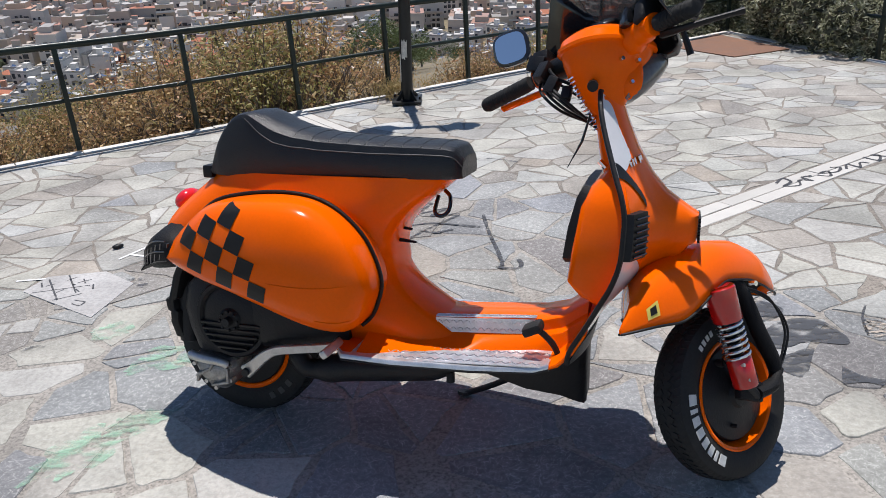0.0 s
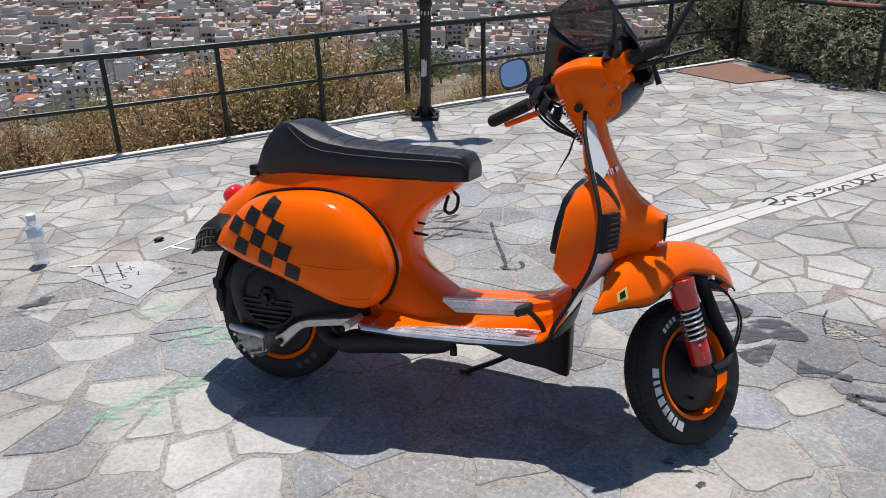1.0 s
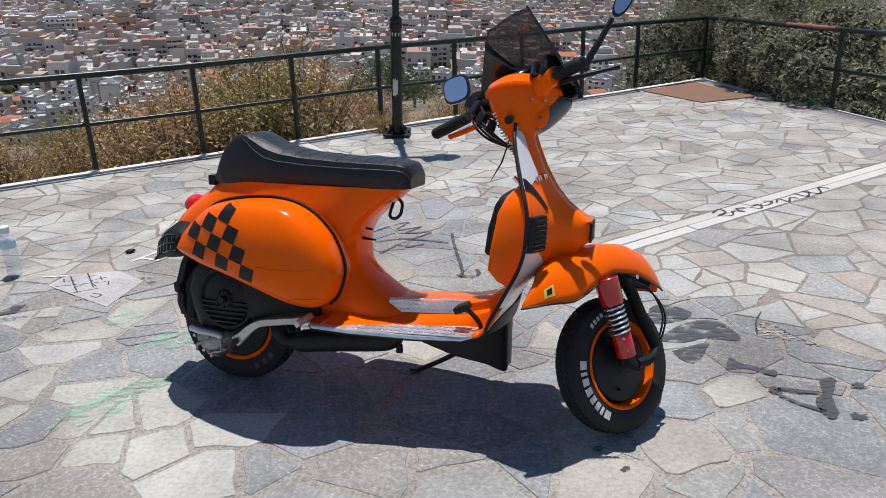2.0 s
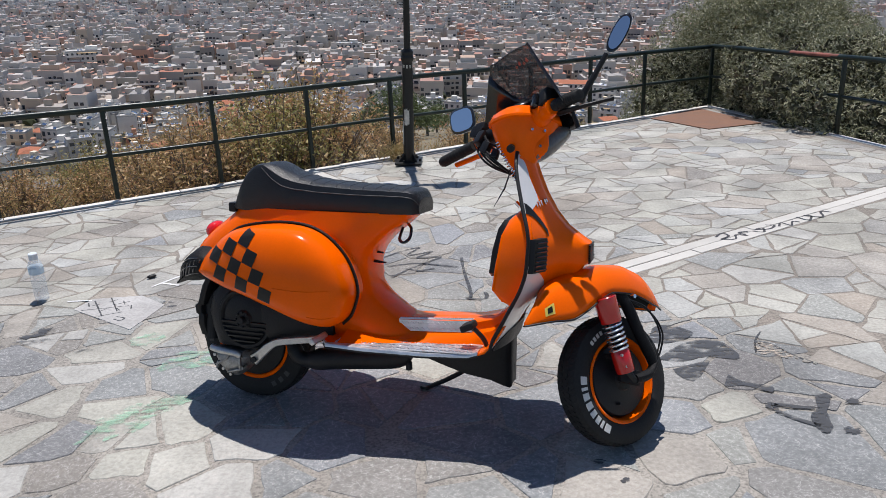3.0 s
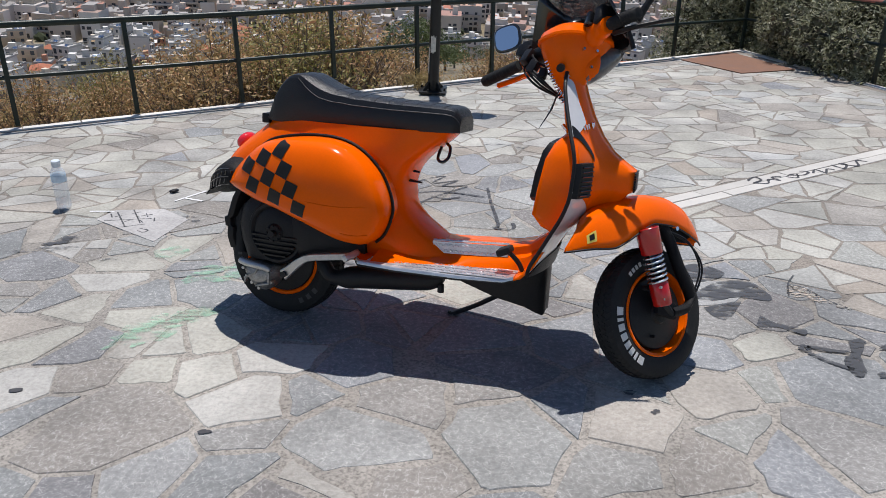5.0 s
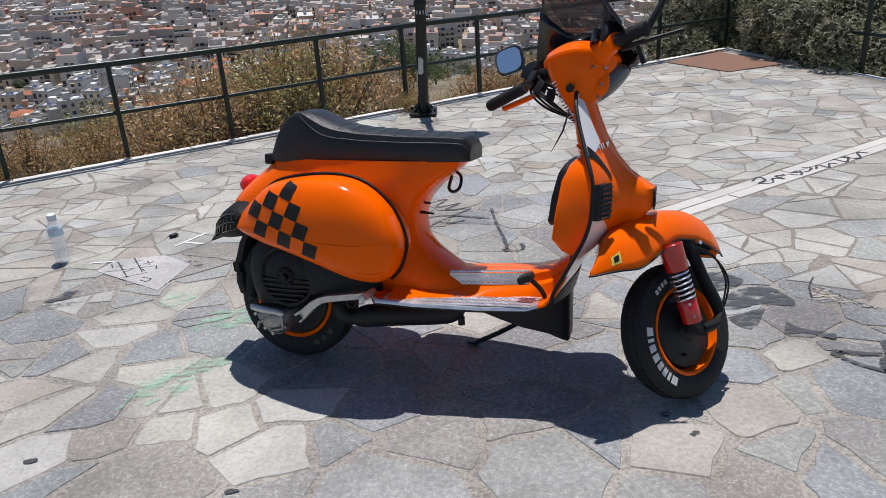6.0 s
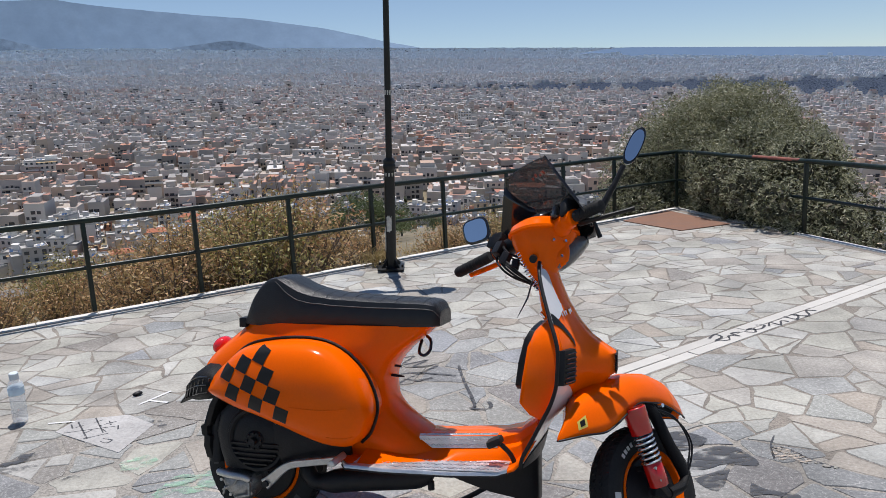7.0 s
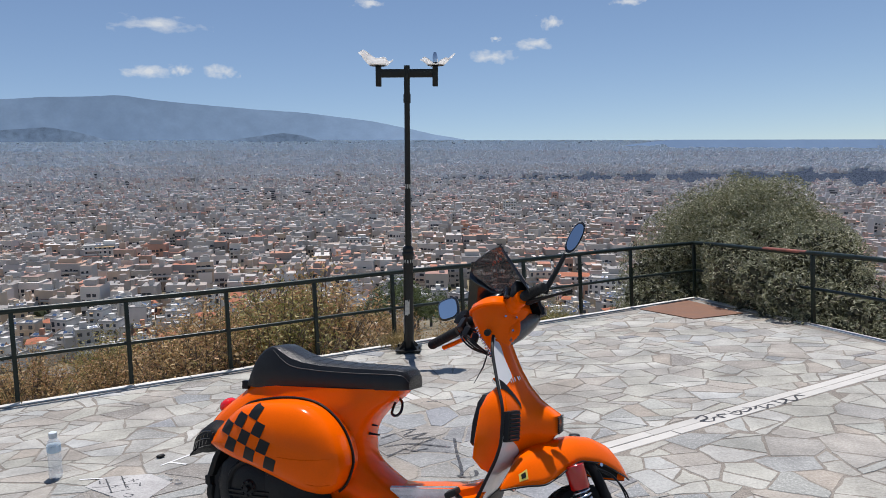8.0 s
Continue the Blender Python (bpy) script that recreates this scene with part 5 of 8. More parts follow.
def ring_bar(bm, c, r0, r1, a0, a1, y, n=3, deep=0.0016):
    """A raised bar on a wheel's side wall between two radii and two angles."""
    o = [[], []]
    for k in range(n + 1):
        a = a0 + (a1 - a0) * k / n
        for j, yy in ((0, y), (1, y - deep)):
            o[j].append([Vector((c.x + r * math.cos(a), yy, c.z + r * math.sin(a))) for r in (r0, r1)])
    for k in range(n):
        f = [o[1][k][0], o[1][k + 1][0], o[1][k + 1][1], o[1][k][1]]
        g = [o[0][k][0], o[0][k + 1][0], o[0][k + 1][1], o[0][k][1]]
        rings(bm, [g, f])


def hollow(bm):
    """Takes the closing discs off a turned ring."""
    bmesh.ops.delete(bm, geom=[f for f in bm.faces if len(f.verts) > 8], context="FACES")
    return bm


def wheel(c, m, letters, drum_y, drum_r, dish):
    """A tyre with tread and lettering, and a pressed steel rim with its drum."""
    tyre = part("tyre", moved(hollow(lathe(B(), [(0.132, -0.034), (0.142, -0.043), (0.165, -0.048), (0.188, -0.0465), (0.203, -0.04), (0.2095, -0.028), (0.2125, 0.0),
                (0.2095, 0.028), (0.203, 0.04), (0.188, 0.0465), (0.165, 0.048), (0.142, 0.043), (0.132, 0.034)], Matrix.Translation(c), 64)), m), RUBBER, scooter, "black tyre with zigzag tread")
    bm = B()
    for k in range(66):
        a = 2 * math.pi * k / 66
        for y, s, w in ((-0.031, 0.5, 0.017), (-0.0115, -0.5, 0.016), (0.0115, 0.5, 0.016), (0.031, -0.5, 0.017)):
            r = 0.2118 if abs(y) < 0.02 else 0.2055
            tip = pose(0, 0, 0, 0, 0, 0) @ Matrix.Translation(c) @ Matrix.Rotation(-a, 4, "Y") @ Matrix.Translation((r, y, 0)) @ Matrix.Rotation(s, 4, "X")
            box(bm, (0.0036, w, 0.0135), tip @ Matrix.Rotation(0.5 * (1 if y > 0 else -1) if abs(y) > 0.02 else 0, 4, "Z"))
    part("tread", moved(bm, m), RUBBER, tyre, smooth=False)
    if letters:
        bm = B()
        # the maker's raised white letters, as plain bars
        a = letters
        for w, gap in ((0.15, 0.05), (0.06, 0.05), (0.13, 0.05), (0.13, 0.05), (0.11, 0.05), (0.1, 0.05), (0.06, 0.05), (0.14, 0.05)):
            ring_bar(bm, c, 0.158, 0.183, a, a + w, -0.0478)
            a += w + gap
        for k in range(4):
            ring_bar(bm, c, 0.166, 0.18, 2.05 + k * 0.1, 2.05 + k * 0.1 + 0.06, -0.0478)
        part("lettering", moved(bm, m), LETTER, tyre, "raised white bars on the side wall", smooth=False)["kind"] = "stuff"
    else:
        bm = B()
        for q in (2.95, 3.15, 5.15, 5.35, 5.55):
            ring_bar(bm, c, 0.162, 0.18, q, q + 0.1, -0.0478)
        part("lettering", moved(bm, m), PIPING, tyre, "worn grey bars on the side wall", smooth=False)["kind"] = "stuff"
    rim = part("rim", moved(hollow(lathe(B(), [(0.137, -0.04), (0.141, -0.044), (0.137, -0.047), (0.13, -0.044), (0.124, -0.03), (0.118 if dish else 0.112, dish - 0.022), (0.098, dish - 0.02), (0.09, dish - 0.02), (0.085, dish - 0.01),
                                       (0.085, 0.02), (0.09, 0.03), (0.112, 0.022), (0.124, 0.03), (0.137, 0.044), (0.137, 0.03)], Matrix.Translation(c), 56)), m), ORANGE, scooter, "orange pressed steel rim")
    part("brake_drum", moved(lathe(B(), [(0.0, drum_y - 0.022), (0.03, drum_y - 0.022), (0.036, drum_y - 0.012), (0.06, drum_y - 0.008), (drum_r - 0.024, drum_y + 0.0), (drum_r - 0.004, drum_y + 0.004), (drum_r, drum_y + 0.009), (drum_r, 0.034), (0.0, 0.034)], Matrix.Translation(c), 40), m), IRON, scooter)
    for k in range(5):
        a = 2 * math.pi * (k + 0.3) / 5
        p = c + Vector((0.111 * math.cos(a), dish - 0.024, 0.111 * math.sin(a)))
        part("wheel_nut", moved(lathe(B(), [(0.0, -0.008), (0.007, -0.008), (0.007, 0.004), (0, 0.004)], Matrix.Translation(p), 6), m), ALU, rim)


FAT = Matrix.Translation((-0.045, 0, 0)) @ Matrix.Diagonal((1.07, 1.04, 1.07, 1)) @ Matrix.Translation((0.035, 0, 0))
wheel(REAR_HUB, FAT, 0, -0.05, 0.127, 0.0)
wheel(FRONT_HUB, STEER, 3.05, -0.036, 0.117, 0.024)

# rear frame: level slices from the floor to the seat
bm = B()
FRONT_EDGE = [(0.27, 0.72), (0.31, 0.68), (0.35, 0.62), (0.382, 0.57), (0.422, 0.508), (0.454, 0.472), (0.522, 0.446), (0.584, 0.455), (0.64, 0.495), (0.692, 0.56), (0.72, 0.6), (0.745, 0.622)]
BACK_EDGE = [(0.27, 0.25), (0.36, 0.1), (0.44, -0.12), (0.5, -0.22), (0.56, -0.265), (0.61, -0.232), (0.67, -0.16), (0.72, -0.09), (0.745, -0.065)]
HALF = [(0.27, 0.13), (0.36, 0.15), (0.5, 0.165), (0.62, 0.16), (0.7, 0.14), (0.745, 0.125)]
loops = []
for k in range(25):
    z = 0.27 + (0.745 - 0.27) * k / 24
    f, r, w = soft(FRONT_EDGE, z, 0.03), soft(BACK_EDGE, z, 0.03), soft(HALF, z, 0.04)
    loops.append(oval((f + r) / 2, 0, z, (f - r) / 2, w, 44, 3.4 if z > 0.5 else 2.8))
rings(bm, loops)
frame_body = part("rear_frame", bm, ORANGE, scooter, "orange steel frame under the seat")
# a hook for a bag under the seat's nose, and two small knobs below
bm = B()
tube(bm, smooth_line([(0.578, -0.02, 0.7), (0.6, -0.05, 0.69), (0.602, -0.07, 0.66), (0.585, -0.08, 0.645), (0.565, -0.07, 0.655), (0.566, -0.04, 0.69)], 5), 0.0055, 8)
part("bag_hook", bm, BLACK_GLOSS, scooter)
for z, w in ((0.6, 0.03), (0.565, 0.04)):
    bm = B()
    tube(bm, [(0.44, -0.03, z), (0.46 + w, -0.035, z - 0.004)], [0.006, 0.003], 8)
    part("knob", bm, BLACK_PLASTIC, scooter)

# side cowls
COWL = [(-0.185, 0.52), (-0.13, 0.578), (-0.09, 0.615), (-0.016, 0.67), (0.083, 0.694), (0.188, 0.702), (0.275, 0.692), (0.343, 0.66), (0.4, 0.606), (0.433, 0.546), (0.447, 0.491),
        (0.44, 0.448), (0.42, 0.4), (0.39, 0.37), (0.351, 0.362), (0.278, 0.373), (0.155, 0.416), (0.05, 0.447), (-0.049, 0.47), (-0.13, 0.496)]


def cowl_shape(sign):
    line = smooth_line([(x, 0, z) for x, z in COWL + COWL[:1]], 4)[:-1]
    mid = Vector((0.2, 0, 0.54))
    loops = []
    for s, y in ((1.0, 0.12), (1.0, 0.2), (0.995, 0.225), (0.975, 0.25), (0.93, 0.27), (0.85, 0.287), (0.7, 0.299), (0.5, 0.307), (0.3, 0.311), (0.1, 0.312)):
        lp = []
        for p in line:
            q = mid + (p - mid) * s
            k = lerp([(-0.19, 0.62), (-0.05, 0.8), (0.12, 0.96), (0.2, 1.0), (0.34, 1.0), (0.47, 0.93)], q.x)
            low = lerp([(0.36, 0.9), (0.46, 0.98), (0.52, 1.0), (0.6, 0.99), (0.71, 0.9)], q.z)
            lp.append(Vector((q.x, sign * (0.1 + (y - 0.1) * k * low), q.z)))
        loops.append(lp)
    return rings(B(), loops)


bm = cowl_shape(-1)
bmesh.ops.recalc_face_normals(bm, faces=bm.faces)
cowl_tree = BVHTree.FromBMesh(bm)
cowl_right = part("side_cowl", bm, ORANGE, scooter, "bulging orange engine cowl with black chequers")
part("side_cowl", moved(cowl_shape(1), Matrix.Translation((-0.03, 0, 0.1)) @ Matrix.Diagonal((0.82, 0.92, 0.82, 1))), ORANGE, scooter)


def on_cowl(x, z, lift=0.0022):
    hit = cowl_tree.ray_cast(Vector((x, -0.6, z)), Vector((0, 1, 0)))[0]
    return None if hit is None else Vector((x, hit.y - lift, z))


# chequered stickers: black squares, corner to corner, on a slanted grid
U, V = Vector((0.048, -0.014)), Vector((0.021, 0.0475))
FIRST = Vector((0.046, 0.565))
for i, j in ((0, 0), (0, 2), (1, 1), (-1, 1), (1, -1), (2, 0), (-1, -1), (3, -1), (-2, 0)):
    bm = B()
    n = 8
    grid = []
    for a in range(n + 1):
        row = []
        for b in range(n + 1):
            q = FIRST + U * (i + a / n - 0.5) + V * (j + b / n - 0.5)
            p = on_cowl(q.x, q.y)
            row.append(bm.verts.new(p) if p is not None else None)
        grid.append(row)
    for a in range(n):
        for b in range(n):
            q = (grid[a][b], grid[a + 1][b], grid[a + 1][b + 1], grid[a][b + 1])
            if None not in q:
                bm.faces.new(q)
    if bm.faces:
        part("chequer", bm, STICKER, cowl_right)
    else:
        bm.free()
# pressed ridges and the dark rubber seal round the cowl's edge
for z, x0, x1 in ((0.505, 0.2, 0.41), (0.41, 0.315, 0.41)):
    bm = B()
    tube(bm, [on_cowl(x0 + (x1 - x0) * k / 8, z - 0.006 * math.sin(k / 8 * 3.1), 0.0) for k in range(9)], [0.0008] + [0.0028] * 7 + [0.0008], 6)
    part("ridge", bm, ORANGE, cowl_right)
for sgn in (-1,):
    bm = B()
    tube(bm, [(p.x, sgn * (0.168 if p.x > 0.1 else 0.15 + 0.018 * (p.x + 0.1) / 0.2), p.z) for p in smooth_line([(x * 1.015 - 0.002, 0, 0.54 + (z - 0.54) * 1.03) for x, z in COWL[1:14]], 4)], 0.0052, 8)
    part("cowl_seal", bm, BLACK_PLASTIC, scooter)

# seat: a long black saddle with a humped back
bm = B()
TOP = [(-0.068, 0.752), (-0.055, 0.785), (-0.03, 0.832), (0.0, 0.872), (0.03, 0.898), (0.065, 0.907), (0.1, 0.898), (0.14, 0.878), (0.19, 0.86), (0.263, 0.846), (0.414, 0.836), (0.53, 0.832), (0.6, 0.829), (0.628, 0.823), (0.64, 0.808), (0.645, 0.79)]
LOW = [(-0.068, 0.735), (0.0, 0.733), (0.3, 0.738), (0.6, 0.744), (0.69, 0.746)]
WIDE = [(-0.068, 0.075), (-0.03, 0.092), (0.05, 0.1), (0.2, 0.103), (0.45, 0.1), (0.6, 0.096), (0.625, 0.09), (0.638, 0.08), (0.645, 0.066)]
loops, seam = [], []
for k in range(61):
    x = -0.068 + 0.713 * (0.5 - 0.5 * math.cos(math.pi * k / 60))
    t, lo, w = soft(TOP, x, 0.008), lerp(LOW, x), soft(WIDE, x, 0.01)
    h = t - lo
    edge = min(lerp([(0.03, 0.012), (0.065, 0.018), (0.1, 0.045), (0.14, 0.05), (0.24, 0.036), (0.5, 0.028), (0.69, 0.022)], x), h * 0.45)
    sect = [(-w * 0.93, 0), (-w, 0.012), (-w * 1.0, h * 0.45), (-w * 0.97, h - edge - 0.006), (-w * 0.955, h - edge), (-w * 0.9, h - edge * 0.45), (-w * 0.72, h - edge * 0.16), (-w * 0.4, h - 0.002), (0, h)]
    sect = sect + [(-y, z) for y, z in sect[-2::-1]]
    loops.append([Vector((x, y - 0.024, lo + z)) for y, z in sect])
    seam.append((x, w * 0.962, lo + h - edge - 0.001))
rings(bm, loops)
seat = part("seat", bm, VINYL, scooter, "long black vinyl saddle with a humped back")
for s in (-1, 1):
    bm = B()
    tube(bm, [(x, s * (y + 0.0006) - 0.024, z) for x, y, z in seam[17:60]], 0.0019, 6)
    part("piping", bm, PIPING, seat)
for k in range(9):
    x = 0.2 + 0.049 * k
    t, w, lw = soft(TOP, x, 0.008), soft(WIDE, x, 0.01), lerp(LOW, x)
    edge = min(lerp([(0.1, 0.045), (0.14, 0.05), (0.24, 0.036), (0.5, 0.028), (0.69, 0.022)], x), (t - lw) * 0.45)
    bm = B()
    tube(bm, [(x, y * w - 0.024, t - lerp([(0, 0), (0.4, 0.002), (0.72, edge * 0.16), (0.9, edge * 0.45)], abs(y))) for y in [-0.86 + 0.1075 * j for j in range(17)]], 0.0015, 6)
    part("stitched_rib", bm, VINYL, seat)
bm = B()
box(bm, (0.03, 0.16, 0.035), pose(-0.078, -0.02, 0.74), 0.006)
part("seat_bracket", bm, BLACK_PLASTIC, scooter)

# tail: lamp, black end cap and number plate
bm = B()
bmesh.ops.create_uvsphere(bm, u_segments=24, v_segments=14, radius=1.0, matrix=pose(-0.222, 0, 0.64, 0, -48, 0) @ Matrix.Diagonal((0.036, 0.046, 0.027, 1)))
lamp = part("tail_lamp", bm, RED_LENS, scooter, "red rear lamp lens")
bm = B()
loops = []
for x, z0, z1, w in ((-0.325, 0.455, 0.485, 0.06), (-0.3, 0.448, 0.525, 0.12), (-0.25, 0.45, 0.57, 0.172), (-0.2, 0.46, 0.6, 0.204), (-0.15, 0.474, 0.605, 0.222), (-0.128, 0.484, 0.595, 0.216)):
    loops.append([Vector((x, p.x, p.y)) for p in [Vector((q.x, q.y)) for q in oval(0, (z0 + z1) / 2, 0, w, (z1 - z0) / 2, 28, 2.8)]])
rings(bm, loops)
tail = part("tail_cap", bm, TAIL_BLACK, scooter, "black plastic tail cap with slots")
for k in range(7):
    bm = B()
    x = -0.285 + 0.023 * k
    z, w = lerp([(-0.322, 0.475), (-0.175, 0.535), (-0.09, 0.545)], x), lerp([(-0.325, 0.06), (-0.3, 0.12), (-0.25, 0.17), (-0.2, 0.2), (-0.16, 0.214)], x)
    box(bm, (0.007, 0.012, 0.05), pose(x, -w * 0.985, z, 0, 18, -25), 0.002)
    part("slot_rib", bm, BLACK_GLOSS, tail)
for zt in (0.3, 0.5, 0.7):
    bm = B()
    pts = []
    for x, z0, z1, w in ((-0.3, 0.448, 0.525, 0.12), (-0.25, 0.45, 0.57, 0.172), (-0.2, 0.46, 0.6, 0.204), (-0.15, 0.474, 0.605, 0.222)):
        pts.append((x, -w * 0.985 * (1 - abs(2 * zt - 1) ** 2.8) ** (1 / 2.8) - 0.001, z0 + (z1 - z0) * zt))
    tube(bm, smooth_line(pts, 4), 0.0028, 6)
    part("cap_rib", bm, BLACK_GLOSS, tail)
bm = B()
box(bm, (0.003, 0.15, 0.13), pose(-0.312, 0, 0.485, 0, 42, 0), 0.001)
plate = part("number_plate", bm, ALU, scooter, "tilted number plate seen from its back")
bm = B()
box(bm, (0.004, 0.155, 0.135), pose(-0.309, 0, 0.482, 0, 42, 0), 0.001)
part("plate_holder", bm, BLACK_PLASTIC, scooter)

# engine on the right: fan cover, cylinder hood, gearbox cover, kick lever, exhaust
FAN = pose(0.02, 0, 0.355)
fan = part("fan_cover", lathe(B(), [(0.0, -0.208), (0.028, -0.208), (0.034, -0.2), (0.078, -0.197), (0.09, -0.19), (0.097, -0.198), (0.106, -0.198), (0.112, -0.188), (0.118, -0.15), (0.118, -0.07), (0, -0.07)], FAN, 48), BLACK_PLASTIC, scooter, "round black finned fan cover")
for k in range(5):
    z = -0.08 + 0.017 * k
    w = math.sqrt(0.092 ** 2 - z ** 2)
    bm = B()
    box(bm, (w * 2, 0.008, 0.0075), FAN @ pose(0, -0.2, z, 18, 0, 0), 0.002)
    part("fan_slat", bm, BLACK_PLASTIC, fan)
bm = B()
lathe(bm, [(0.0, -0.226), (0.012, -0.226), (0.014, -0.2), (0, -0.2)], FAN, 10)
part("fan_nut", bm, IRON, fan)
for k in range(8):
    a = k * math.pi / 4
    bm = B()
    box(bm, (0.007, 0.008, 0.007), FAN @ pose(0.026 * math.cos(a), -0.21, 0.026 * math.sin(a)), 0.002)
    part("fan_bolt", bm, IRON, fan)
bm = B()
loops = []
for x, z0, z1, y0, y1 in ((0.06, 0.27, 0.45, -0.19, -0.06), (0.12, 0.275, 0.44, -0.205, -0.06), (0.22, 0.285, 0.41, -0.2, -0.07), (0.31, 0.29, 0.385, -0.18, -0.08), (0.35, 0.3, 0.37, -0.16, -0.09)):
    loops.append([Vector((x, q.x, q.y)) for q in oval((y0 + y1) / 2, (z0 + z1) / 2, 0, (y1 - y0) / 2, (z1 - z0) / 2, 24, 3.6)])
rings(bm, loops)
part("cylinder_hood", bm, BLACK_PLASTIC, scooter)
bm = B()
loops = []
for z, x0, x1, w in ((0.24, -0.14, 0.1, 0.075), (0.3, -0.16, 0.1, 0.08), (0.36, -0.17, 0.06, 0.08), (0.43, -0.15, 0.05, 0.08), (0.48, -0.1, 0.05, 0.06)):
    loops.append(oval((x0 + x1) / 2, -0.09, z, (x1 - x0) / 2, w, 24, 3.4))
rings(bm, loops)
part("crankcase", bm, IRON, scooter)
bm = B()
loops = []
for z, x0, x1, y in ((0.12, -0.085, -0.045, -0.145), (0.135, -0.1, -0.03, -0.165), (0.165, -0.125, -0.015, -0.178), (0.195, -0.142, 0.0, -0.178), (0.212, -0.15, -0.005, -0.17), (0.222, -0.14, -0.02, -0.155)):
    loops.append(oval((x0 + x1) / 2, -0.11, z, (x1 - x0) / 2, -0.11 - y, 24, 3.2))
rings(bm, loops)
OILY = mat("oily_aluminium", (0.3, 0.29, 0.275), 0.45, metal=0.7, var=0.55, scale=38, bump=0.12, fine=5)
gear = part("gearbox_cover", bm, OILY, scooter, "oily cast aluminium gearbox cover")
for x, z in ((-0.13, 0.2), (-0.05, 0.185), (-0.02, 0.2), (-0.065, 0.132), (-0.095, 0.15), (-0.015, 0.16)):
    part("cover_bolt", lathe(B(), [(0, -0.174), (0.006, -0.174), (0.006, -0.15), (0, -0.15)], pose(x, 0, z), 8), ALU, gear)
bm = B()
tube(bm, smooth_line([(-0.145, -0.17, 0.228), (-0.1, -0.178, 0.222), (-0.04, -0.178, 0.217), (-0.02, -0.17, 0.205)], 5), [0.008] + [0.013] * 14 + [0.009], 12)
part("cover_rib", bm, ALU, gear)
for k, (x, z, w, h) in enumerate(((-0.1, 0.178, 0.05, 0.008), (-0.045, 0.15, 0.06, 0.007), (-0.02, 0.18, 0.008, 0.04), (-0.115, 0.165, 0.008, 0.03), (-0.07, 0.2, 0.008, 0.03))):
    bm = B()
    box(bm, (w, 0.012, h), pose(x, -0.176, z, 0, 15 * (k - 2), 0), 0.002)
    part("casting_rib", bm, OILY, gear)
bm = B()
line = smooth_line([(0.055, -0.2, 0.208), (0.09, -0.215, 0.235), (0.13, -0.222, 0.27), (0.17, -0.225, 0.292), (0.24, -0.228, 0.306), (0.3, -0.23, 0.316), (0.34, -0.232, 0.324)], 5)
lo = []
for i, p in enumerate(line):
    d = line[min(i + 1, len(line) - 1)] - line[max(i - 1, 0)]
    n = Vector((-d.z, 0, d.x)).normalized() * lerp([(0, 0.02), (4, 0.017), (14, 0.0125), (30, 0.011)], i)
    t = Vector((0, 0.007, 0))
    lo.append([p - n * 0.8 - t, p + n * 0.8 - t, p + n - t * 0.5, p + n + t, p - n + t, p - n - t * 0.5])
rings(bm, lo)
kick = part("kick_lever", bm, ALU, scooter, "cast aluminium kick-start lever")
bm = B()
box(bm, (0.02, 0.1, 0.022), pose(0.35, -0.265, 0.335, 0, -38, 0), 0.007)
part("kick_pedal", bm, ALU, kick)
part("kick_bolt", lathe(B(), [(0, -0.225), (0.011, -0.225), (0.011, -0.19), (0, -0.19)], pose(0.066, 0, 0.216), 8), IRON, kick)
bm = B()
tube(bm, smooth_line([(0.14, -0.1, 0.3), (0.17, -0.12, 0.25), (0.2, -0.125, 0.21), (0.25, -0.12, 0.205), (0.31, -0.115, 0.215), (0.4, -0.11, 0.225), (0.52, -0.105, 0.238), (0.6, -0.1, 0.25), (0.62, -0.1, 0.25)], 5),
     [0.024] * 6 + [0.028] * 8 + [0.03, 0.034, 0.037, 0.039] + [0.04] * 15 + [0.038, 0.034, 0.03, 0.026, 0.022, 0.02, 0.018, 0.01], 16)
part("exhaust", bm, IRON, scooter, "sooty black exhaust box")
bm = B()
tube(bm, [(0.58, -0.1, 0.245), (0.612, -0.105, 0.225), (0.612, -0.105, 0.205)], [0.012, 0.013, 0.012], 10)
part("exhaust_outlet", bm, IRON, scooter)
# rear damper and splash guard behind the wheel
bm = B()
tube(bm, [(-0.19, -0.085, 0.44), (-0.19, -0.095, 0.24)], 0.03, 14)
part("rear_damper", bm, IRON, scooter)
bm = B()
loops = []
for z, x, w in ((0.255, -0.225, 0.05), (0.3, -0.232, 0.06), (0.335, -0.228, 0.062), (0.34, -0.238, 0.062), (0.37, -0.24, 0.064), (0.375, -0.228, 0.064), (0.45, -0.2, 0.07), (0.5, -0.17, 0.07)):
    loops.append(oval(x + 0.02, -0.075, z, 0.022, w, 16, 3))
rings(bm, loops)
part("splash_guard", bm, BLACK_PLASTIC, scooter)

# floor, tunnel and foot plates
bm = B()
loops = []
for x, z, w in ((0.33, 0.318, 0.2), (0.37, 0.312, 0.255), (0.5, 0.308, 0.252), (0.7, 0.305, 0.228), (0.85, 0.308, 0.205), (0.9, 0.328, 0.205), (0.935, 0.365, 0.21), (0.965, 0.42, 0.22)):
    n = Vector((0, 0, 1)) if x < 0.87 else Vector((-0.75, 0, 0.66))
    sect = [(-w, -0.009), (-w - 0.002, -0.004), (-w, 0.0), (0, 0.002), (w, 0.0), (w + 0.002, -0.004), (w, -0.009)]
    loops.append([Vector((x, y, z)) + n * d for y, d in sect])
rings(bm, loops)
part("floorboard", bm, ORANGE, scooter)
bm = B()
loops = []
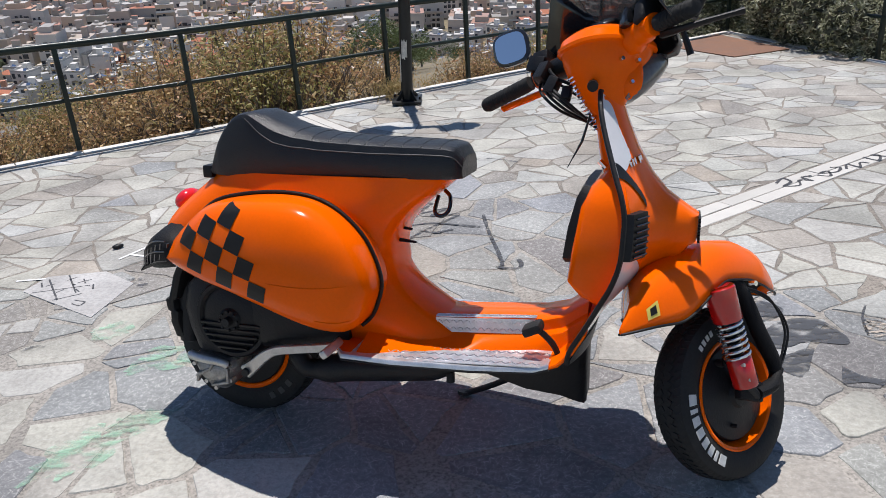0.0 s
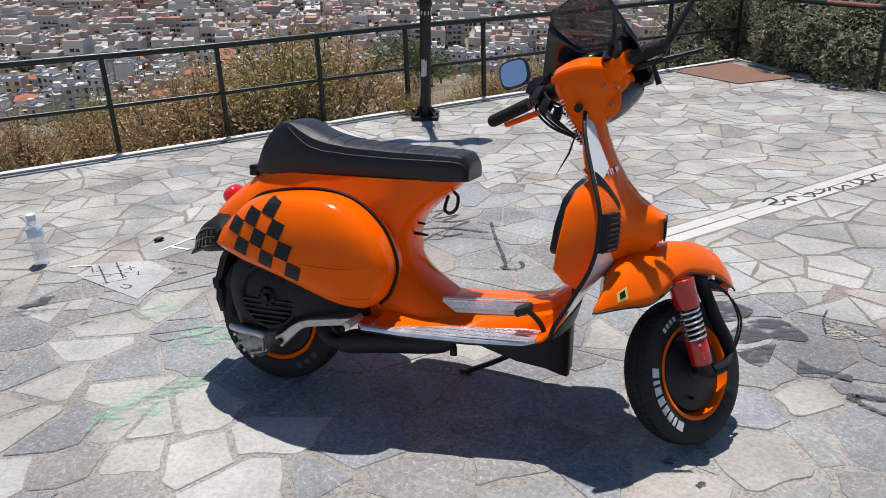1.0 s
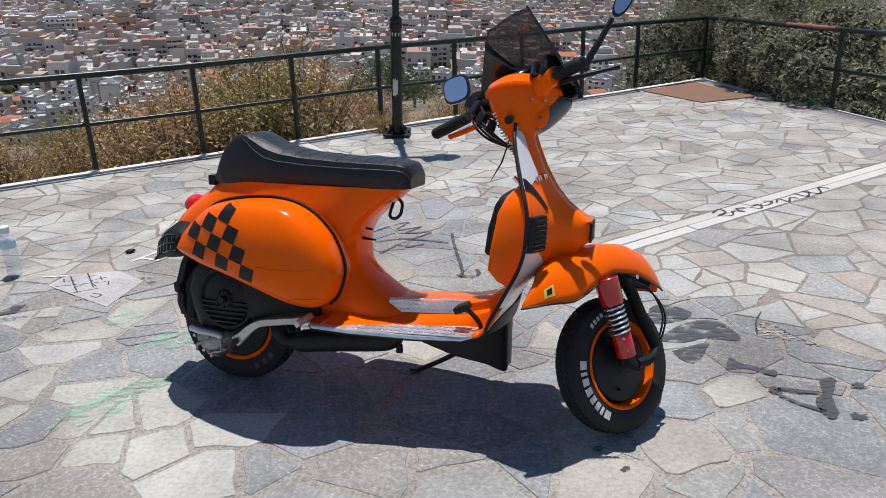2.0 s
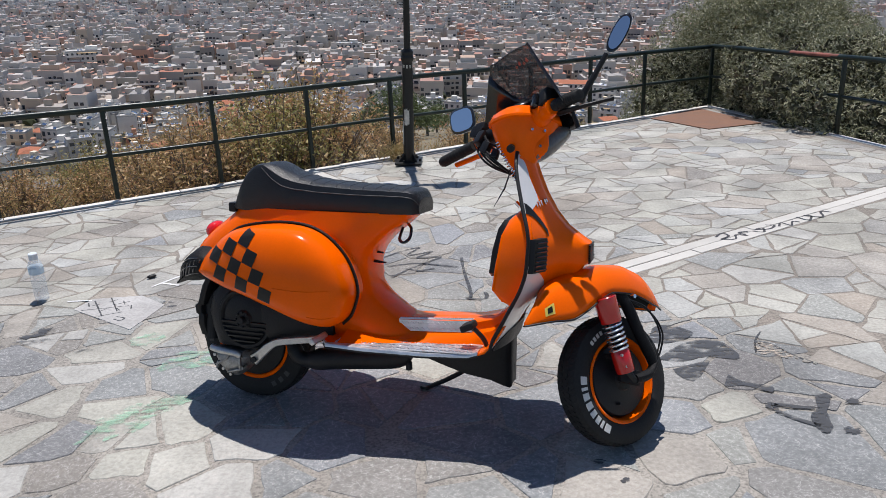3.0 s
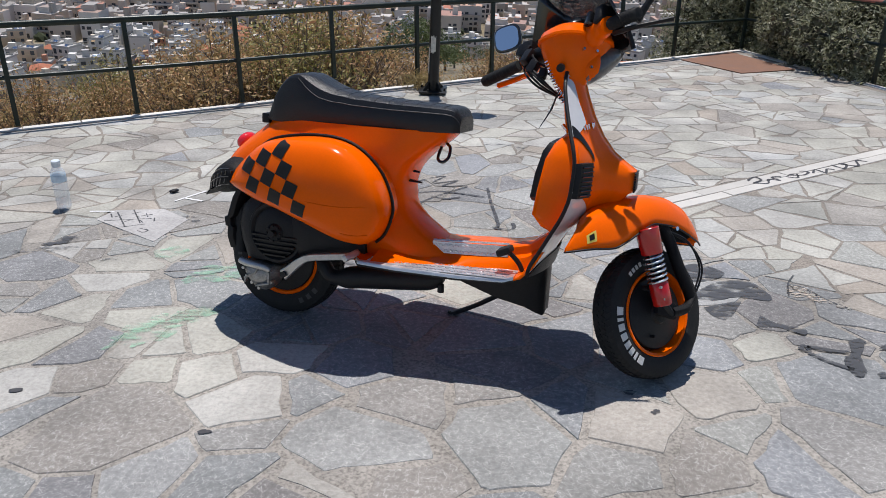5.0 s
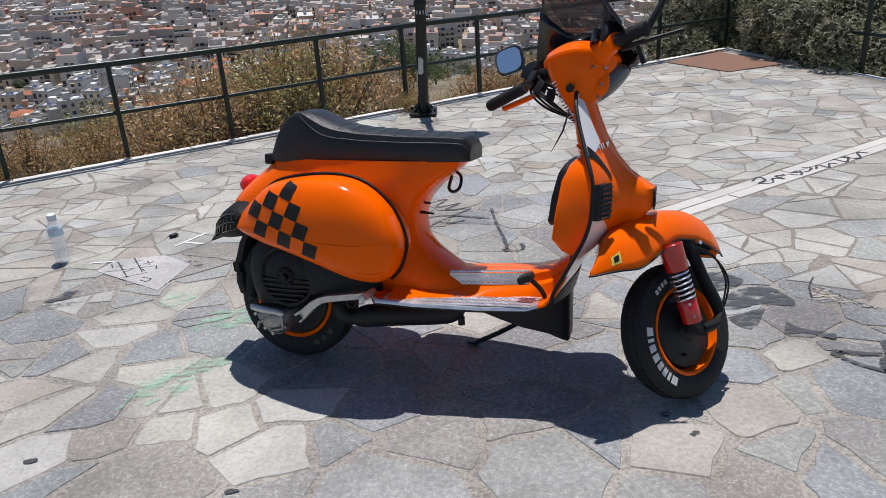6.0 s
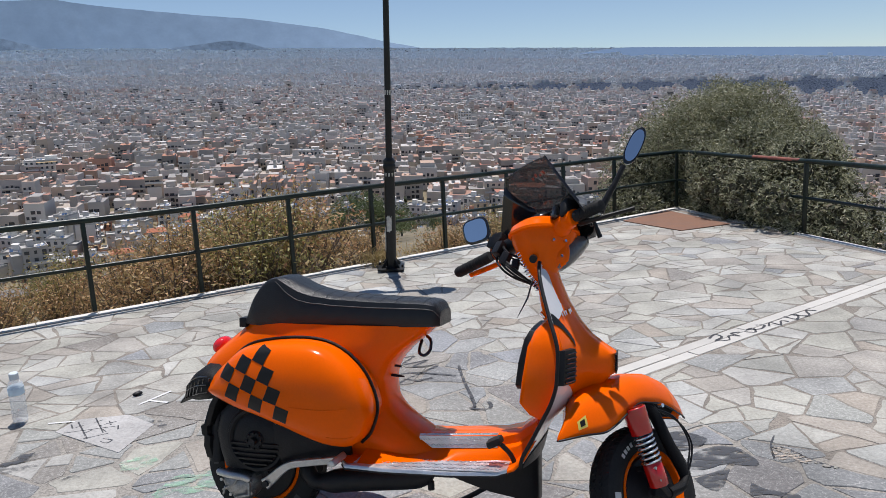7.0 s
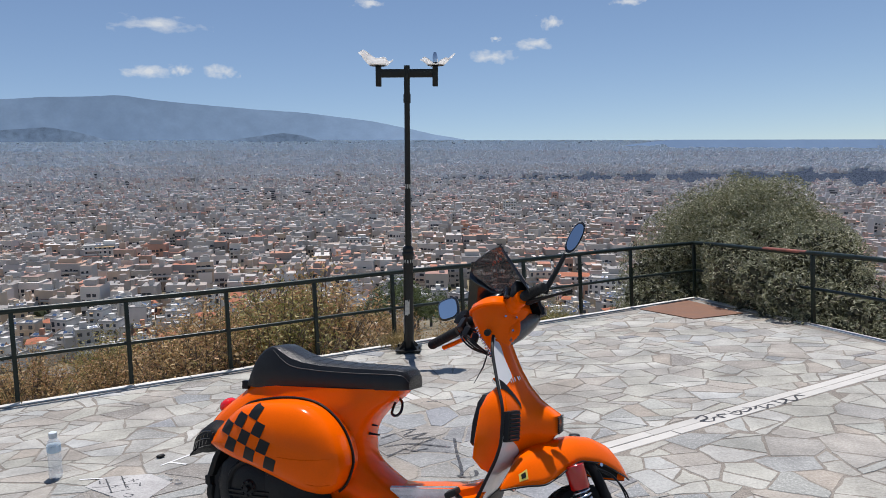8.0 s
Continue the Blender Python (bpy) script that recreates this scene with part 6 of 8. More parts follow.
for x, z0, w, base in ((0.4, 0.38, 0.12, 0.232), (0.47, 0.378, 0.1, 0.215), (0.55, 0.37, 0.082, 0.192), (0.62, 0.371, 0.078, 0.17), (0.7, 0.377, 0.077, 0.148), (0.84, 0.389, 0.076, 0.108), (0.9, 0.405, 0.076, 0.1), (0.96, 0.45, 0.075, 0.1)):
    low = lerp([(0.86, 0.3), (0.9, 0.325), (0.96, 0.385)], x)
    loops.append([Vector((x, y, z)) for y, z in ((-base - 0.004, low), (-base, low + 0.014), (-w - 0.018, z0 - 0.038), (-w, z0 - 0.03), (-w + 0.004, z0 - 0.004), (-w + 0.01, z0), (w - 0.01, z0), (w - 0.004, z0 - 0.004), (w, z0 - 0.03), (w + 0.018, z0 - 0.038), (base, low + 0.014), (base + 0.004, low))])
rings(bm, loops)
part("floor_tunnel", bm, ORANGE, scooter)


def diamond_plate(name, corners, nx, ny, parent):
    """A thin bright plate with raised tread bars; corners a, b along, c across."""
    a, b, c = [Vector(p) for p in corners]
    u, v = b - a, c - a
    n = u.cross(v).normalized()
    n = n if n.z > -0.2 else -n
    bm = B()
    rings(bm, [[a, b, b + v, c], [p + n * 0.002 for p in (a, b, b + v, c)]])
    for i in range(nx):
        for j in range(ny):
            for q, s in ((0.0, 1), (0.5, -1)):
                p = a + u * ((i + 0.25 + q) / nx) + v * ((j + 0.5) / ny) + n * 0.0025
                e = (u.normalized() + s * v.normalized()).normalized()
                w = n.cross(e) * 0.0022
                e = e * min(u.length / nx, v.length / ny) * 0.42
                lo = [p - e, p - w, p + e, p + w]
                rings(bm, [lo, [p + (k - p) * 0.5 + n * 0.0022 for k in lo]])
    return part(name, bm, CHECKER, parent, "bright aluminium tread plate", smooth=False)


CHECKER = mat("bright_tread_plate", (0.66, 0.67, 0.69), 0.38, metal=0.75, var=0.2, scale=30, bump=0.02)
for s in (-1, 1):
    diamond_plate("foot_plate", ((0.385, s * 0.2565, 0.311), (0.88, s * 0.2065, 0.3165), (0.385, s * 0.13, 0.3135)), 20, 4, scooter)
    # the plate's folded lip over the edge of the floor, and a dark bead under it
    bm, bead = B(), []
    lo = []
    for x, z, w, inside in ((0.352, 0.316, 0.232, 0.004), (0.37, 0.312, 0.255, 0.012), (0.5, 0.308, 0.252, 0.03), (0.6, 0.3065, 0.24, 0.045), (0.7, 0.305, 0.228, 0.055), (0.8, 0.307, 0.2127, 0.055), (0.85, 0.308, 0.205, 0.05), (0.885, 0.321, 0.205, 0.03)):
        lo.append([Vector((x, s * y, z + d)) for y, d in ((w - inside, 0.0075), (w + 0.001, 0.0068), (w + 0.004, 0.003), (w + 0.0045, -0.004), (w + 0.003, -0.004), (w + 0.0025, 0.0), (w - inside, 0.003))])
        bead.append((x, s * (w + 0.002), z - 0.007))
    rings(bm, lo)
    lip = part("plate_lip", bm, CHECKER, scooter, "bright folded edge of the tread plate")
    bm = B()
    tube(bm, bead, 0.004, 6)
    part("edge_bead", bm, BLACK_PLASTIC, lip)
diamond_plate("tunnel_plate", ((0.568, -0.0845, 0.376), (0.832, -0.081, 0.3945), (0.568, -0.066, 0.3765)), 18, 1, scooter)
diamond_plate("tunnel_plate", ((0.568, -0.0865, 0.336), (0.832, -0.083, 0.352), (0.568, -0.085, 0.375)), 14, 2, scooter)
bm = B()
tube(bm, smooth_line([(0.9, -0.13, 0.315), (0.885, -0.135, 0.35), (0.86, -0.14, 0.378), (0.84, -0.14, 0.39)], 4), 0.008, 8)
pedal = part("brake_pedal", bm, IRON, scooter)
bm = B()
box(bm, (0.05, 0.055, 0.024), pose(0.835, -0.14, 0.39, 0, -25, 0), 0.009)
part("pedal_rubber", bm, RUBBER, pedal)

# leg shield: edge line low to high, and how far the middle bulges ahead of it
EDGE_X = [(0.36, 0.928), (0.42, 0.962), (0.498, 1.002), (0.539, 1.024), (0.596, 1.042), (0.689, 1.046), (0.73, 1.038), (0.776, 1.019), (0.869, 0.986), (0.92, 0.972), (0.95, 0.968)]
EDGE_Y = [(0.36, 0.21), (0.45, 0.228), (0.55, 0.24), (0.65, 0.235), (0.72, 0.215), (0.78, 0.182), (0.85, 0.14), (0.9, 0.112), (0.94, 0.085), (0.955, 0.06)]
BULGE = [(0.36, 0.034), (0.42, 0.027), (0.46, 0.032), (0.5, 0.05), (0.55, 0.062), (0.65, 0.06), (0.8, 0.05), (0.9, 0.045), (0.955, 0.035)]


def shield(u, z, lift=0.0):
    w = soft(EDGE_Y, z, 0.02)
    x = soft(EDGE_X, z, 0.02) + soft(BULGE, z, 0.02) * (1 - abs(u) ** 2.2)
    return Vector((x + lift, u * w, z))


bm = B()
loops = []
for k in range(31):
    z = 0.335 + (0.955 - 0.335) * k / 30
    us = [-1 + i / 12 for i in range(25)]
    loops.append([shield(u, z) for u in us] + [shield(u, z) - Vector((0.006, 0, 0)) for u in us[::-1]])
rings(bm, loops)
part("leg_shield", bm, ORANGE, scooter, "orange leg shield with white edge stripes")
# added black strip hiding the shield's foot, where the belly flap should show
bm = B()
lo = []
for k in range(25):
    u = -1 + k / 12
    top = 0.342 + 0.05 * (1 - abs(u) ** 3)
    lo.append([shield(u * 0.99, 0.334, 0.001), shield(u * 0.99, 0.334, 0.006), shield(u * 0.99, top, 0.006), shield(u * 0.99, top, 0.001)])
rings(bm, lo)
part("flap_cover_strip", bm, BLACK_PLASTIC, scooter, "added black strip over the leg shield's foot, for the belly flap")
edge = [(*shield(1, 0.335 + 0.62 * k / 40).xy, 0.335 + 0.62 * k / 40) for k in range(41)]
arc = [shield(u, 0.955 + 0.006 * (1 - u * u)) for u in (0.8, 0.5, 0.2, -0.2, -0.5, -0.8)]
bm = B()
tube(bm, [Vector((x, -y - 0.002, z)) for x, y, z in edge] + [Vector((p.x, -p.y, p.z)) for p in arc] + [Vector((x, y + 0.002, z)) for x, y, z in edge[::-1]], 0.0062, 8)
part("edge_trim", bm, BLACK_PLASTIC, scooter, "black rubber trim round the leg shield")
for s in (-1, 1):
    for zs, inner in ((( 0.345, 0.62), lambda z: 1 - 0.85 * math.sin(math.pi * min(1, max(0, (z - 0.24) / 0.39)))), ((0.775, 0.95), lambda z: 1 - 0.9 * math.sin(math.pi * min(1, max(0, (z - 0.765) / 0.27))))):
        bm = B()
        lo = []
        for k in range(15):
            z = zs[0] + (zs[1] - zs[0]) * k / 14
            a = inner(z)
            lo.append([shield(s * (0.995 + (a - 0.995) * i / 8), z, 0.0022) for i in range(9)])
        rings(bm, lo, closed=False)
        part("white_stripe", bm, WHITE_PAINT, scooter, "white painted edge stripe")
    # louvred black grille near the shield's edge, with the black band above it
    bm = B()
    lo = []
    for z in (0.598, 0.603, 0.65, 0.695, 0.7):
        lo.append([shield(s * u, z, d) for u, d in ((0.98, 0.001), (0.965, 0.016), (0.74, 0.02), (0.72, 0.001))])
    rings(bm, lo)
    grille = part("grille", bm, BLACK_PLASTIC, scooter, "black louvred grille on the leg shield")
    for k in range(7):
        z = 0.607 + 0.0138 * k
        bm = B()
        tube(bm, [shield(s * (0.95 - 0.195 * i / 4), z, 0.0195 + 0.003 * i / 4) for i in range(5)], 0.0025, 6)
        part("louvre", bm, BLACK_GLOSS, grille)
    bm = B()
    lo = []
    for k in range(9):
        t = k / 8
        z = 0.79 - 0.075 * t ** 1.6
        lo.append([shield(s * (0.97 - 0.42 * t), z - 0.016 + 0.032 * i / 3 * (1 - 0.4 * t), 0.003) for i in range(4)])
    rings(bm, lo, closed=False)
    part("black_band", bm, STICKER, scooter)

# horn cover running down the middle of the shield
bm = B()
lo = []
for z, x, w in ((0.535, 1.13, 0.05), (0.56, 1.16, 0.053), (0.595, 1.188, 0.052), (0.602, 1.2, 0.055), (0.64, 1.206, 0.057), (0.668, 1.203, 0.055), (0.69, 1.17, 0.05), (0.72, 1.13, 0.044), (0.765, 1.092, 0.04), (0.825, 1.057, 0.036), (0.885, 1.032, 0.033), (0.945, 1.012, 0.03)):
    row = []
    for k, out in ((3.0, 0.0), (2.4, 0.1), (1.8, 0.28), (1.35, 0.52), (1.05, 0.78), (0.8, 0.93), (0.45, 1.0), (0.0, 1.02)):
        u = min(0.95, w * min(k, lerp([(0.45, 1.3), (0.54, 2.6), (0.6, 2.6), (0.7, 3.0)], z) * k / 3.0 if k > 1.2 else k) / soft(EDGE_Y, z, 0.02))
        p = shield(-u, z)
        row.append(Vector((p.x + (x - p.x) * out if out else p.x - 0.004, p.y, z)))
    lo.append(row + [Vector((q.x, -q.y, q.z)) for q in row[-2::-1]])
rings(bm, lo)
horn = part("horn_cover", bm, ORANGE, scooter)
for k in range(8):
    bm = B()
    box(bm, (0.006, 0.098, 0.0042), pose(1.2055, 0, 0.608 + 0.0078 * k), 0.001)
    part("horn_slat", bm, STICKER, horn)
# the chrome name plate, as plain bars
for k in range(5):
    bm = B()
    p = shield(-0.66 + 0.085 * k, 0.797 + 0.002 * k, 0.004 + (0.006 if k > 2 else 0))
    box(bm, (0.005, 0.0105, 0.013 if k in (0, 4) else 0.018), Matrix.Translation(p) @ pose(0, 0, 0, 12, -18, 14), 0.002)
    part("badge_bar", bm, CHROME, scooter, "small chrome badge bar")

# glove box behind the shield
bm = B()
lo = []
for z, x0, w in ((0.478, 0.965, 0.17), (0.49, 0.945, 0.182), (0.527, 0.915, 0.19), (0.6, 0.925, 0.196), (0.7, 0.942, 0.19), (0.745, 0.962, 0.17), (0.77, 0.985, 0.14), (0.785, 1.0, 0.11)):
    x1 = soft(EDGE_X, z, 0.02) + 0.012
    lo.append([Vector((x1, -w - 0.018, z)), Vector(((x0 + x1) / 2 , -w - 0.012, z)), Vector((x0 + 0.02, -w, z)), Vector((x0 + 0.006, -w + 0.012, z)), Vector((x0, -w + 0.04, z)),
               Vector((x0, w - 0.04, z)), Vector((x0 + 0.006, w - 0.012, z)), Vector((x0 + 0.02, w, z)), Vector(((x0 + x1) / 2, w + 0.012, z)), Vector((x1, w + 0.018, z))])
rings(bm, lo)
glove = part("glove_box", bm, ORANGE, scooter)
bm = B()
lo = []
for z, x, w in ((0.56, 0.917, 0.13), (0.575, 0.914, 0.15), (0.65, 0.926, 0.16), (0.72, 0.943, 0.15), (0.745, 0.957, 0.13)):
    lo.append([Vector((x + 0.012, -w, z)), Vector((x - 0.012, -w * 0.96, z)), Vector((x - 0.016, 0, z)), Vector((x - 0.012, w * 0.96, z)), Vector((x + 0.012, w, z))])
rings(bm, lo)
part("glove_box_door", bm, BLACK_PLASTIC, glove, "dark glove box door")
bm = B()
tube(bm, [(0.99, -0.1, 0.785), (0.975, -0.1, 0.8)], 0.007, 8)
part("lock", bm, CHROME, glove)
# inner column up to the handlebar
bm = B()
lo = []
for z, x0, x1, w in ((0.75, 0.98, 1.06, 0.09), (0.82, 0.965, 1.03, 0.07), (0.88, 0.955, 1.02, 0.05), (0.94, 0.945, 1.01, 0.042)):
    lo.append(oval((x0 + x1) / 2, 0, z, (x1 - x0) / 2, w, 20))
rings(bm, lo)
part("steering_column", bm, ORANGE, scooter)
# choke and petrol lever wire under the bar
bm = B()
tube(bm, [(0.945, -0.05, 0.9), (0.93, -0.07, 0.84), (0.9, -0.09, 0.78)], [0.006, 0.008, 0.002], 6, 0.4)
part("cable_tag", bm, GREEN_PAINT, scooter)

# black belly flap and stand under the floor
bm = B()
lo = []
for x, z0, z1, w in ((0.68, 0.272, 0.292, 0.16), (0.74, 0.255, 0.292, 0.165), (0.82, 0.225, 0.294, 0.15), (0.9, 0.19, 0.315, 0.09), (0.935, 0.165, 0.36, 0.06), (0.955, 0.155, 0.4, 0.045), (0.96, 0.158, 0.4, 0.03)):
    lo.append([Vector((x, y, z)) for y, z in ((-w, z1), (-w * 0.99, (z0 + z1) / 2), (-w * 0.96, z0 + 0.004), (-w * 0.8, z0 + 0.012), (w * 0.8, z0 + 0.012), (w * 0.96, z0 + 0.004), (w * 0.99, (z0 + z1) / 2), (w, z1))])
rings(bm, lo)
part("belly_flap", bm, BLACK_PLASTIC, scooter, "black plastic flap under the leg shield")
bm = B()
tube(bm, [(0.86, -0.06, 0.262), (0.86, 0.06, 0.262)], 0.01, 10)
tube(bm, smooth_line([(0.9, -0.01, 0.245), (0.885, -0.01, 0.2), (0.862, 0.0, 0.185)], 4), 0.006, 8)
part("centre_stand", bm, IRON, scooter)
bm = B()
tube(bm, smooth_line([(0.86, 0.06, 0.262), (0.795, 0.09, 0.185), (0.68, 0.14, 0.098), (0.57, 0.187, 0.03)], 4), [0.012] * 6 + [0.009] * 7, 10)
lathe(bm, [(0, -0.005), (0.022, -0.005), (0.022, 0.005), (0, 0.005)], pose(0.568, 0.188, 0.033, 81, 0, 0), 12)
part("side_stand", bm, IRON, scooter)

# front mudguard, turned with the wheel
TOPZ = [(0.89, 0.388), (0.91, 0.422), (0.935, 0.452), (0.985, 0.502), (1.04, 0.537), (1.1, 0.561), (1.17, 0.58), (1.24, 0.595), (1.332, 0.597), (1.422, 0.571), (1.47, 0.532), (1.511, 0.484), (1.537, 0.456)]
LOWZ = [(0.89, 0.381), (0.93, 0.388), (0.98, 0.395), (1.04, 0.398), (1.058, 0.402), (1.12, 0.434), (1.16, 0.458), (1.225, 0.49), (1.33, 0.488), (1.44, 0.458), (1.537, 0.446)]
SIDE = [(0.89, 0.062), (0.926, 0.08), (0.98, 0.094), (1.085, 0.106), (1.095, 0.106), (1.2, 0.097), (1.28, 0.094), (1.4, 0.08), (1.47, 0.055), (1.52, 0.026), (1.537, 0.008)]


def guard_point(x, a, lift=0.0):
    """A point of the mudguard's skin at x, a round from its right lower edge."""
    t, l, w = soft(TOPZ, x, 0.012), soft(LOWZ, x, 0.015), soft(SIDE, x, 0.015)
    c, s = math.cos(a), math.sin(a)
    # the tail runs out in a point on the right, to fit the view
    left = w * lerp([(0.89, -0.9), (0.935, -0.5), (0.985, 0.1), (1.07, 1.0)], x)
    return Vector((x, -w + (w + left) * (1 - math.copysign(abs(c) ** 0.62, c)) / 2 - lift * c, l + (t - l) * (0.85 * abs(s) ** 0.9 + 0.15 * (1 - abs(c))) + lift * s))


bm = B()
lo = [[guard_point(0.89 + 0.647 * k / 40, math.pi * i / 16) for i in range(17)] for k in range(41)]
rings(bm, lo, closed=False)
guard = part("front_mudguard", moved(bm, STEER), ORANGE, scooter, "orange front mudguard")
sol = guard.modifiers.new("thickness", "SOLIDIFY")
sol.thickness, sol.offset = 0.004, -1
bm = B()
lo = []
for k in range(21):
    x = 1.1 + 0.41 * k / 20
    t, l, w = soft(TOPZ, x, 0.012) - 0.012, soft(LOWZ, x, 0.015) + 0.004, soft(SIDE, x, 0.015) - 0.008
    lo.append([Vector((x, -w * math.cos(math.pi * i / 10), l + (t - l) * math.sin(math.pi * i / 10) ** 0.75)) for i in range(11)])
rings(bm, lo, closed=False)
part("mudguard_lining", moved(bm, STEER), BLACK_PLASTIC, guard)
for side in (0.0, math.pi):
    bm = B()
    tube(bm, [guard_point(0.89 + 0.647 * k / 40, side) for k in range(41)], 0.0032, 6)
    part("guard_edge", moved(bm, STEER), BLACK_PLASTIC, guard, "black edge of the mudguard")
bm = B()
rings(bm, [[guard_point(x, a, 0.0012) for a in (0.22, 0.3, 0.38, 0.46, 0.54, 0.6)] for x in (0.952, 0.96, 0.97, 0.978, 0.985)], closed=False)
dec = part("decal", moved(bm, STEER), BADGE, guard, "small yellow decal", smooth=False)
bm = B()
rings(bm, [[guard_point(x, a, 0.0024) for a in (0.3, 0.36, 0.42, 0.48, 0.52)] for x in (0.96, 0.969, 0.977)], closed=False)
part("decal_mark", moved(bm, STEER), STICKER, dec, smooth=False)

# fork, link and damper on the right of the front wheel
Y = -0.098
bm = B()
tube(bm, smooth_line([(1.2, -0.02, 0.55), (1.24, -0.05, 0.515), (1.295, -0.075, 0.47), (1.344, -0.085, 0.362), (1.386, -0.088, 0.287), (1.396, -0.088, 0.25)], 5), [0.016] * 8 + [0.0195] * 12 + [0.019, 0.018, 0.017, 0.016, 0.015, 0.014], 12)
part("fork_tube", moved(bm, STEER), TAIL_BLACK, scooter)
bm = B()
tube(bm, smooth_line([(1.402, -0.088, 0.262), (1.365, -0.092, 0.226), (1.3, -0.09, 0.211)], 4), [0.018] * 4 + [0.024] * 5, 12, 0.7)
box(bm, (0.09, 0.02, 0.05), pose(1.28, -0.09, 0.222, 0, 12, 0), 0.008)
part("axle_link", moved(bm, STEER), TAIL_BLACK, scooter)
bm = B()
tube(bm, [(1.262, Y, 0.24), (1.294, Y, 0.211), (1.294, -0.05, 0.211)], 0.012, 8)
part("axle_bolt", moved(bm, STEER), IRON, scooter)
S0, S1 = Vector((1.188, Y, 0.474)), Vector((1.258, Y, 0.236))


def damper_piece(name, t0, t1, r, material, parent, taper=1.0, label=""):
    bm = B()
    a, b = S0.lerp(S1, t0), S0.lerp(S1, t1)
    d = (b - a).normalized() * 0.003
    tube(bm, [a, a + d, b - d, b], [r * 0.93, r, r * taper, r * taper * 0.93], 20)
    return part(name, moved(bm, STEER), material, parent, label)


damper = damper_piece("front_damper", 0.0, 0.34, 0.038, RED_LAC, scooter, 0.92, "red front damper with a bright coil spring")
for x, z, r in ((1.24, 0.29, 0.009), (1.37, 0.215, 0.006), (1.27, 0.135, 0.005)):
    bm = B()
    lathe(bm, [(0, -0.056), (r, -0.056), (r, -0.03), (0, -0.03)], pose(x, 0, z), 8)
    part("drum_bolt", moved(bm, STEER), IRON, damper)
bm = B()
box(bm, (0.085, 0.01, 0.018), pose(1.265, -0.06, 0.275, 0, 52, 0), 0.003)
part("brake_arm", moved(bm, STEER), BLACK_GLOSS, damper)
damper_piece("damper_foot", 0.7, 1.0, 0.0305, RED_LAC, damper)
damper_piece("damper_rod", 0.3, 0.75, 0.017, BLACK_GLOSS, damper)
bm = B()
ax = (S1 - S0).normalized()
e1 = Vector((0, 1, 0))
e2 = ax.cross(e1)
tube(bm, [S0.lerp(S1, 0.34 + 0.37 * k / 96) + e1 * 0.0295 * math.cos(k / 96 * 2 * math.pi * 6) + e2 * 0.0295 * math.sin(k / 96 * 2 * math.pi * 6) for k in range(97)], 0.0042, 8)
part("coil_spring", moved(bm, STEER), mat("spring_steel", (0.6, 0.62, 0.66), 0.25, metal=0.9), damper, "bright steel coil spring")
for t, dx in ((0.78, -0.02), (0.93, -0.014)):
    bm = B()
    p = S0.lerp(S1, t) + Vector((dx, -0.022, 0))
    lathe(bm, [(0, -0.005), (0.0045, -0.005), (0.0045, 0.01), (0, 0.01)], Matrix.Translation(p), 8)
    part("damper_bolt", moved(bm, STEER), ALU, damper)
for k, off in enumerate((0.0, 0.012)):
    bm = B()
    tube(bm, smooth_line([(1.3, -0.09, 0.47), (1.37 + off, -0.105, 0.44 - off), (1.415 + off, -0.11, 0.365), (1.41 + off, -0.1, 0.3), (1.38, -0.095, 0.24)], 6), 0.0032, 8)
    part("brake_cable", moved(bm, STEER), BLACK_PLASTIC, scooter)
bm = B()
tube(bm, [(1.305, -0.1, 0.478), (1.305, -0.118, 0.478)], 0.007, 8)
part("fork_bolt", moved(bm, STEER), CHROME, scooter)

# the bar's right half is bent up and forward to fit the camera's view
def bent(bm):
    for v in bm.verts:
        v.co += Vector((0.122, 0.119, 0.07)) * max(0.0, (-v.co.y - 0.1) / 0.262)
    return bm


# handlebar head, turned with the wheel
bm = B()
lo = []
for z, x0, x1, w in ((0.895, 0.945, 0.995, 0.034), (0.925, 0.92, 1.015, 0.046), (0.955, 0.9, 1.04, 0.058), (0.985, 0.884, 1.065, 0.072), (1.015, 0.874, 1.085, 0.082), (1.04, 0.871, 1.099, 0.087), (1.043, 0.862, 1.108, 0.095), (1.051, 0.862, 1.108, 0.095), (1.056, 0.868, 1.106, 0.091), (1.07, 0.874, 1.104, 0.087), (1.085, 0.895, 1.09, 0.075), (1.092, 0.93, 1.06, 0.05)):
    lo.append(oval((x0 + x1) / 2, 0, z, (x1 - x0) / 2, w, 32, 2.5))
rings(bm, lo)
for s in (-1, 1):
    tube(bm, smooth_line([(0.985, s * 0.05, 1.045), (0.975, s * 0.11, 1.05), (0.95, s * 0.16, 1.042), (0.93, s * 0.2, 1.032)], 4), [0.036] * 4 + [0.03] * 4 + [0.025] * 5, 18)
headset = part("handlebar_head", moved(bent(bm), STEER), ORANGE, scooter, "orange cast handlebar head")
bm = B()
lathe(bm, [(0.0, -0.012), (0.0125, -0.012), (0.0125, 0.012), (0, 0.012)], pose(0.894, -0.034, 0.945, 24, 0, -47), 16)
part("plug", moved(bm, STEER), BLACK_PLASTIC, headset, "round black plug")
bm = B()
box(bm, (0.05, 0.042, 0.034), pose(0.955, -0.112, 1.078, 0, 14, -20), 0.007)
box(bm, (0.014, 0.02, 0.012), pose(0.938, -0.114, 1.096, 0, 14, -20), 0.003)
part("light_switch", moved(bent(bm), STEER), BLACK_GLOSS, headset, "black switch box on the head")
